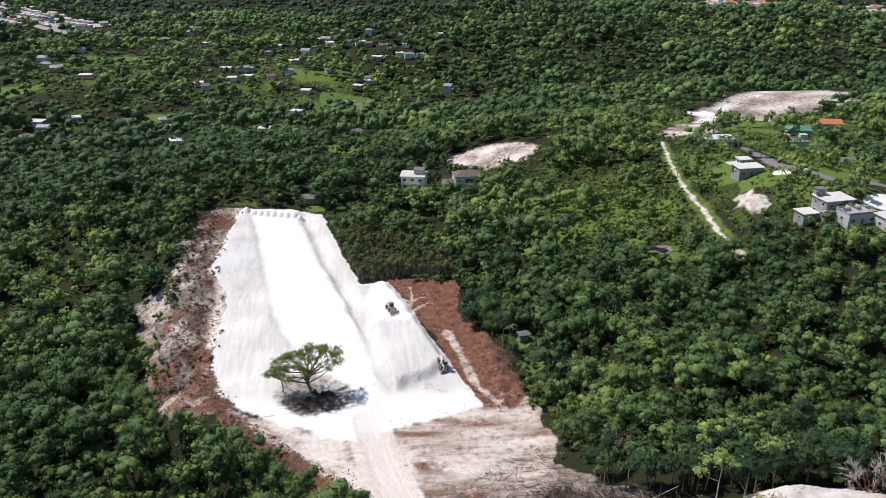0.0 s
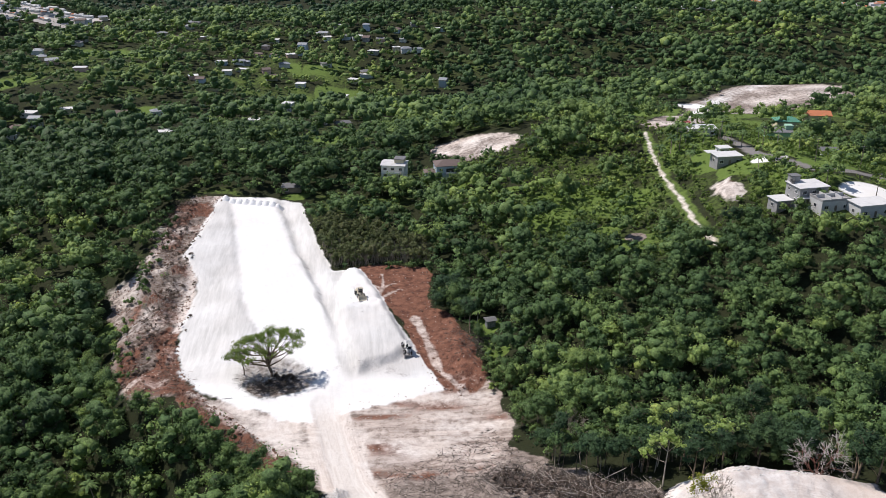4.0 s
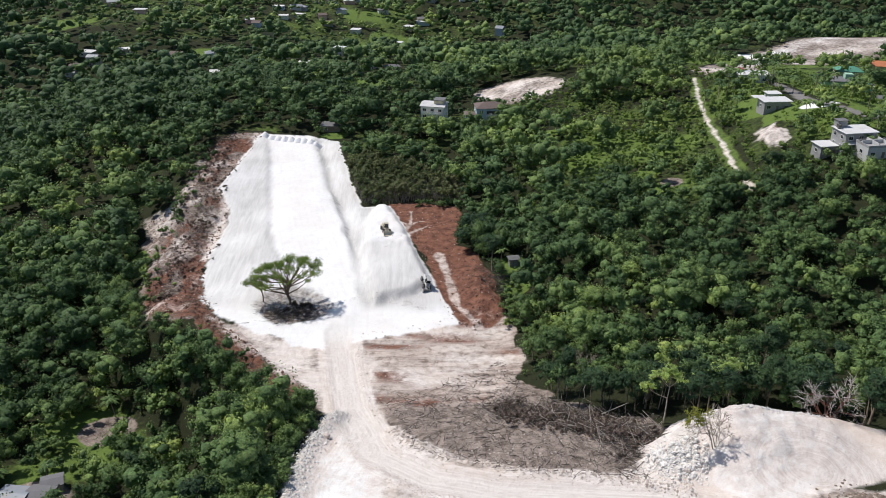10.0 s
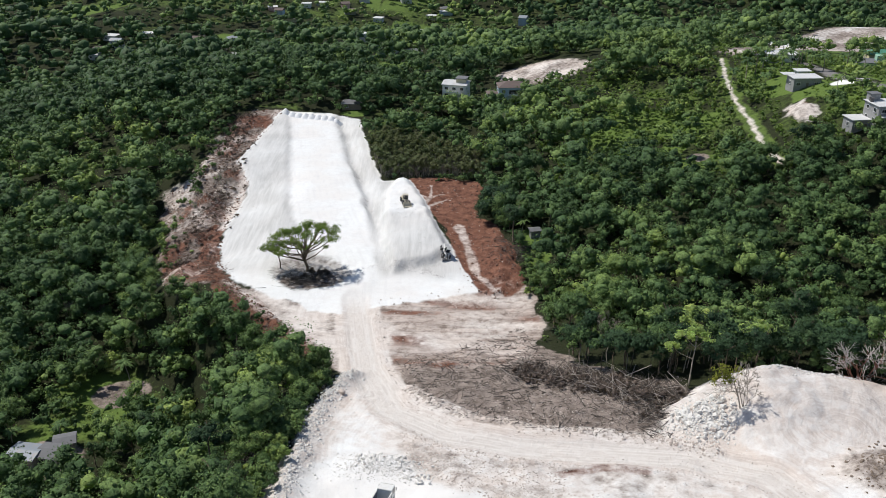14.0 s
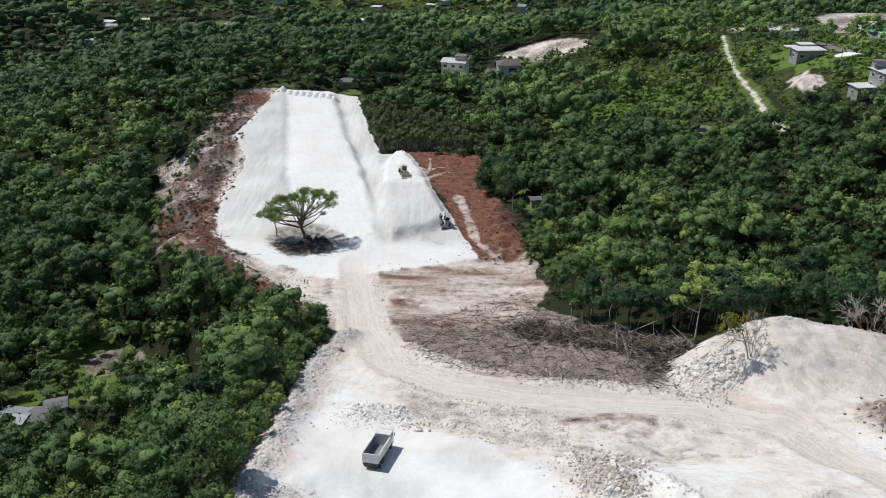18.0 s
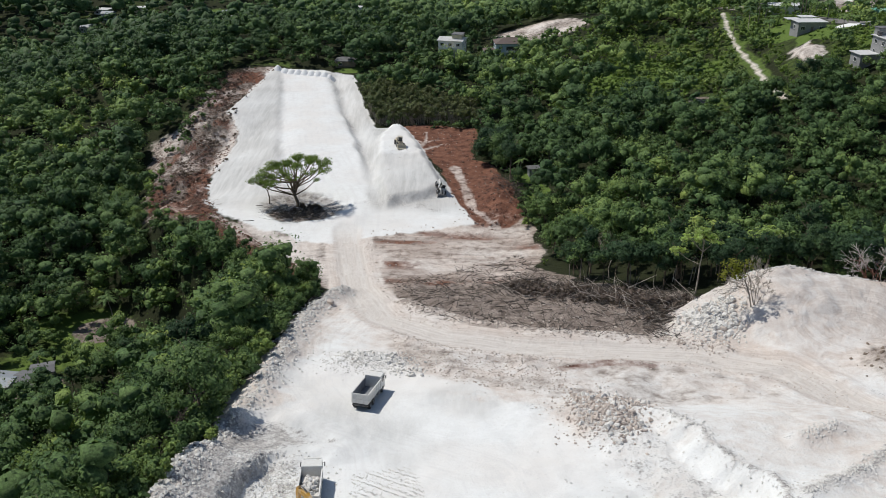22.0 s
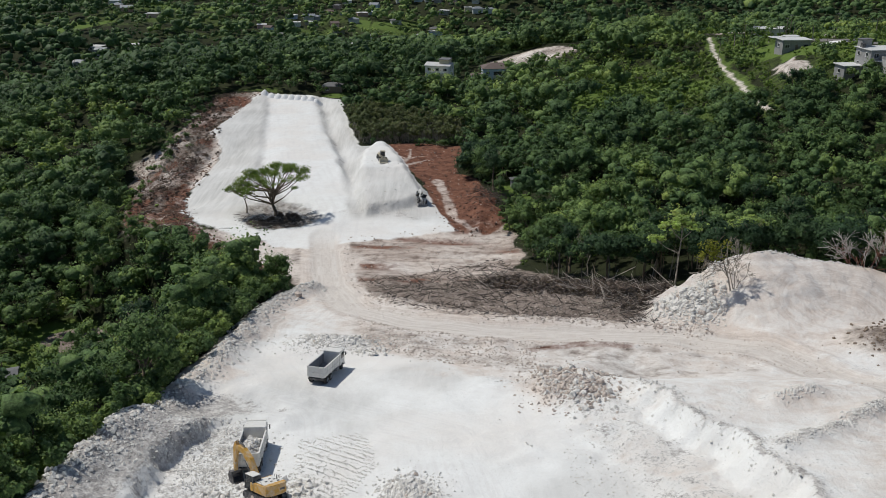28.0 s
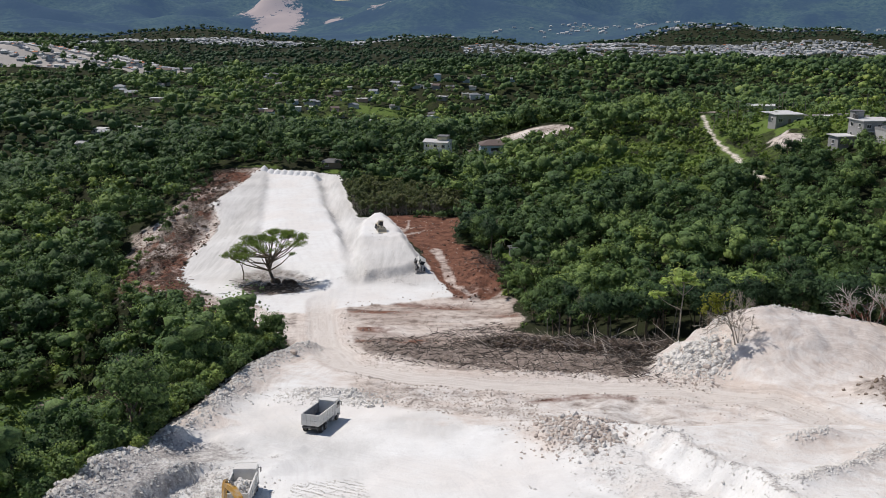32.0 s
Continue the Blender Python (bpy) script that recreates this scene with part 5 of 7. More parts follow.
def special_trees():
    x, y = TREE_AT
    z = on_ground(x, y)
    rng = np.random.default_rng(12)
    dome_of = []
    for k in range(30):
        far, ang = math.sqrt((k + 0.5) / 30), k * 2.4
        px, py = -1.4 + 11.4 * far * math.cos(ang), 7.5 * far * math.sin(ang)
        dome_of.append((px, py, 14.6 + 0.24 * px - 4.3 * far ** 2 + rng.uniform(-0.7, 0.7), rng.uniform(1.7, 2.7)))
    lobed_tree("rain_tree", Matrix.Translation((x, y, z - 0.3)), dome_of + [(6.0, -1.5, 9.0, 1.3), (-9.2, -0.5, 7.6, 1.8)],
               [(0, 0, -1.5), (0.2, 0, 1.6), (-0.5, 0.2, 3.6), (-1.0, 0.1, 5.6), (0.4, 0.2, 7.4)], [2, 3, 4, 3, 4], LEAF_RAIN, BARK, 720, 0.19,
               "large rain tree with a wide flat feathery crown amid white fill", 0.40, 12, 0.30, 5)
    z = on_ground(-55, 221.5)
    lobed_tree("young_tree", Matrix.Translation((-55, 221.5, z - 0.2)), [(-1.5, 0, 6.8, 2.4), (1.4, 0.5, 7.6, 2.6), (0, -1, 5.9, 1.8)], [(0, 0, -1), (0.2, 0, 2), (-0.2, 0, 4)], [2, 2, 1], LEAF_RAIN, BARK, 240, 0.32, "slim young tree beside the big rain tree", 0.2, 13)
    # dark scrub at the foot of the rain tree
    rng = np.random.default_rng(4)
    for k in range(7):
        px, py = x + 2 + rng.normal(0, 3.5), y - 3 + rng.normal(0, 1.8)
        sh = thing("shrub", Matrix.Translation((px, py, on_ground(px, py) - 0.1)), "low dry brown shrub among cut branches under the big tree", "shrub", "shrubs under the tree")
        piece("foliage", crown_mesh(rng, "foliage", 1.2, 1.2, 130, 0.2, LEAF_DRY, 0.8, 4, 0.6, 0.1), sh)
    # trees along the front of the wood
    umb = lobed_tree("umbrella_tree", Matrix.Translation((44.0, 143.3, on_ground(44.0, 143.3) - 0.2)),
               [(0.4, 0, 12.4, 2.6), (-1.9, 0.4, 11.8, 2.2), (2.8, 0.3, 12.0, 2.4), (-4.4, 0.2, 9.4, 1.9), (0.5, 1.4, 13.0, 1.8)], [(0, 0, -0.8), (0.1, 0, 3), (0.15, 0.05, 6.5), (0.3, 0, 9.3)], [3, 3, 3, 2, 3], LEAF_UMBRELLA, BARK_PALE, 620, 0.3,
               "slender pale-barked tree with flat layers of light green leaves", 0.17, 14, 0.22, 4)
    lobed_tree("umbrella_tree", Matrix.Translation((58.5, 149, on_ground(58.5, 149) - 0.2)), [(0, 0, 10.6, 2.6), (-2, 0.4, 9.8, 1.8), (1.9, 0.3, 10.0, 1.9)], [(0, 0, -0.8), (-0.2, 0, 3), (0, 0.05, 7.5)], [2, 2, 2], LEAF_UMBRELLA, BARK_PALE, 560, 0.3,
               "slender forest-edge tree with a shallow light green crown", 0.16, 15, 0.3, 4)
    hz = on_ground(49.0, 127.0)
    lobed_tree("leaning_tree", Matrix.Translation((49.0, 127.0, hz - 0.4)), [(-4.6, 0.4, 8.0, 1.9), (-3.2, 0.2, 6.6, 1.4), (-5.4, 0.2, 6.4, 1.5), (-2.2, 0.2, 8.6, 1.3)], [(0, 0, -0.8), (-0.9, 0.1, 2.6), (-1.9, 0.3, 5.2), (-2.6, 0.5, 7.6)], [2, 1, 2, 3], LEAF_YELLOW, BARK_PALE, 260, 0.22,
               "leaning half-dead tree with yellow leaves, standing in the dumped marl", 0.13, 16, 0.7, 5)
    bare_tree("dead_tree", Matrix.Translation((49.4, 127.2, on_ground(49.4, 127.2) - 0.2)), "dead grey tree with bare forked branches in the dumped marl", [((-0.30, 0.05, 1), 4.6, 0.11), ((-0.05, 0.1, 1), 3.8, 0.10), ((0.35, 0, 1), 2.8, 0.08)], 17, BARK_PALE, BARK_PALE, 4)
    bare_tree("bare_tree", Matrix.Translation((77.5, 140.5, on_ground(77.5, 140.5) - 0.2)) @ Matrix.Scale(1.05, 4), "bare spreading tree with a reddish trunk and grey twigs", [((-0.75, 0.1, 1), 4.2, 0.24), ((-0.2, 0.3, 1), 4.6, 0.26), ((0.35, -0.1, 1), 4.6, 0.25), ((0.9, 0.2, 1), 4.2, 0.22), ((-0.4, -0.4, 1), 4.0, 0.2)], 18, BARK_RED, BARK_GREY, 4)
    for px, py, sd in ((-93, 276, 5), (-90, 296, 6), (-118, 232, 7), (-123, 226, 8), (-114, 226, 9), (33, 176, 10)):
        bare_tree("bare_tree", Matrix.Translation((px, py, on_ground(px, py) - 0.1)), "grey leafless bushy tree among the green", [((-0.5, 0.1, 1), 3.0, 0.13), ((0.1, 0.3, 1), 3.3, 0.14), ((0.6, -0.1, 1), 2.9, 0.12), ((-0.2, -0.5, 1), 2.8, 0.12)], sd, BARK_PALE, BARK_PALE, 4)
    rng = np.random.default_rng(19)
    for k in range(26):
        px, py = 20 + 46 * rng.random(), 0.0
        py = 152.5 + rng.uniform(0, 5) - 0.08 * (px - 20)
        if open_ground(np.array([px]), np.array([py]))[0] > -0.5:
            py += 4.5
        h = rng.uniform(7, 11)
        lobed_tree("edge_tree", Matrix.Translation((px, py, on_ground(px, py) - 0.2)), [(rng.normal(0, 0.8), rng.normal(0, 0.6), h, 1.8), (rng.normal(0, 1.2), rng.normal(0, 0.6), h * 0.86, 1.5)], [(0, 0, -0.6), (rng.normal(0, 0.3), 0, h * 0.3), (rng.normal(0, 0.5), 0, h * 0.62)], [2, 2], LEAF, BARK_PALE if k % 2 else BARK, 150, 0.3,
                   "thin forest-edge tree with a long bare trunk", 0.11, 40 + k, 0.7, 3)
    # big dark mango at the corner of the red earth
    plant(3, 19, 256, 1.0, 0.3, "round dense mango tree, very dark green, beside the red earth", "orchard trees")
    for px, py, k in ((-13, 382, 0), (-4, 381.5, 2), (-17, 387, 1), (2, 384, 2), (12, 381.5, 2), (16, 380, 0), (25, 380.5, 2), (21, 377, 2), (30, 384, 1), (-9, 378, 1)):
        plant(k, px, py, 0.85, px, "round fruit tree in front of the houses", "orchard trees")
    grove = np.array([(6.5, 257.5), (10.5, 261.5), (13.5, 255.5), (16.5, 261), (12.5, 267.5), (7.5, 268)])
    high = np.array([8.5, 9.5, 8.0, 9.0, 9.5, 8.5])
    forest("mango_grove", "round dense very dark mango trees beside the red earth", grove[:, 0], grove[:, 1], high, high * 0.46, 900, 0.24, 12, 53, LEAF_DARK_SHADE, 0.55, 0.5, 0.3)
    plant(2, 13, 253, 1.05, 1.3, "round dense mango tree beside the red earth", "orchard trees")
    plant(2, 12, 262, 1.15, 2.0, "round dense mango tree behind the red earth", "orchard trees")


def palm_meshes(rng, h, fronds=15, reach=3.2):
    t = np.array([(0, 0, -0.6), (0.15, 0, h * 0.35), (0.5, 0.1, h * 0.7), (0.7, 0.15, h)])
    v, f = sticks(t[:-1], t[1:], np.array([0.2, 0.15, 0.13]), np.array([0.15, 0.13, 0.11]))
    trunk = mesh_of("trunk", v, f, BARK_PALE, True)
    pts, faces = [], []
    for k in range(fronds):
        a = k * 2.4 + rng.uniform(-0.2, 0.2)
        lift = rng.uniform(-0.1, 1.1)
        rib = [t[3] + np.array((math.cos(a) * reach * s * (1 - 0.15 * lift), math.sin(a) * reach * s * (1 - 0.15 * lift), reach * (lift * s * 0.8 - (0.55 + 0.3 * lift) * s * s))) for s in np.linspace(0.04, 1, 6)]
        side = np.array((-math.sin(a), math.cos(a), 0))
        for p, q, w1, w2 in zip(rib, rib[1:], (0.1, 0.42, 0.5, 0.4, 0.25), (0.42, 0.5, 0.4, 0.25, 0.04)):
            for sg in (1, -1):
                o = len(pts)
                pts += [p, q, q + side * sg * w2 - (0, 0, w2 * 0.5), p + side * sg * w1 - (0, 0, w1 * 0.5)]
                faces.append((o, o + 1, o + 2, o + 3))
    return trunk, mesh_of("fronds", np.array(pts), np.array(faces), LEAF)


def palms():
    rng = np.random.default_rng(6)
    kinds = [palm_meshes(rng, 6.5), palm_meshes(rng, 8.5, 17, 3.6), palm_meshes(rng, 4.0, 13, 3.0)]
    spots = [(21, 254), (17, 249), (25, 259), (28, 252), (-98, 204), (-95, 199), (-104, 170), (-96, 157), (-110, 152), (-113, 166), (132, 296), (148, 276), (118, 330), (124, 342), (131, 347), (139, 340), (112, 345), (146, 338), (160, 352), (168, 365), (180, 371), (175, 318), (190, 330), (198, 350), (155, 312), (186, 402), (215, 420), (236, 430), (205, 392), (10, 377), (-8, 378), (-66, 395), (119, 352), (122, 358), (126, 352), (129, 360), (133, 355), (136, 362), (127, 366), (139, 356), (144, 358), (150, 372), (154, 380), (146, 384), (163, 342), (170, 350), (178, 345), (141, 262), (-6, 381), (3, 379)]
    for k, (x, y) in enumerate(spots):
        x, y = x + rng.uniform(-1.5, 1.5), y + rng.uniform(-1.5, 1.5)
        tr, fr = kinds[int(rng.integers(0, 3))]
        ob = thing("palm_tree", Matrix.Translation((x, y, on_ground(x, y))) @ Matrix.Rotation(rng.uniform(0, 6.28), 4, "Z"), "coconut palm with a slim pale trunk and drooping fronds", "palm tree", "palms")
        piece("trunk", tr, ob)
        piece("fronds", fr, ob)


def reeds():
    """Tall dry cane and scrub beside the red earth, bare at its foot."""
    rng = np.random.default_rng(9)
    x, y = scatter(rng, -42, 12, 296, 348, 2.5)
    keep = (inside(x, y, CANE) > -1.5) & (open_ground(x, y) < -0.6)
    x, y = x[keep], y[keep]
    h = rng.uniform(4.2, 7.4, len(x)) * (1 + 0.2 * vnoise(x, y, 8, 2))
    forest("cane_thicket", "thicket of tall olive-brown cane and scrub beside the red earth", x, y, h, h * rng.uniform(0.24, 0.36, len(x)), 130, 0.26, 5, 49, REED, 0.5, 0.5, 0.5)
    n = 1500
    x, y = rng.uniform(-40, 10, n), rng.uniform(297, 318, n)
    keep = (inside(x, y, CANE) > -0.5) & (open_ground(x, y) < -0.5)
    x, y = x[keep], y[keep]
    a = np.stack([x, y, ground_height(x, y) - 0.2], 1)
    b = a + np.stack([rng.normal(0, 0.5, len(x)), rng.normal(0, 0.5, len(x)), rng.uniform(2.5, 5.0, len(x))], 1)
    v, f = sticks(a, b, 0.06, 0.03)
    tagged(new("cane_stems", mesh_of("cane_stems", v, f, BARK_PALE)), "thin bare stems at the foot of the cane", "cane", "", "stuff")


special_trees()
palms()
reeds()

# ---- machines ----
def seat(x, y, yaw, half_l=2.0, half_w=1.0, lift=0.0):
    """A pose on the sloping ground; yaw in degrees, 0 faces away along y."""
    c, s = math.cos(radians(yaw)), math.sin(radians(yaw))
    fwd, right = (-s, c), (c, s)
    def at(a, b):
        return Vector((x + fwd[0] * a + right[0] * b, y + fwd[1] * a + right[1] * b, on_ground(x + fwd[0] * a + right[0] * b, y + fwd[1] * a + right[1] * b)))
    f, b, r, l = at(half_l, 0), at(-half_l, 0), at(0, half_w), at(0, -half_w)
    Y = (f - b).normalized()
    X = (r - l).normalized()
    Z = X.cross(Y).normalized()
    X = Y.cross(Z)
    m = Matrix((X, Y, Z)).transposed().to_4x4()
    o = (f + b + r + l) / 4
    return Matrix.Translation(o + Z * lift) @ m


def wheel(parent, x, y, r=0.52, w=0.32, name="wheel"):
    bm = bmesh.new()
    outer = rod((x - w / 2, y, r), (x + w / 2, y, r), r, r, 20, bm)
    bmesh.ops.bevel(outer, geom=[e for e in outer.edges if abs(e.verts[0].co.x - e.verts[1].co.x) < 1e-4], offset=0.06, segments=2, affect="EDGES")
    t = part(name, outer, RUBBER, parent)
    side = 1 if x > 0 else -1
    hub = rod((x, y, r), (x + side * (w / 2 + 0.02), y, r), r * 0.55, r * 0.5, 14)
    rod((x, y, r), (x + side * (w / 2 + 0.08), y, r), r * 0.18, r * 0.16, 10, hub)
    part("rim", hub, GREY_PAINT, t)


ROCKS = []


def rock_meshes():
    rng = random.Random(3)
    for mat in (STONE, STONE, STONE, STONE_BROWN):
        bm = bmesh.new()
        bmesh.ops.create_icosphere(bm, subdivisions=1, radius=0.5)
        off = Vector((rng.uniform(0, 50), 0, 0))
        for v in bm.verts:
            v.co *= 1 + 0.55 * noise.noise(v.co * 1.7 + off)
            v.co.z *= 0.75
            v.co.x *= 1.15
        for _ in range(3):
            n = Vector((rng.uniform(-1, 1), rng.uniform(-1, 1), rng.uniform(-0.4, 1))).normalized()
            for v in bm.verts:
                over = v.co.dot(n) - 0.33
                if over > 0:
                    v.co -= n * over
        me = bpy.data.meshes.new("stone")
        bm.to_mesh(me)
        bm.free()
        me.materials.append(mat)
        ROCKS.append(me)


rock_meshes()


def dump_truck(m, words, loaded):
    ob = thing("dump_truck", m, words, "dump truck", "dump trucks")
    ch = box((0.9, 7.4, 0.28), (0, -0.2, 0.86), 0.03)
    box((2.3, 0.12, 0.2), (0, -3.95, 0.82), 0.02, ch)
    part("chassis", ch, DARK_STEEL, ob)
    # cab
    cab = plate([(2.15, 0.75), (3.98, 0.75), (4.02, 1.55), (3.82, 2.72), (3.5, 2.9), (2.3, 2.9), (2.15, 2.75)], 2.36)
    bmesh.ops.bevel(cab, geom=list(cab.edges), offset=0.06, segments=2, affect="EDGES")
    cb = part("cab", cab, WHITE_PAINT, ob, "white cab")
    ws = plate([(-0.98, 1.62), (0.98, 1.62), (0.9, 2.6), (-0.9, 2.6)], 0.03, "y")
    bmesh.ops.transform(ws, matrix=Matrix.Translation((0, 3.97, 0)) @ Matrix.Translation((0, 0.04, 1.6)) @ Matrix.Rotation(radians(9.5), 4, "X") @ Matrix.Translation((0, 0, -1.6)), verts=ws.verts)
    part("windscreen", ws, GLASS, cb)
    for s in (-1, 1):
        part("side_window", plate([(2.55, 1.75), (3.75, 1.75), (3.62, 2.55), (2.55, 2.55)], 0.03, "x", None, s * 1.195), GLASS, cb)
        mr = box((0.12, 0.2, 0.5), (s * 1.42, 3.7, 2.2), 0.03)
        rod((s * 1.18, 3.7, 2.4), (s * 1.42, 3.7, 2.4), 0.025, None, 6, mr)
        part("mirror", mr, DARK_STEEL, cb)
        part("headlight", box((0.34, 0.06, 0.2), (s * 0.85, 4.02, 1.0), 0.02), GLASS, cb)
    part("bumper", box((2.4, 0.25, 0.42), (0, 4.02, 0.68), 0.05), WHITE_PAINT, cb)
    vis = box((2.1, 0.4, 0.08), (0, 3.8, 2.94), 0.03)
    part("sun_visor", vis, WHITE_PAINT, cb)
    # tipping body
    bed = new("tipper_body")
    bed.parent = ob
    y0, y1, zb, zt, hw = -4.0, 1.85, 1.12, 2.55, 1.2
    part("bed_floor", box((2 * hw, y1 - y0, 0.1), (0, (y0 + y1) / 2, zb), 0.01), BED_STEEL, bed, "worn steel bed floor")
    for s in (-1, 1):
        w = box((0.08, y1 - y0, zt - zb), (s * hw, (y0 + y1) / 2, (zb + zt) / 2), 0.01)
        for k in range(7):
            part("side_rib", box((0.1, 0.12, zt - zb - 0.1), (s * (hw + 0.06), y0 + 0.2 + k * (y1 - y0 - 0.4) / 6, (zb + zt) / 2 - 0.03), 0.01), WHITE_PAINT, bed)
        part("side_rail", box((0.16, y1 - y0, 0.14), (s * (hw + 0.03), (y0 + y1) / 2, zt), 0.02), WHITE_PAINT, bed)
        part("side_rail", box((0.14, y1 - y0, 0.1), (s * (hw + 0.04), (y0 + y1) / 2, zb + 0.55), 0.02), WHITE_PAINT, bed)
        part("side_wall", w, WHITE_PAINT, bed)
        part("inner_lining", box((0.02, y1 - y0 - 0.1, zt - zb - 0.12), (s * (hw - 0.055), (y0 + y1) / 2, (zb + zt) / 2), 0), BED_STEEL, bed)
    tg = box((2 * hw + 0.06, 0.08, zt - zb), (0, y0 - 0.02, (zb + zt) / 2), 0.01)
    for k in range(5):
        part("tailgate_rib", box((0.1, 0.1, zt - zb - 0.1), (-hw + 0.15 + k * (2 * hw - 0.3) / 4, y0 - 0.08, (zb + zt) / 2), 0.01), WHITE_PAINT, bed)
    part("tailgate_rail", box((2 * hw + 0.1, 0.14, 0.12), (0, y0 - 0.05, zt), 0.02), WHITE_PAINT, bed)
    part("tailgate_rail", box((2 * hw + 0.1, 0.14, 0.1), (0, y0 - 0.05, zb + 0.6), 0.02), WHITE_PAINT, bed)
    part("tailgate", tg, WHITE_PAINT, bed)
    hb = box((2 * hw, 0.1, zt - zb + 0.35), (0, y1, (zb + zt) / 2 + 0.17), 0.01)
    box((2 * hw, 0.55, 0.08), (0, y1 + 0.25, zt + 0.36), 0.02, hb)
    part("headboard", hb, WHITE_PAINT, bed)
    part("hydraulic_ram", rod((0, 1.98, 0.9), (0, 1.98, 2.5), 0.12, 0.1, 10), DARK_STEEL, ob)
    part("fuel_tank", box((0.5, 1.1, 0.55), (1.0, 1.2, 0.75), 0.1), GREY_PAINT, ob)
    part("air_tank", box((0.45, 0.9, 0.5), (-1.0, 1.2, 0.75), 0.1), GREY_PAINT, ob)
    for y in (3.0, -1.6, -2.9):
        for s in (-1, 1):
            wheel(ob, s * 1.02, y, 0.53, 0.34 if y > 0 else 0.5)
    for y in (-1.6, -2.9):
        part("mudguard", box((2.4, 1.0, 0.05), (0, y, 1.08), 0.02), DARK_STEEL, ob)
    return ob


def load_of_stones(m):
    """The heap of broken stone in the loaded lorry."""
    rng = random.Random(9)
    pile = thing("stone_load", m, "load of broken white limestone heaped in the lorry bed", "stones")
    for k in range(130):
        x, y = rng.uniform(-1.0, 1.0), rng.uniform(-3.8, 1.6)
        top = 1.25 + 1.35 * max(0, 1 - (x / 1.35) ** 2) * max(0.25, 1 - ((y + 1.1) / 3.4) ** 2)
        s = rng.uniform(0.3, 0.75)
        piece("stone", ROCKS[k % 3], pile, Matrix.Translation((x, y, top * rng.uniform(0.86, 1.0))) @ Euler([rng.uniform(0, 6.3) for _ in range(3)]).to_matrix().to_4x4() @ Matrix.Scale(s, 4))
    base = box((2.25, 5.5, 0.7), (0, -1.08, 1.53), 0.15, None, None, (0.9, 0.9))
    part("fines", base, STONE, pile)


def excavator(m):
    ob = thing("excavator", m, "yellow tracked excavator with its boom out over white rubble", "excavator")
    for s in (-1, 1):
        pts = [(-2.0, 0.12), (-1.75, 0.0), (1.75, 0.0), (2.0, 0.12), (2.15, 0.45), (2.0, 0.8), (1.75, 0.92), (-1.75, 0.92), (-2.0, 0.8), (-2.15, 0.45)]
        tr = part("track", plate(pts, 0.6, "x", None, s * 1.2), DARK_STEEL, ob)
        for k in range(13):
            part("track_shoe", box((0.64, 0.2, 0.05), (s * 1.2, -1.75 + k * 0.29, 0.945), 0.01), DARK_STEEL, tr)
        for k in range(5):
            part("roller", rod((s * 1.2 - 0.33, -1.4 + 0.7 * k, 0.3), (s * 1.2 + 0.33, -1.4 + 0.7 * k, 0.3), 0.2, None, 12), DARK_STEEL, tr)
    car = box((1.6, 2.2, 0.5), (0, 0, 0.65), 0.06)
    rod((0, 0, 0.85), (0, 0, 1.1), 0.75, 0.75, 20, car)
    part("undercarriage", car, DARK_STEEL, ob)
    upper = new("upper_structure")
    upper.parent = ob
    body = box((2.8, 2.6, 1.05), (0, -0.55, 1.68), 0.08)
    box((0.95, 1.4, 0.6), (0.92, 1.1, 1.45), 0.06, body)
    part("engine_housing", body, YELLOW_PAINT, upper)
    cw = plate([(-1.4, -1.75), (1.4, -1.75), (1.32, -2.35), (0.8, -2.65), (-0.8, -2.65), (-1.32, -2.35)], 1.2, "z", None, 1.72)
    bmesh.ops.bevel(cw, geom=list(cw.edges), offset=0.08, segments=2, affect="EDGES")
    part("counterweight", cw, YELLOW_PAINT, upper)
    part("model_mark", box((0.6, 0.02, 0.22), (0.55, -2.66, 1.75)), DARK_STEEL, upper)
    top = box((2.5, 2.3, 0.06), (0.1, -0.75, 2.24), 0.02)
    part("engine_hood", top, WHITE_PAINT, upper, "pale dusty engine cover")
    for px, py in ((0.4, -0.4), (0.75, -0.8), (0.1, -1.2), (0.8, -1.5), (-0.4, -0.9)):
        part("vent", box((0.28, 0.2, 0.05), (px, py, 2.295), 0.01), DARK_STEEL, upper)
    part("exhaust", rod((0.9, -1.1, 2.25), (0.9, -1.1, 2.75), 0.06, None, 10), DARK_STEEL, upper)
    for k in range(2):
        rl = rod((1.3 - 2.6 * k, -0.1, 2.2), (1.3 - 2.6 * k, -0.1, 2.55), 0.02, None, 6)
        rod((1.3 - 2.6 * k, -0.1, 2.55), (1.3 - 2.6 * k, -1.5, 2.55), 0.02, None, 6, rl)
        rod((1.3 - 2.6 * k, -1.5, 2.55), (1.3 - 2.6 * k, -1.5, 2.2), 0.02, None, 6, rl)
        part("handrail", rl, DARK_STEEL, upper)
    cab = plate([(0.1, 1.15), (1.75, 1.15), (1.9, 1.7), (1.55, 2.85), (0.1, 2.85)], 0.98, "x", None, -0.9)
    bmesh.ops.bevel(cab, geom=list(cab.edges), offset=0.05, segments=2, affect="EDGES")
    cb = part("cab", cab, GLASS, upper, "dark glazed cab")
    part("cab_roof", box((1.06, 1.62, 0.09), (-0.9, 0.85, 2.9), 0.03), WHITE_PAINT, cb, "white cab roof")
    for px in (-1.39, -0.41):
        for py in (0.12, 1.62):
            part("pillar", rod((px, py + (0.2 if py > 1 else 0), 1.2), (px, py, 2.85), 0.05, None, 6), DARK_STEEL, cb)
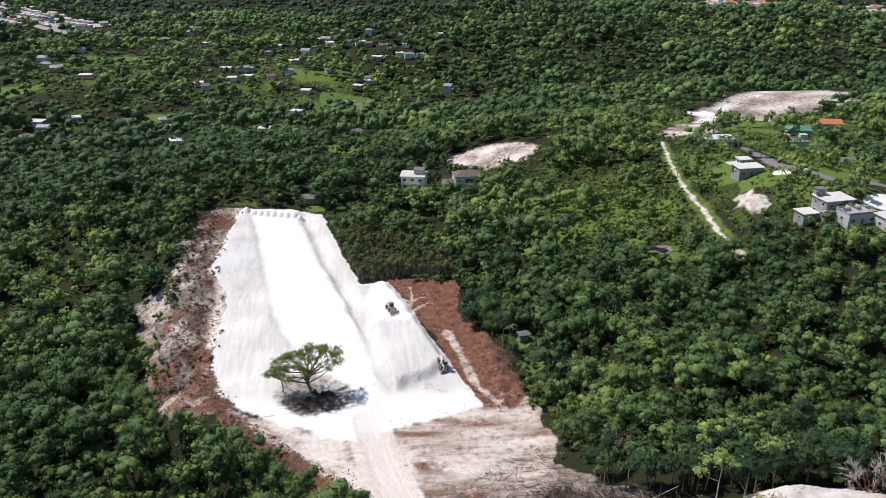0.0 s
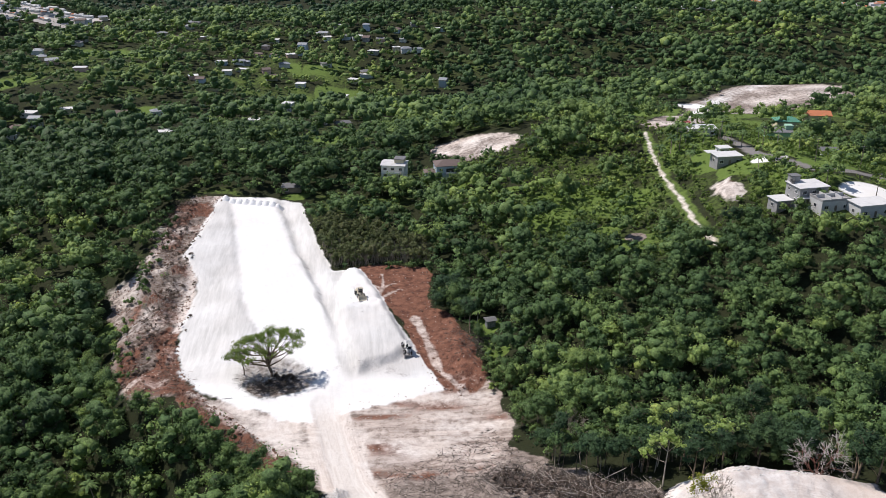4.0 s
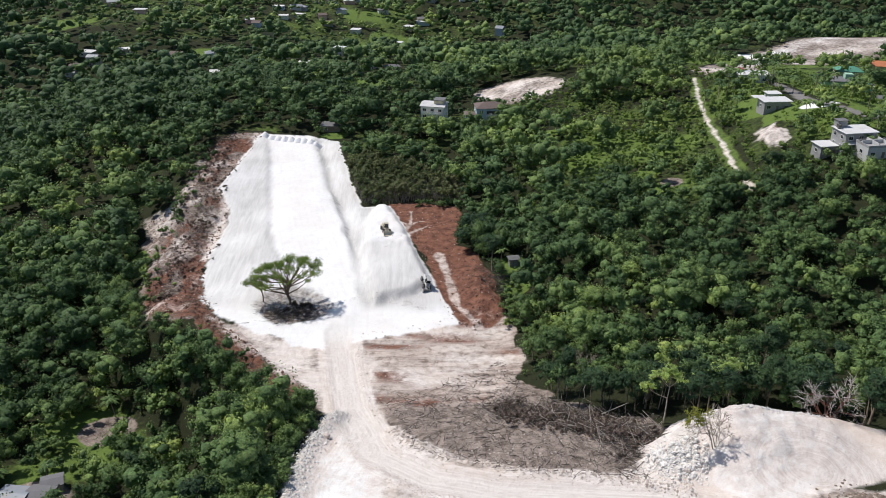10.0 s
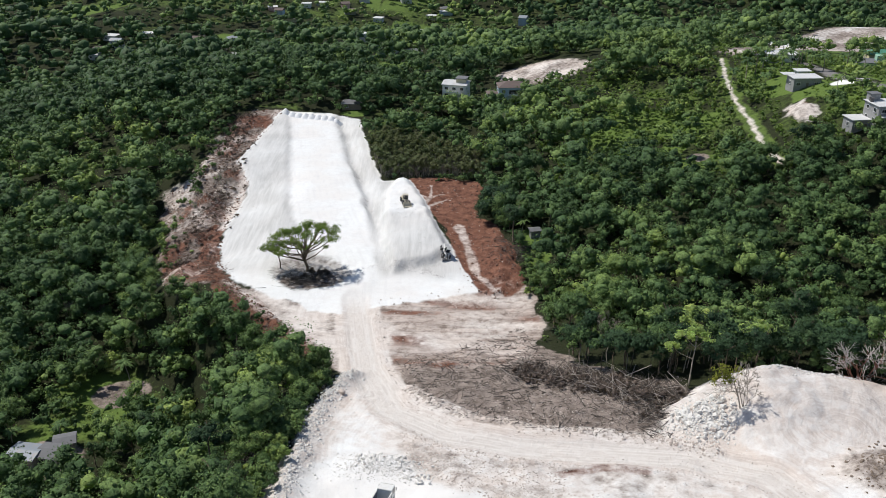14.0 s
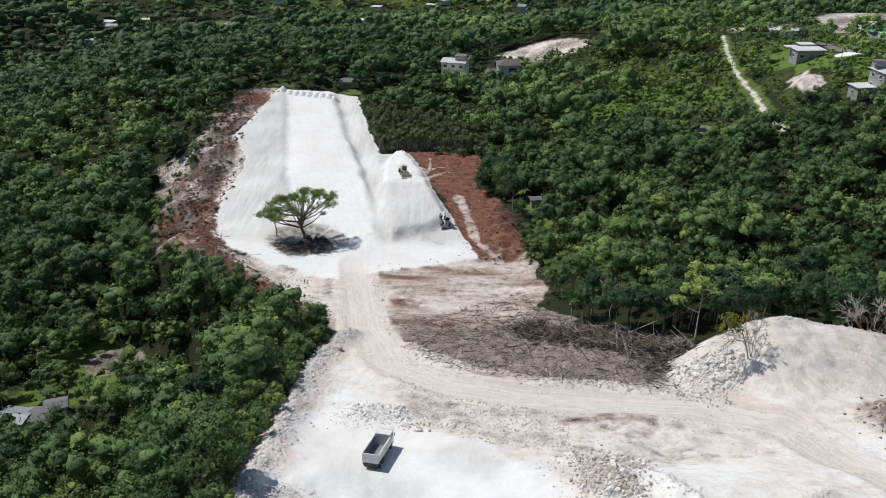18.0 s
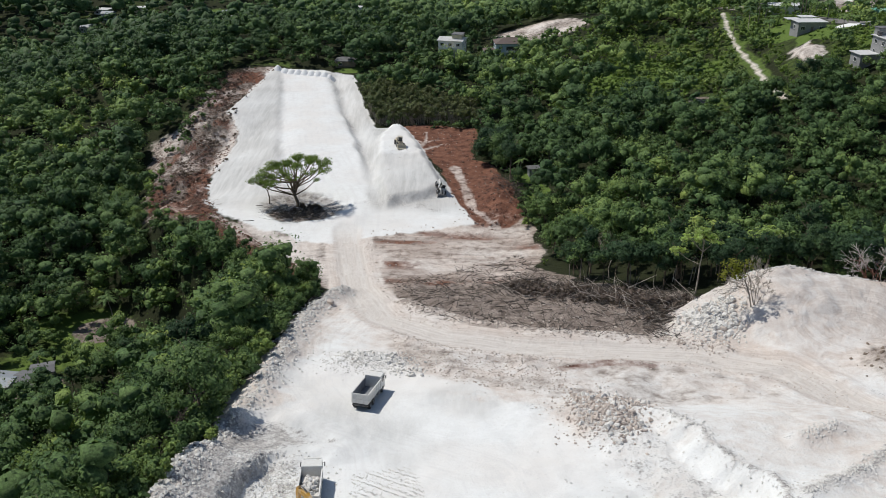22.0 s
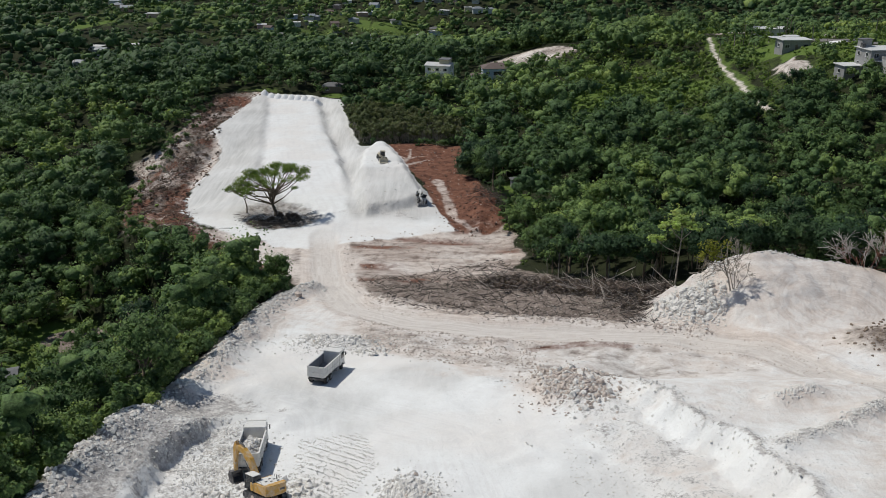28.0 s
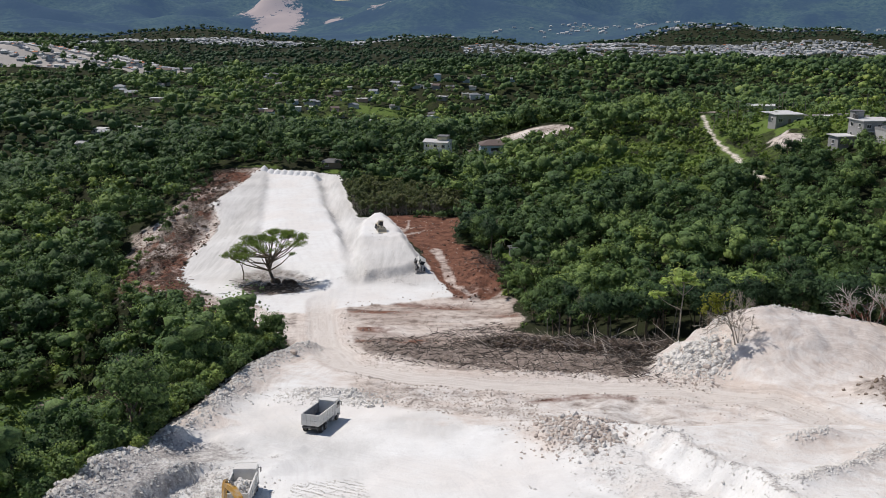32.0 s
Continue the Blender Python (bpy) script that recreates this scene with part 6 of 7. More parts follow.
    # boom, stick and bucket
    boom = plate([(0.9, 1.5), (1.3, 1.35), (2.9, 3.35), (4.0, 4.25), (5.6, 4.75), (5.75, 5.0), (5.5, 5.1), (3.8, 4.95), (2.5, 4.1), (1.0, 1.9)], 0.5, "x", None, 0.05)
    part("boom", boom, YELLOW_PAINT, upper, "yellow boom")
    for s in (-1, 1):
        ram = rod((0.05 + s * 0.42, 1.35, 1.45), (0.05 + s * 0.42, 2.6, 3.0), 0.11, None, 10)
        rod((0.05 + s * 0.42, 2.6, 3.0), (0.05 + s * 0.42, 3.2, 3.75), 0.06, None, 8, ram)
        part("boom_ram", ram, DARK_STEEL, upper)
    stick = plate([(5.3, 5.55), (5.75, 5.3), (6.0, 4.7), (6.1, 1.75), (5.85, 1.7), (5.4, 4.7)], 0.4, "x", None, 0.05)
    part("stick", stick, YELLOW_PAINT, upper, "yellow dipper stick")
    ram = rod((0.05, 3.9, 5.15), (0.05, 4.7, 5.45), 0.1, None, 10)
    rod((0.05, 4.7, 5.45), (0.05, 5.35, 5.5), 0.055, None, 8, ram)
    part("stick_ram", ram, DARK_STEEL, upper)
    ram = rod((0.05, 6.0, 4.5), (0.05, 6.2, 3.2), 0.085, None, 10)
    rod((0.05, 6.2, 3.2), (0.05, 6.35, 2.2), 0.05, None, 8, ram)
    part("bucket_ram", ram, DARK_STEEL, upper)
    bk = plate([(5.75, 1.85), (6.3, 1.9), (6.5, 1.4), (6.35, 0.8), (5.9, 0.5), (5.35, 0.55), (5.25, 0.65), (5.8, 0.75), (6.15, 1.0), (6.2, 1.4), (5.8, 1.6)], 1.3, "x", None, 0.05)
    b = part("bucket", bk, DARK_STEEL, upper, "dark steel bucket")
    for s in (-1, 1):
        part("bucket_cheek", plate([(5.75, 1.85), (6.3, 1.9), (6.5, 1.4), (6.35, 0.8), (5.9, 0.5), (5.3, 0.55)], 0.05, "x", None, 0.05 + s * 0.67), DARK_STEEL, b)
    for k in range(5):
        part("tooth", box((0.1, 0.3, 0.08), (-0.5 + k * 0.275, 5.2, 0.58), 0.02), DARK_STEEL, b)
    return ob


def wheel_loader(m, words, paint, blade):
    ob = thing("wheel_loader", m, words, "wheel loader", "loaders on the fill")
    part("rear_frame", box((1.7, 2.6, 0.9), (0, -1.3, 1.25), 0.1), paint, ob)
    part("engine_hood", box((1.6, 1.9, 0.55), (0, -1.55, 1.9), 0.12), paint, ob)
    part("front_frame", box((1.3, 1.4, 0.8), (0, 1.0, 1.1), 0.08), paint, ob)
    cb = part("cab", box((1.5, 1.35, 1.4), (0, -0.1, 2.35), 0.06, None, None, (0.86, 0.86)), GLASS, ob, "dark glazed cab")
    part("cab_roof", box((1.55, 1.5, 0.14), (0, -0.1, 3.1), 0.04), paint, cb)
    for s in (-1, 1):
        for y in (-0.72, 0.52):
            part("pillar", rod((s * 0.72, y, 1.7), (s * 0.62, y * 0.9, 3.05), 0.05, None, 6), paint, cb)
        part("lift_arm", plate([(0.9, 1.7), (1.3, 1.9), (2.9, 0.75), (2.85, 0.45), (2.4, 0.7)], 0.2, "x", None, s * 0.6), paint, ob)
        for y in (-1.6, 1.35):
            wheel(ob, s * 1.05, y, 0.75, 0.55)
        part("mudguard", box((0.6, 1.3, 0.08), (s * 1.05, -1.6, 1.6), 0.03), paint, ob)
    ram = rod((0, 1.2, 1.7), (0, 2.6, 1.2), 0.1, None, 8)
    part("tilt_ram", ram, DARK_STEEL, ob)
    sh = plate([(2.7, 1.35), (2.85, 1.4), (2.95, 0.75), (3.2, 0.28), (4.1, 0.12), (4.1, 0.05), (3.1, 0.06), (2.7, 0.5)], 2.8)
    b = part("bucket", sh, blade, ob, "broad steel bucket")
    for s in (-1, 1):
        part("bucket_cheek", plate([(2.7, 1.35), (2.85, 1.4), (4.1, 0.12), (4.1, 0.05), (3.1, 0.06), (2.7, 0.5)], 0.05, "x", None, s * 1.4), blade, b)
    part("exhaust", rod((0.4, -1.4, 2.1), (0.4, -1.4, 2.7), 0.05, None, 8), DARK_STEEL, ob)
    for s in (-1, 1):
        part("headlight", box((0.2, 0.1, 0.16), (s * 0.55, 1.75, 1.6), 0.03), GLASS, ob)
    return ob


dump_truck(seat(-15.9, 99.3, -13.5), "white dump truck with an empty grey bed on pale ground", False)
lorry = seat(-20.2, 72.8, 4.5)
dump_truck(lorry, "white dump truck half loaded with broken limestone", True)
load_of_stones(lorry)
excavator(seat(-17.1, 64.4, 47, 1.5, 1.2, -0.3) @ Matrix.Scale(0.88, 4))
wheel_loader(seat(-20.3, 266.5, 196), "dusty yellow wheel loader with its bucket lowered on the white fill", TAN_PAINT, TAN_PAINT)
wheel_loader(seat(-6.6, 229.5, 188), "white wheel loader with a broad grey bucket on the white fill", WHITE_PAINT, GREY_PAINT)


# ---- stones and cut branches ----
def rubble_pile(name, words, spots, n, sizes, seed, brown=0.2):
    rng = random.Random(seed)
    x0, y0 = spots[0][:2]
    pile = thing(name, Matrix.Translation((x0, y0, on_ground(x0, y0))), words, "rubble")
    z0 = on_ground(x0, y0)
    for k in range(n):
        cx, cy, rx, ry = spots[k % len(spots)]
        x, y = cx + rng.gauss(0, rx * 0.5), cy + rng.gauss(0, ry * 0.5)
        s = sizes[0] + (sizes[1] - sizes[0]) * rng.random() ** 2
        me = ROCKS[3] if rng.random() < brown else ROCKS[rng.randrange(3)]
        piece("stone", me, pile, Matrix.Translation((x - x0, y - y0, on_ground(x, y) - z0 + 0.12 * s)) @ Euler([rng.uniform(0, 6.3) for _ in range(3)]).to_matrix().to_4x4() @ Matrix.Scale(s, 4))


def strewn(name, words, x, y, size, material, seed):
    """Many small stones in one mesh."""
    rng = np.random.default_rng(seed)
    base = np.array([(0, 0, 0.42), (0.5, 0, 0.1), (0.1, 0.45, 0.12), (-0.48, 0.1, 0.08), (-0.05, -0.5, 0.1), (0.3, 0.3, -0.3), (-0.3, -0.25, -0.3)])
    tri = np.array([(0, 1, 2), (0, 2, 3), (0, 3, 4), (0, 4, 1), (1, 5, 2), (2, 5, 3), (3, 6, 4), (4, 6, 1), (3, 5, 6), (1, 6, 5)])
    n = len(x)
    v = base[None] * (1 + rng.normal(0, 0.22, (n, 7, 3))) * (size[:, None, None])
    a = rng.uniform(0, 6.28, n)
    c, s = np.cos(a)[:, None], np.sin(a)[:, None]
    v = np.stack([v[:, :, 0] * c - v[:, :, 1] * s, v[:, :, 0] * s + v[:, :, 1] * c, v[:, :, 2]], 2)
    v += np.stack([x, y, ground_height(x, y) + 0.05 * size], 1)[:, None]
    me = mesh_of(name, v.reshape(-1, 3), (np.arange(n)[:, None, None] * 7 + tri).reshape(-1, 3), material)
    tagged(new(name, me), words, "stones", "", "stuff")


def near_line(rng, line, n, width):
    p = np.array(line, float)
    seg = np.linalg.norm(np.diff(p, axis=0), axis=1)
    k = rng.choice(len(seg), n, p=seg / seg.sum())
    t = rng.random((n, 1))
    q = p[k] * (1 - t) + p[k + 1] * t + rng.normal(0, width, (n, 2))
    return q[:, 0], q[:, 1]


def in_poly(rng, poly, n, margin=0.0):
    p = np.array(poly)
    x, y = rng.uniform(p[:, 0].min(), p[:, 0].max(), 3 * n), rng.uniform(p[:, 1].min(), p[:, 1].max(), 3 * n)
    k = inside(x, y, poly) > margin
    return x[k][:n], y[k][:n]


def stones():
    rng = np.random.default_rng(14)
    rubble_pile("rubble_pile", "pile of brown and white stones below the cut bench", [(17, 92, 4.2, 6.0), (16.0, 97, 4.4, 4.2), (18.5, 87, 3.4, 4), (19.5, 98, 4, 3.6)], 299, (0.4, 1.15), 1, 0.55)
    rubble_pile("rubble_pile", "low spread of white limestone blocks on the quarry floor", [(-19.5, 113.5, 3, 2.5), (-12.5, 113.5, 3, 2.5), (-11, 109, 2.5, 2)], 150, (0.2, 0.9), 2, 0.1)
    rubble_pile("rubble_pile", "tipped white limestone blocks on the face of the marl heap", [(40, 128.5, 2.4, 3.0), (42.5, 127.5, 2.8, 3.6), (45, 127.5, 2.8, 4.4), (39, 127.5, 2.6, 2.4), (43.5, 123.5, 3.4, 2.4)], 299, (0.35, 1.25), 3, 0.05)
    rubble_pile("rubble_pile", "freshly dug limestone blocks round the excavator", [(-14.0, 66.0, 2.6, 2.6), (-20.5, 61.5, 3.0, 2.0), (-13.2, 63, 2.4, 2.2), (-22, 64.5, 1.8, 1.8), (-16.5, 61, 2.5, 1.6)], 290, (0.2, 0.85), 4, 0.05)
    rubble_pile("rubble_pile", "low pile of pale broken blocks on the quarry floor", [(-3.6, 66, 2.4, 2.6), (-2.6, 62, 2.6, 2.8), (-1.6, 58.5, 2.4, 2.4)], 260, (0.2, 0.7), 5, 0.1)
    bx, by = -27.2, 142.5
    b = thing("boulder", Matrix.Translation((bx, by, on_ground(bx, by) + 0.35)), "single grey-brown boulder at the edge of the haul road", "boulder")
    piece("stone", ROCKS[3], b, Matrix.Scale(1.9, 4))
    x, y = near_line(rng, BERM, 4800, 1.4)
    strewn("berm_stones", "loose limestone blocks along the rim of the quarry", x, y, 0.12 + 0.6 * rng.random(len(x)) ** 3, STONE, 51)
    x, y = in_poly(rng, [(-15, 126), (2, 117), (16, 114), (12, 100), (-2, 104), (-12, 114)], 2000)
    strewn("tan_clods", "tan and grey clods on the slope below the haul road", x, y, 0.07 + 0.36 * rng.random(len(x)) ** 3, STONE_BROWN, 59)
    x, y = near_line(rng, WINDROW, 1900, 1.0)
    strewn("windrow_stones", "pale stones pushed up in a low ridge beside the haul road", x, y, 0.08 + 0.55 * rng.random(len(x)) ** 3, STONE_BROWN, 93)
    x, y = in_poly(rng, TAN, 500)
    x2, y2 = near_line(rng, HAUL[3:10], 1300, 0.7)
    side = np.where(rng.random(len(x2)) < 0.5, 5.2, -5.2)
    strewn("road_stones", "small stones and clods beside the haul road", np.concatenate([x, x2]), np.concatenate([y, y2 + side]), 0.08 + 0.3 * rng.random(len(x) + len(x2)) ** 3, STONE_BROWN, 52)
    x, y = near_line(rng, [(33.5, 67), (40, 71), (46, 75.5), (51, 80)], 900, 0.7)
    x2, y2 = near_line(rng, [(38.5, 80), (41, 81.5), (44, 83.5)], 350, 0.7)
    x3, y3 = near_line(rng, [(24, 90), (27, 84), (28, 78), (31, 70), (33, 61)], 500, 1.3)
    x4, y4 = near_line(rng, [(-33, 66), (-31, 74), (-26, 80)], 800, 2.4)
    x5, y5 = near_line(rng, [(-24, 219), (-18, 221), (-11, 223), (-5, 229)], 420, 1.1)
    x6, y6 = in_poly(rng, FLOOR[:9], 90)
    xs, ys = np.concatenate([x, x2, x3, x4, x5, x6]), np.concatenate([y, y2, y3, y4, y5, y6])
    strewn("bench_stones", "broken limestone along windrows and cut faces", xs, ys, 0.08 + 0.36 * rng.random(len(xs)) ** 3, STONE, 53)
    for (cx, cy, sx, sy), mat, nm, words in (((17.3, 93, 2.9, 4.2), STONE_BROWN, "rubble_fines", "small broken stones filling the rubble pile"), ((42.5, 126.5, 3.0, 2.4), STONE, "heap_fines", "small white stones on the face of the marl heap"), ((-16, 113, 4.5, 2.2), STONE, "floor_fines", "small white stones on the quarry floor"), ((-2.8, 62.5, 1.8, 3.0), STONE, "pile_fines", "broken stone filling the low pile"), ((-17.5, 63.5, 3.6, 2.6), STONE, "dug_fines", "broken limestone dug up round the excavator"), ((-23.5, 72, 2.6, 4.5), STONE, "bank_fines", "broken limestone fallen from the bank")):
        n, big = (1900, 0.5) if nm in ("rubble_fines", "heap_fines") else (2400, 0.3)
        x, y = rng.normal(cx, sx, n), rng.normal(cy, sy, n)
        strewn(nm, words, x, y, 0.09 + big * rng.random(n) ** 2.5, mat, 55)
    x, y = in_poly(rng, [(16, 94), (23, 94), (25, 80), (23, 62), (13, 62), (14, 78)], 1300)
    strewn("slope_stones", "small grey-white stones on the loose slope of the bench", x, y, 0.06 + 0.22 * rng.random(len(x)) ** 3, STONE, 56)
    x, y = near_line(rng, [(44, 130), (50, 135), (56, 136), (66, 136), (74, 136)], 1100, 0.9)
    strewn("crest_stones", "small white stones along the crest of the marl heap", x, y, 0.1 + 0.4 * rng.random(len(x)) ** 3, STONE, 57)
    x, y = rng.normal(71, 4.5, 900), rng.normal(108, 4.0, 900)
    strewn("mound_clods", "brown clods and broken stone on the earth mound", x, y, 0.12 + 0.6 * rng.random(900) ** 2, SOIL_BROWN, 87)
    x, y = in_poly(rng, [(-16, 78), (-9, 80), (-6.5, 71), (-9, 64), (-14.5, 64)], 2600)
    u, v = 0.55 * x + 0.835 * y, 0.835 * x - 0.55 * y
    u = np.round(u / 0.72) * 0.72 + rng.normal(0, 0.13, len(u))
    strewn("track_clods", "rows of clods pressed up by crawler tracks", 0.55 * u + 0.835 * v, 0.835 * u - 0.55 * v, 0.09 + 0.12 * rng.random(len(x)) ** 2, STONE, 96)
    x, y = in_poly(rng, PAD, 160)
    strewn("pad_clods", "white clods on the graded fill", x, y, 0.1 + 0.4 * rng.random(len(x)) ** 3, STONE, 58)
    x, y = in_poly(rng, RIM, 2600, -0.6)
    strewn("rim_clods", "clods of red earth pushed up along the rim", x, y, 0.15 + 0.9 * rng.random(len(x)) ** 3, SOIL_RED, 82)
    x, y = in_poly(rng, RED, 1500)
    k = rng.random(len(x)) < 0.15 + 0.85 * sm(0, 10, x)
    strewn("red_clods", "clods of red earth heaped beside the wood", x[k], y[k], 0.15 + 0.9 * rng.random(int(k.sum())) ** 3, SOIL_RED, 91)
    x, y = in_poly(rng, DEBRIS, 2600)
    strewn("debris_clods", "clods of brown earth among the cleared brush", x, y, 0.15 + 0.9 * rng.random(len(x)) ** 3, SOIL_RED, 85)
    x, y = in_poly(rng, BROWN, 900)
    x2, y2 = in_poly(rng, SLASH, 1300)
    x3, y3 = in_poly(rng, DEBRIS, 1800)
    x4, y4 = in_poly(rng, RED, 300)
    xs, ys = np.concatenate([x, x2, x3, x4]), np.concatenate([y, y2, y3, y4])
    strewn("soil_stones", "pale stones strewn over stripped soil", xs, ys, 0.1 + 0.5 * rng.random(len(xs)) ** 3, STONE_BROWN, 54)


def branches(name, words, x, y, seed, length=(0.8, 4.5), lift=0.9, material=None):
    rng = np.random.default_rng(seed)
    n = len(x)
    z = ground_height(x, y)
    L = rng.uniform(length[0], length[1], n) * rng.random(n) ** 0.5
    ang = rng.uniform(0, 6.28, n)
    slope = rng.normal(0, 0.28, n)
    a = np.stack([x, y, z + lift * rng.random(n) ** 1.5], 1)
    b = a + np.stack([np.cos(ang) * L, np.sin(ang) * L, np.abs(slope) * L], 1)
    b[:, 2] = np.maximum(b[:, 2], ground_height(b[:, 0], b[:, 1]) + 0.05)
    r = 0.025 + 0.085 * rng.random(n) ** 3
    v, f = sticks(a, b, r, r * 0.5)
    tagged(new(name, mesh_of(name, v, f, material or TWIG)), words, "brushwood", "", "stuff")


def brush():
    rng = np.random.default_rng(15)
    x, y = near_line(rng, [(10, 158), (18, 154), (27, 149), (35, 143), (38, 134), (36, 127)], 3400, 3.2)
    k = (inside(x, y, SLASH) > -3) & (heap_height(x, y) < 0.3)
    branches("brushwood", "tangle of cut branches and trunks along the front of the wood", x[k], y[k], 61)
    x, y = in_poly(rng, SLASH, 2600, 0.5)
    k = (heap_height(x, y) < 0.2) & (along(x, y, HAUL) > 6.5)
    branches("scattered_branches", "grey cut branches and sticks strewn over the stripped soil", x[k], y[k], 70, (0.6, 3.0), 0.3)
    x, y = near_line(rng, [(12, 155), (22, 150), (33, 143), (36, 130)], 620, 4.2)
    k = heap_height(x, y) < 0.3
    x, y = x[k], y[k]
    branches("bleached_branches", "bleached branches lying on the brushwood", x, y, 62, (1.5, 6.0), 1.3, TWIG_PALE)
    x, y = near_line(rng, [(-98, 372), (-96, 340), (-90, 305), (-89, 280), (-91, 255), (-89, 232)], 210, 4.2)
    h = rng.uniform(0.5, 1.5, len(x))
    forest("dry_brush", "heaps of dry brown brush beside the white fill", x, y, h, h * 0.9, 30, 0.2, 3, 68, LEAF_DRY)
    x, y = near_line(rng, [(12, 156), (22, 151), (32, 145), (37, 136)], 420, 2.6)
    k = heap_height(x, y) < 0.2
    x, y = x[k], y[k]
    h = rng.uniform(0.4, 1.7, len(x))
    forest("dry_slash", "heaps of dry twigs and leaves along the front of the wood", x, y, h, h * 0.9, 30, 0.18, 3, 69, LEAF_DRY)
    x, y = near_line(rng, [(-98, 372), (-96, 340), (-90, 305), (-89, 280), (-91, 255), (-89, 232)], 3000, 4.6)
    k = inside(x, y, STRIP) < -2.5
    x, y = x[k], y[k]
    branches("cleared_brush", "cleared brush and roots pushed up beside the white fill", x, y, 63, (0.8, 4.5), 1.0, TWIG_RED)
    x, y = near_line(rng, [(-91, 300), (-89, 280), (-93, 262)], 160, 4.0)
    branches("bleached_roots", "bleached roots and trunks in the cleared brush", x, y, 64, (2.0, 7.0), 1.6, TWIG_PALE)
    x, y = near_line(rng, [(-81, 232), (-72, 214), (-62, 198), (-52, 184), (-44, 170)], 1100, 1.8)
    branches("rim_roots", "torn roots and brush along the red bank", x, y, 71, (0.6, 3.0), 0.7, TWIG_RED)
    x, y = near_line(rng, [(13, 240), (16, 232), (15, 224)], 420, 3.0)
    branches("root_pile", "pile of pushed-up roots beside the red earth", x, y, 65, (0.8, 4.0), 1.4)
    x, y = near_line(rng, [(-52, 216), (-46, 213.5), (-40, 216)], 750, 2.6)
    branches("lopped_branches", "lopped branches lying under the big tree", x, y, 66, (0.8, 3.5), 0.7)
    x, y = near_line(rng, [(-33, 150), (-38, 128), (-40, 105), (-42, 88), (-44, 70)], 1500, 1.2)
    branches("berm_brush", "dry brush at the edge of the quarry rim", x, y, 67, (1.0, 4.0), 1.4)


def tipped_heaps():
    """The row of lorry loads tipped along the far end of the fill."""
    rng = np.random.default_rng(83)
    marl = plain("tipped_marl", (0.79, 0.80, 0.80), 0.95, 0, 0.1, 1.0, 0.05, (0.66, 0.65, 0.63))
    for k in range(9):
        x, y = -79.5 + 24.5 * k / 8, 374.0 - 6.5 * k / 8
        ring, ang = np.meshgrid(np.array([0.12, 0.4, 0.7, 1.0]), np.arange(14) * 6.2832 / 14)
        q = ring * (1 + rng.normal(0, 0.06, ring.shape))
        px, py = x + 2.3 * q * np.cos(ang), y + 2.7 * q * np.sin(ang)
        v = np.stack([px.ravel(), py.ravel(), (ground_height(px, py) + 1.8 * (1 - ring ** 1.5) * rng.uniform(0.85, 1.1, ring.shape) - 0.1).ravel()], 1)
        i = np.arange(14)[:, None] * 4 + np.arange(3)
        j = (np.arange(14)[:, None] + 1) % 14 * 4 + np.arange(3)
        f = np.stack([i, i + 1, j + 1, j], 2).reshape(-1, 4)
        top = np.array([[0, 4 * a, 4 * (a + 1)] for a in range(1, 13)])
        tagged(new("tipped_load", mesh_of("tipped_load", v, [f, top], marl, True)), "lorry load of white marl tipped at the end of the fill", "marl", "tipped loads")


tipped_heaps()
stones()
brush()

# ---- houses ----
def window(parent, x, y, z, w, h, face):
    """A window on a wall: frame, sill and pane; face 0 is -y, 1 +y, 2 -x, 3 +x."""
    m = Matrix.Translation((x, y, z)) @ Matrix.Rotation((0, math.pi, -math.pi / 2, math.pi / 2)[face], 4, "Z")
    fr = box((w + 0.16, 0.1, 0.1), (0, -0.03, h / 2))
    box((w + 0.3, 0.22, 0.1), (0, -0.08, -h / 2 - 0.04), 0, fr)
    for s in (-1, 1):
        box((0.1, 0.1, h), (s * (w / 2 + 0.04), -0.03, 0), 0, fr)
    box((0.06, 0.08, h), (0, -0.025, 0), 0, fr)
    fr.transform(m)
    f = part("window", fr, WHITEWASH, parent)
    pn = box((w, 0.04, h), (0, 0.0, 0))
    pn.transform(m)
    part("pane", pn, GLASS, f)


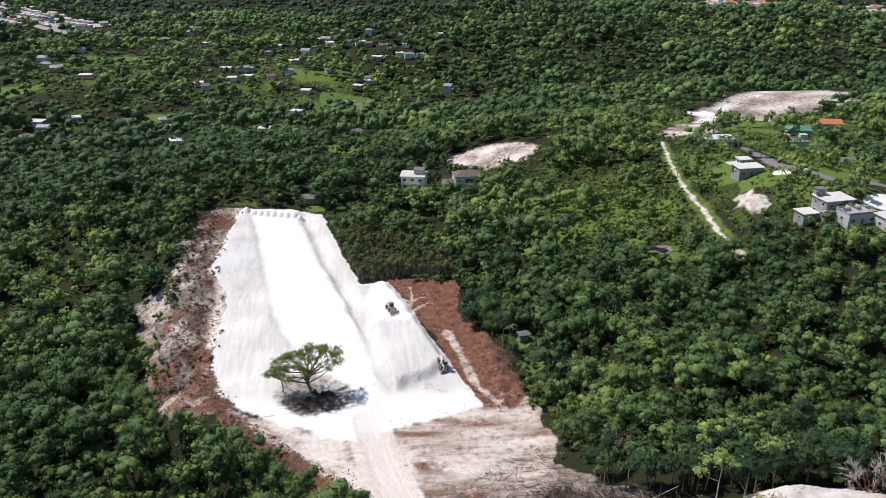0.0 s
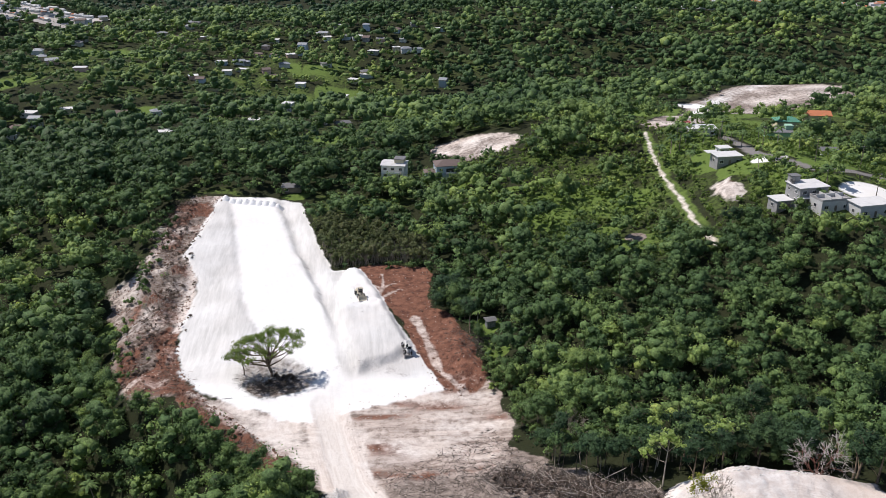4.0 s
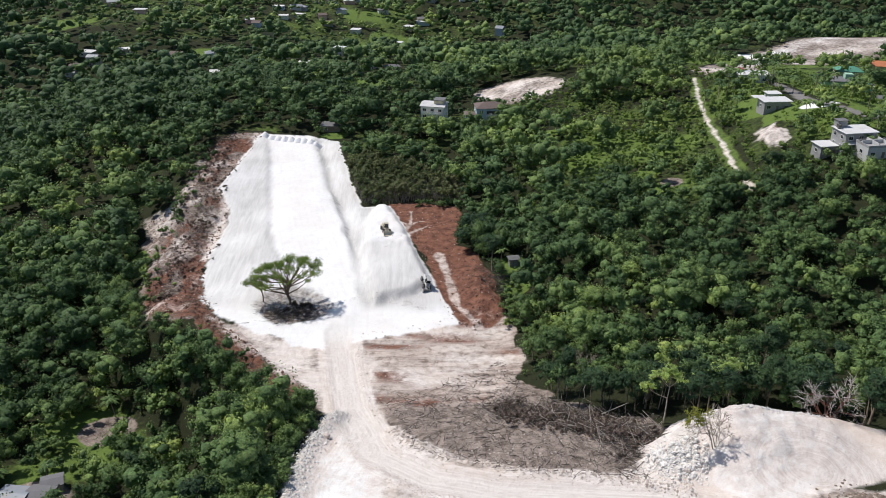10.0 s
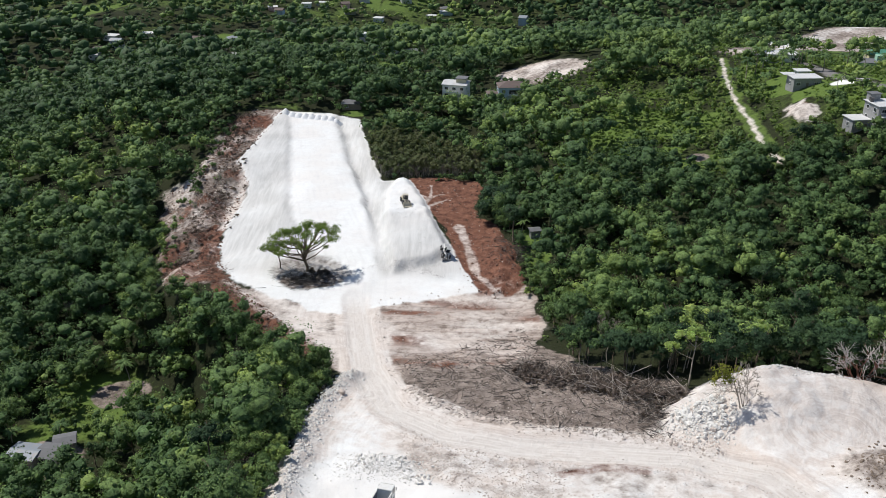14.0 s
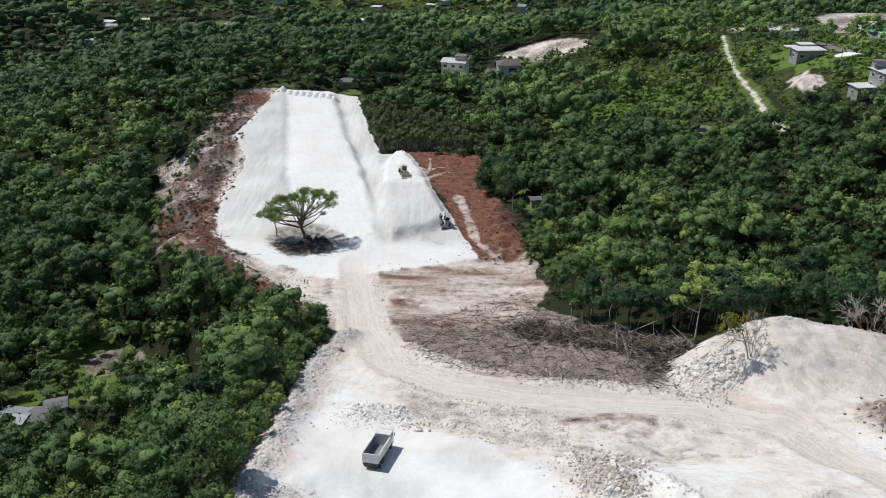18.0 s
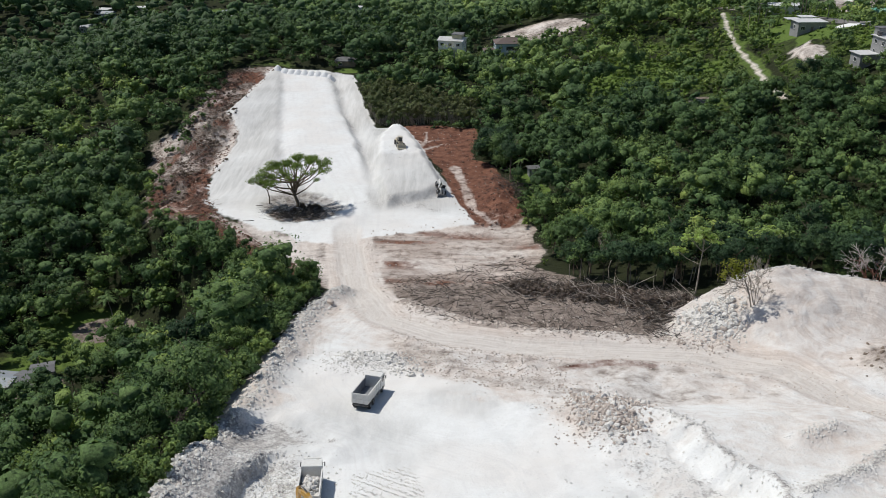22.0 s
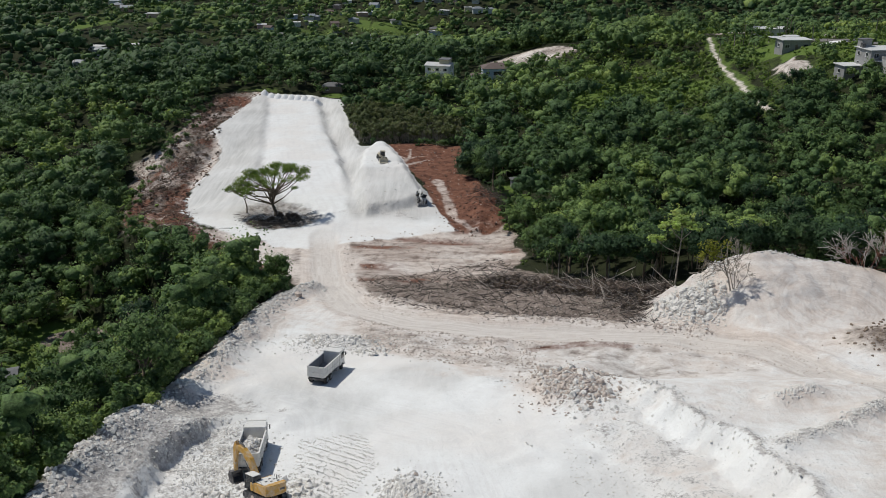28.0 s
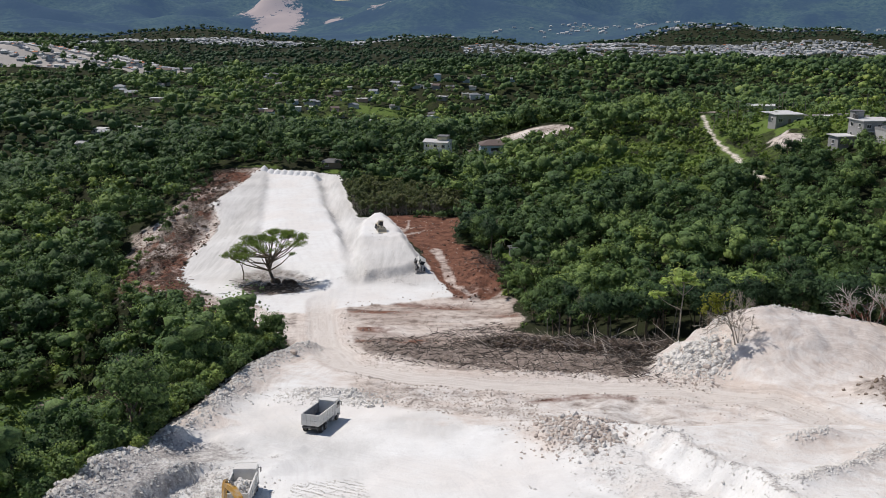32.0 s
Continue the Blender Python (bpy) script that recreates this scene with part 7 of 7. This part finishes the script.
def house(x, y, yaw, w, d, h, roof, wall, top, words, storeys=1, windows=True, z=None, plot=None, name="house", rise=None):
    """A house with its walls, roof, doors and windows. roof: slab, gable, hip or parapet."""
    zz = level(x, y, 0.35 * min(w, d)) if z is None else z
    ob = thing(name, Matrix.Translation((x, y, zz)) @ Matrix.Rotation(radians(yaw), 4, "Z"), words, "house", "houses")
    PLOTS.append((x, y, plot or 0.55 * max(w, d) + 1.5))
    wl = box((w, d, h + 2.5), (0, 0, h / 2 - 1.25))
    part("wall", wl, wall, ob)
    rise = rise or 0.22 * d
    o = 0.5
    bm = bmesh.new()
    if roof == "slab":
        box((w + 2 * o, d + 2 * o, 0.22), (0, 0, h + 0.11), 0.02, bm)
    elif roof == "parapet":
        box((w + 0.1, d + 0.1, 0.16), (0, 0, h + 0.08), 0, bm)
        for s in (-1, 1):
            box((0.2, d + 0.1, 0.6), (s * (w / 2 - 0.05), 0, h + 0.46), 0, bm)
            box((w - 0.3, 0.2, 0.6), (0, s * (d / 2 - 0.05), h + 0.46), 0, bm)
    else:
        k = 0.0 if roof == "gable" else d / 2
        c = [(-w / 2 - o, -d / 2 - o), (w / 2 + o, -d / 2 - o), (w / 2 + o, d / 2 + o), (-w / 2 - o, d / 2 + o)]
        r = [(-w / 2 - o + k, 0), (w / 2 + o - k, 0)]
        lo = [bm.verts.new((a, b, h + 0.02)) for a, b in c]
        up = [bm.verts.new((a, b, h + 0.2)) for a, b in c]
        rg = [bm.verts.new((a, b, h + 0.2 + rise)) for a, b in r]
        bm.faces.new(lo[::-1])
        for i in range(4):
            bm.faces.new((lo[i], lo[(i + 1) % 4], up[(i + 1) % 4], up[i]))
        bm.faces.new((up[0], up[1], rg[1], rg[0]))
        bm.faces.new((up[2], up[3], rg[0], rg[1]))
        bm.faces.new((up[1], up[2], rg[1]))
        bm.faces.new((up[3], up[0], rg[0]))
        bmesh.ops.recalc_face_normals(bm, faces=bm.faces)
    part("roof", bm, top, ob)
    if windows:
        sh = h / storeys
        n = max(2, int(w / 3.4))
        for s in range(storeys):
            for k in range(n):
                px = -w / 2 + (k + 0.5) * w / n
                if s == 0 and k == n // 2:
                    dm = box((0.95, 0.08, 2.05), (px, -d / 2 - 0.02, 1.03))
                    dr = part("door", dm, WOOD, ob)
                    part("handle", box((0.05, 0.06, 0.14), (px + 0.36, -d / 2 - 0.08, 1.0)), DARK_STEEL, dr)
                else:
                    window(ob, px, -d / 2, s * sh + 1.55, min(1.5, w / n * 0.5), 1.2, 0)
            for k in range(max(1, int(d / 4))):
                py = -d / 2 + (k + 0.5) * d / max(1, int(d / 4))
                window(ob, -w / 2, py, s * sh + 1.55, 1.2, 1.2, 2)
                window(ob, w / 2, py, s * sh + 1.55, 1.2, 1.2, 3)
    return ob


def hill_houses():
    big = house(136, 266, 8, 11, 8, 6.2, "slab", CONCRETE, ROOF_WHITE, "unfinished grey two-storey concrete house with a flat slab roof", 2, z=on_ground(136, 262) - 0.3)
    tw = box((3.2, 2.6, 2.4), (-3.2, 3.6, 7.4))
    part("stair_tower", tw, CONCRETE, big)
    part("tower_roof", box((3.8, 3.2, 0.15), (-3.2, 3.6, 8.68), 0.02), ROOF_GREY, big)
    part("balcony", box((4.5, 2.2, 0.2), (-4.2, -4.9, 3.1), 0.02), CONCRETE_PALE, big, "open balcony slab")
    for px in (-6.2, -2.2):
        part("column", box((0.25, 0.25, 3.4), (px, -5.8, 1.4)), CONCRETE_PALE, big)
    for px, py in ((-4.6, 2.6), (-5.0, 1.2)):
        part("water_tank", rod((px, py, 6.42), (px, py, 7.7), 0.6, 0.55, 14), DARK_STEEL, big, "black water tank")
    house(127.3, 266.5, 8, 6, 5.5, 3.4, "slab", CONCRETE, ROOF_WHITE, "low grey concrete outbuilding with a flat roof", 1, z=on_ground(128, 266))
    shell = house(140, 257.5, 8, 11, 7, 3.6, "parapet", CONCRETE_PALE, CONCRETE, "roofless concrete house shell with bare room walls", 1, z=on_ground(139, 255) + 0.3)
    for px in (-2.0, 2.0):
        part("partition", box((0.2, 6.6, 1.4), (px, 0, 4.3)), CONCRETE_PALE, shell)
    part("partition", box((10.6, 0.2, 1.4), (0, 0.6, 4.3)), CONCRETE_PALE, shell)
    house(151, 252, 8, 12, 7, 4.2, "slab", CONCRETE_PALE, ROOF_WHITE, "long pale concrete building with a flat roof", 1, z=on_ground(150, 250))
    h5 = house(129.5, 318.5, 4, 10.5, 6.5, 3.6, "slab", CONCRETE, ROOF_WHITE, "grey concrete bungalow with a white flat roof", 1)
    part("roof_edge", box((5, 4, 0.2), (-4.5, 4.2, 3.75), 0.02), ROOF_WHITE, h5)
    house(133.5, 331, 4, 5, 4, 2.8, "slab", WHITEWASH, ROOF_WHITE, "small whitewashed house with a flat roof", 1)
    house(140, 372, -6, 13, 8, 3.4, "slab", WHITEWASH, ROOF_WHITE, "wide white bungalow with a flat roof among palms", 1)
    house(209, 424, -8, 12, 9, 4.2, "hip", CREAM_WALL, ROOF_GREEN, "cream house with a green hipped roof", 1)
    h9 = house(187, 389, -8, 13, 9, 4.4, "slab", GREEN_WALL, ROOF_GREY, "mint green house with a grey flat roof", 1)
    part("roof_room", box((3.6, 3.6, 2.4), (5.4, 2.0, 5.6)), GREEN_WALL, h9, "mint green roof room")
    house(236, 443, -12, 14, 9, 3.8, "gable", CREAM_WALL, ROOF_RED, "cream bungalow with a bright orange tiled roof", 1)
    tk = house(200, 384, -8, 3.4, 3.4, 4.6, "slab", TURQUOISE, WHITEWASH, "small turquoise pump house", 1, False, name="pump_house")
    part("roof_tank", rod((0, 0, 4.82), (0, 0, 6.2), 0.8, 0.8, 14), TURQUOISE, tk)
    house(186, 341, -10, 7, 5.5, 3.4, "gable", WHITEWASH, ROOF_GREY, "small white house with a grey gabled roof on a lawn", 1)
    # row of white posts of an unbuilt plot
    for k in range(9):
        px, py = 190 + 2.6 * k, 356 + 0.9 * (k % 3)
        f = thing("white_post", Matrix.Translation((px, py, on_ground(px, py))), "white concrete post of an unbuilt plot", "post", "white posts")
        part("shaft", box((0.3, 0.3, 2.2), (0, 0, 1.0), 0.02), WHITEWASH, f)
        part("cap", box((0.42, 0.42, 0.12), (0, 0, 2.16), 0.02), WHITEWASH, f)
    # middle distance
    h1 = house(24, 390, 4, 13, 9, 6.4, "hip", BLUE_WALL, ROOF_BROWN, "pale blue two-storey house with a brown hipped roof and balcony", 2, z=-6.2)
    part("balcony", box((7.5, 2.0, 0.2), (1.5, -5.4, 3.0), 0.02), WHITEWASH, h1)
    rl = box((7.5, 0.08, 0.1), (1.5, -6.35, 4.0))
    for k in range(12):
        box((0.06, 0.06, 0.95), (-2.2 + k * 0.67, -6.35, 3.55), 0, rl)
    part("railing", rl, WHITEWASH, h1)
    for px in (-0.8, 1.6, 4.0):
        part("glazing", box((2.0, 0.06, 1.9), (px, -4.56, 4.3)), GLASS, h1, "dark glazed balcony door")
    for px in (-2.1, 1.5, 5.1):
        part("column", rod((px, -6.2, -1.5), (px, -6.2, 3.0), 0.14, None, 10), WHITEWASH, h1)
    part("wing", box((6, 6, 3.4), (-8.5, 1.0, 1.2)), BLUE_WALL, h1)
    part("wing_roof", box((6.8, 6.8, 0.5), (-8.5, 1.0, 3.1), 0.1, None, None, (0.6, 0.6)), ROOF_BROWN, h1)
    h2 = house(-2, 387, -14, 11, 9, 6.2, "gable", WHITEWASH, CONCRETE_PALE, "tall white house with a gabled upper floor and grey roof", 2, z=-4.2, rise=0.9)
    part("terrace", box((8, 3, 0.25), (0, -5.8, 3.0), 0.02), CREAM_WALL, h2)
    part("terrace_wall", box((8, 0.15, 0.9), (0, -7.2, 3.55), 0.02), WHITEWASH, h2)
    part("upper_room", box((4.5, 5.0, 2.6), (2.6, 0.5, 7.4), 0.02), CREAM_WALL, h2)
    part("upper_roof", box((5.2, 5.8, 0.2), (2.6, 0.5, 8.8), 0.02), ROOF_GREY, h2)
    house(-50.5, 386, -4, 9, 6, 2.6, "hip", WOOD, ROOF_GREY, "small bungalow with a dark grey hipped roof beside the fill", 1)
    # hut by the red earth, yard in the valley
    house(22, 243.5, 10, 2.8, 2.4, 2.4, "gable", GREY_PAINT, ROOF_GREY, "small dark wooden hut at the edge of the wood", 1, False, name="hut", plot=3.5)
    house(-105.5, 158, -8, 6.5, 5.5, 2.8, "gable", CONCRETE, ROOF_ZINC, "low house with a shiny zinc roof in a bare yard", 1, rise=0.5)
    house(-99.5, 158.5, -8, 5.5, 5.0, 2.6, "gable", CONCRETE, ROOF_GREY, "low house with a weathered grey roof in a bare yard", 1, rise=0.7)
    house(-99, 164.5, 20, 4.5, 4.0, 2.4, "gable", CONCRETE, ROOF_GREY, "grey shed with a rusted roof in a bare yard", 1, False, rise=0.6, name="shed")


VILLAGE = [(-275, 942), (-216, 924), (-170, 895), (-244, 732), (-249, 618), (-239, 600), (-226, 629), (-164, 632), (-165, 595), (-156, 604), (-284, 880), (-284, 763), (-272, 751), (-196, 967), (-190, 975), (-167, 966), (-292, 994), (-302, 964), (-142, 550), (-156, 743), (-149, 736), (-131, 767), (-140, 800)]
HAMLET = [(-54, 920), (-46, 905), (-70, 877), (-70, 862), (-26, 898), (-15, 894), (-6, 886), (8, 879), (0, 853), (32, 855), (44, 853), (-96, 846), (-46, 821), (-67, 756), (-31, 738), (-20, 731), (-88, 574), (-42, 557), (-93, 766), (-84, 807), (-119, 779), (-99, 785), (-9, 810), (-21, 786), (-119, 806), (-28, 541), (60, 761), (32, 560), (-69, 629), (-36, 944), (26, 905), (70, 905)]


def village():
    rng = random.Random(31)
    walls = (WHITEWASH, CREAM_WALL, CONCRETE_PALE, WHITEWASH, PINK_WALL, CONCRETE, BLUE_WALL)
    tops = (ROOF_WHITE, ROOF_ZINC, ROOF_WHITE, ROOF_GREY, ROOF_ZINC, ROOF_BROWN, ROOF_WHITE)
    names = {WHITEWASH: "white", CREAM_WALL: "cream", CONCRETE_PALE: "pale grey", PINK_WALL: "pink", CONCRETE: "grey", BLUE_WALL: "pale blue"}
    roofs = {ROOF_WHITE: "pale flat", ROOF_ZINC: "zinc", ROOF_GREY: "dark grey", ROOF_BROWN: "brown"}
    more = [(x + rng.uniform(-32, 32), y + rng.uniform(14, 48) * rng.choice((-1, 1))) for x, y in (VILLAGE + HAMLET)[::2] if y > 560]
    for x, y in VILLAGE + HAMLET + more:
        a, b = rng.choice(walls), rng.choice(tops)
        st = 2 if rng.random() < 0.12 else 1
        house(x, y, rng.uniform(-25, 25), rng.uniform(6.5, 11), rng.uniform(5.5, 8), 2.9 * st + 0.3, "slab" if b is ROOF_WHITE else rng.choice(("gable", "hip")), a, b,
              "distant %s house with a %s roof among trees" % (names[a], roofs[b]), st, y < 640, plot=7)


def utility_poles():
    for x, y in ((158.8, 261), (134, 338), (141, 352), (150, 330), (157, 300), (122, 350), (176, 300)):
        z = on_ground(x, y)
        p = thing("utility_pole", Matrix.Translation((x, y, z)), "weathered wooden utility pole with a crossarm beside the lane", "utility pole", "utility poles")
        part("shaft", rod((0, 0, -0.5), (0, 0, 9.5), 0.17, 0.11, 10), WOOD, p)
        part("crossarm", box((1.8, 0.1, 0.14), (0, 0.1, 9.0), 0.01), WOOD, p)
        for s in (-0.8, -0.3, 0.3, 0.8):
            part("insulator", rod((s, 0.1, 9.07), (s, 0.1, 9.27), 0.05, 0.04, 8), WHITEWASH, p)


def parked_car(x, y, yaw):
    c = thing("parked_car", seat(x, y, yaw, 1.3, 0.7), "small red car parked on the pale track", "car")
    body = plate([(-2.0, 0.35), (2.0, 0.35), (2.05, 0.7), (1.2, 0.9), (0.7, 1.4), (-1.0, 1.42), (-1.6, 0.95), (-2.05, 0.85)], 1.65)
    bmesh.ops.bevel(body, geom=list(body.edges), offset=0.06, segments=2, affect="EDGES")
    b = part("body", body, RED_CAR, c)
    for s in (-1, 1):
        part("side_window", plate([(-0.9, 0.98), (0.95, 0.95), (0.6, 1.33), (-0.85, 1.34)], 0.02, "x", None, s * 0.835), GLASS, b)
        for y0 in (-1.25, 1.25):
            wheel(c, s * 0.75, y0, 0.31, 0.2)


hill_houses()
village()
utility_poles()
parked_car(146, 404, 40)

# ---- far towns and mountains ----
def town(name, words, cx, cy, rx, ry, n, seed, rows=True, orange=0.0, small=1.0, high=None):
    """Hundreds of tiny far houses in rows, joined."""
    rng = np.random.default_rng(seed)
    x, y = rng.uniform(-1, 1, 3 * n), rng.uniform(-1, 1, 3 * n)
    k = np.hypot(x, y) < 1 + 0.3 * vnoise(x, y, 0.5, seed)
    x, y = cx + rx * x[k][:n], cy + ry * y[k][:n]
    if rows:
        y = np.round((y + 0.22 * x + 14 * np.sin(x / 70)) / 22) * 22 - 0.22 * x - 14 * np.sin(x / 70) + rng.normal(0, 1.5, len(x))
    z = ground_height(x, y) if high is None else high(x, y)
    w, d, h = small * rng.uniform(4, 7, len(x)), small * rng.uniform(4, 6, len(x)), small * rng.uniform(3.0, 6.0, len(x))
    c = np.array([(-1, -1, 0), (1, -1, 0), (1, 1, 0), (-1, 1, 0), (-1, -1, 1), (1, -1, 1), (1, 1, 1), (-1, 1, 1), (-1, 0, 1.35), (1, 0, 1.35)], float)
    v = c[None] * np.stack([w, d, h], 1)[:, None] + np.stack([x, y, z], 1)[:, None]
    o = np.arange(len(x))[:, None, None] * 10
    wall = (o + np.array([(0, 1, 5, 4), (1, 2, 6, 5), (2, 3, 7, 6), (3, 0, 4, 7)])).reshape(-1, 4)
    roof = (o + np.array([(4, 5, 9, 8), (6, 7, 8, 9)])).reshape(-1, 4)
    ends = (o + np.array([(5, 6, 9), (7, 4, 8)])).reshape(-1, 3)
    me = mesh_of(name, v.reshape(-1, 3), [wall, roof, ends], CONCRETE_PALE)
    me.materials.append(ROOF_WHITE)
    me.materials.append(ROOF_RED)
    me.materials.append(ROOF_ZINC)
    idx = np.zeros(len(me.polygons), np.int32)
    idx[len(wall):len(wall) + len(roof)] = np.repeat(np.where(rng.random(len(x)) < orange, 2, np.where(rng.random(len(x)) < 0.45, 3, 1)), 2)
    me.polygons.foreach_set("material_index", idx)
    tagged(new(name, me), words, "town", "", "stuff")


def bare_plot(name, poly, material, words):
    """A thin sheet of bare ground draped over the land, far off."""
    p = np.array(poly)
    xs, ys = np.linspace(p[:, 0].min(), p[:, 0].max(), 60), np.linspace(p[:, 1].min(), p[:, 1].max(), 40)
    X, Y = np.meshgrid(xs, ys)
    x, y = X.ravel(), Y.ravel()
    z = ground_height(x, y) + 0.5
    k = (np.arange(39)[:, None] * 60 + np.arange(59)[None]).ravel()
    q = np.stack([k, k + 1, k + 61, k + 60], 1)
    mid = np.stack([x[q].mean(1), y[q].mean(1)], 1)
    q = q[inside(mid[:, 0], mid[:, 1], poly) + 8 * vnoise(mid[:, 0], mid[:, 1], 40, 2) > 0]
    tagged(new(name, mesh_of(name, np.stack([x, y, z], 1), q, material, True)), words, "bare ground", "", "structure")


TOWN_SOIL = plain("bare_town_soil", (0.46, 0.43, 0.40), 0.95, 0, 0.35, 0.05)
TOWNS = [(430, 2180, 380, 330), (1020, 2150, 330, 300), (-700, 2450, 420, 70), (-190, 2520, 90, 110), (300, 1620, 240, 40)]
ESTATE = [(-520, 956), (-400, 942), (-322, 952), (-236, 1040), (-246, 1062), (-318, 1020), (-350, 1030), (-470, 1035), (-620, 1040), (-640, 990)]
TILED = [(215, 1160), (330, 1150), (480, 1140), (640, 1130), (820, 1150), (820, 1330), (250, 1330)]


def far_places():
    bare_plot("estate_ground", ESTATE, TOWN_SOIL, "bare pale ground of a housing estate under construction")
    town("estate_houses", "rows of small new houses on a bare pale estate", -432, 996, 150, 42, 460, 71, True, 0.12, 0.45)
    words = ("sprawling far town of small pale houses", "far rows of white houses on the plain", "thin far rows of houses below the mountains", "far round estate of houses on a low rise", "scattered far houses over the plain")
    for k, ((cx, cy, rx, ry), n) in enumerate(zip(TOWNS, (1700, 1500, 900, 500, 200))):
        town(("far_town", "far_suburb", "far_terraces", "far_quarter", "far_hamlet")[k], words[k], cx, cy, rx, ry, n, 72 + k, k < 4, 0.04 * (k < 2), 0.6)
    bare_plot("tiled_ground", TILED, TOWN_SOIL, "bare pale ground between the tiled houses behind the ridge")
    town("tiled_houses", "rows of small houses with orange tiled roofs behind the ridge", 500, 1230, 300, 95, 520, 84, True, 0.62, 0.8)
    town("plain_farms", "scattered far houses at the foot of the mountains", 500, 2720, 900, 60, 200, 79, False)


def mountain_material():
    m, nt, p = shader("far_mountain_haze_glow")
    at = nt.nodes.new("ShaderNodeAttribute")
    at.attribute_name = "scar"
    big, mid = noise_node(nt, 0.004, 5, 0.6), ramp(nt, noise_node(nt, 0.045, 6, 0.75), [(0.32, 0.0), (0.68, 1.0)])
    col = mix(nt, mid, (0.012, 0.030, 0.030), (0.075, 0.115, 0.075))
    # broad dark blue-grey patches: cloud shadow put into the base colour
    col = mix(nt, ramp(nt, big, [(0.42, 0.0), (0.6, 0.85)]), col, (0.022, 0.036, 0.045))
    sc = arith(nt, "ADD", at.outputs["Fac"], arith(nt, "MULTIPLY", arith(nt, "SUBTRACT", mid, 0.5), 0.5))
    col = mix(nt, ramp(nt, sc, [(0.48, 0.0), (0.54, 1.0)]), col, (0.40, 0.32, 0.27))
    nt.links.new(col, p.inputs["Base Color"])
    p.inputs["Roughness"].default_value = 0.95
    p.inputs["Specular IOR Level"].default_value = 0.05
    # blue emission stands in for distance haze
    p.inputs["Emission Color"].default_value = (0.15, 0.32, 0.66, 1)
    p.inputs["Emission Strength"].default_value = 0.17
    return m


def mountain_height(x, y):
    return land(x, y) + 4 + sm(2760, 4000, y) * (60 * vnoise(x, y, 240, 81) + 26 * vnoise(x, y, 110, 82))


def mountains():
    """The mountain wall that closes the view, blue from a glow put in as haze."""
    xs, ys = np.arange(-3400, 3401, 45.0), np.concatenate([np.arange(2760, 4300, 40.0), [4650]])
    X, Y = np.meshgrid(xs, ys)
    x, y = X.ravel(), Y.ravel()
    z = mountain_height(x, y)
    nx = len(xs)
    k = (np.arange(len(ys) - 1)[:, None] * nx + np.arange(nx - 1)[None]).ravel()
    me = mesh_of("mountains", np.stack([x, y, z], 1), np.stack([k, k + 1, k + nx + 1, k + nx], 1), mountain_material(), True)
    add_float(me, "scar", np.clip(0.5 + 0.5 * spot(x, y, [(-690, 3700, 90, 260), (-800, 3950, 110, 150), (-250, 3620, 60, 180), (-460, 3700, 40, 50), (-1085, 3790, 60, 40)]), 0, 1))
    tagged(new("backdrop", me), "forested mountains with bare tan scars and a blue haze glow", "mountains", "", "structure")
    town("slope_hamlets", "tiny far houses scattered up the foot of the mountains", 1050, 3100, 900, 260, 380, 80, False, 0.0, 0.9, mountain_height)


far_places()
mountains()
grow_woods()
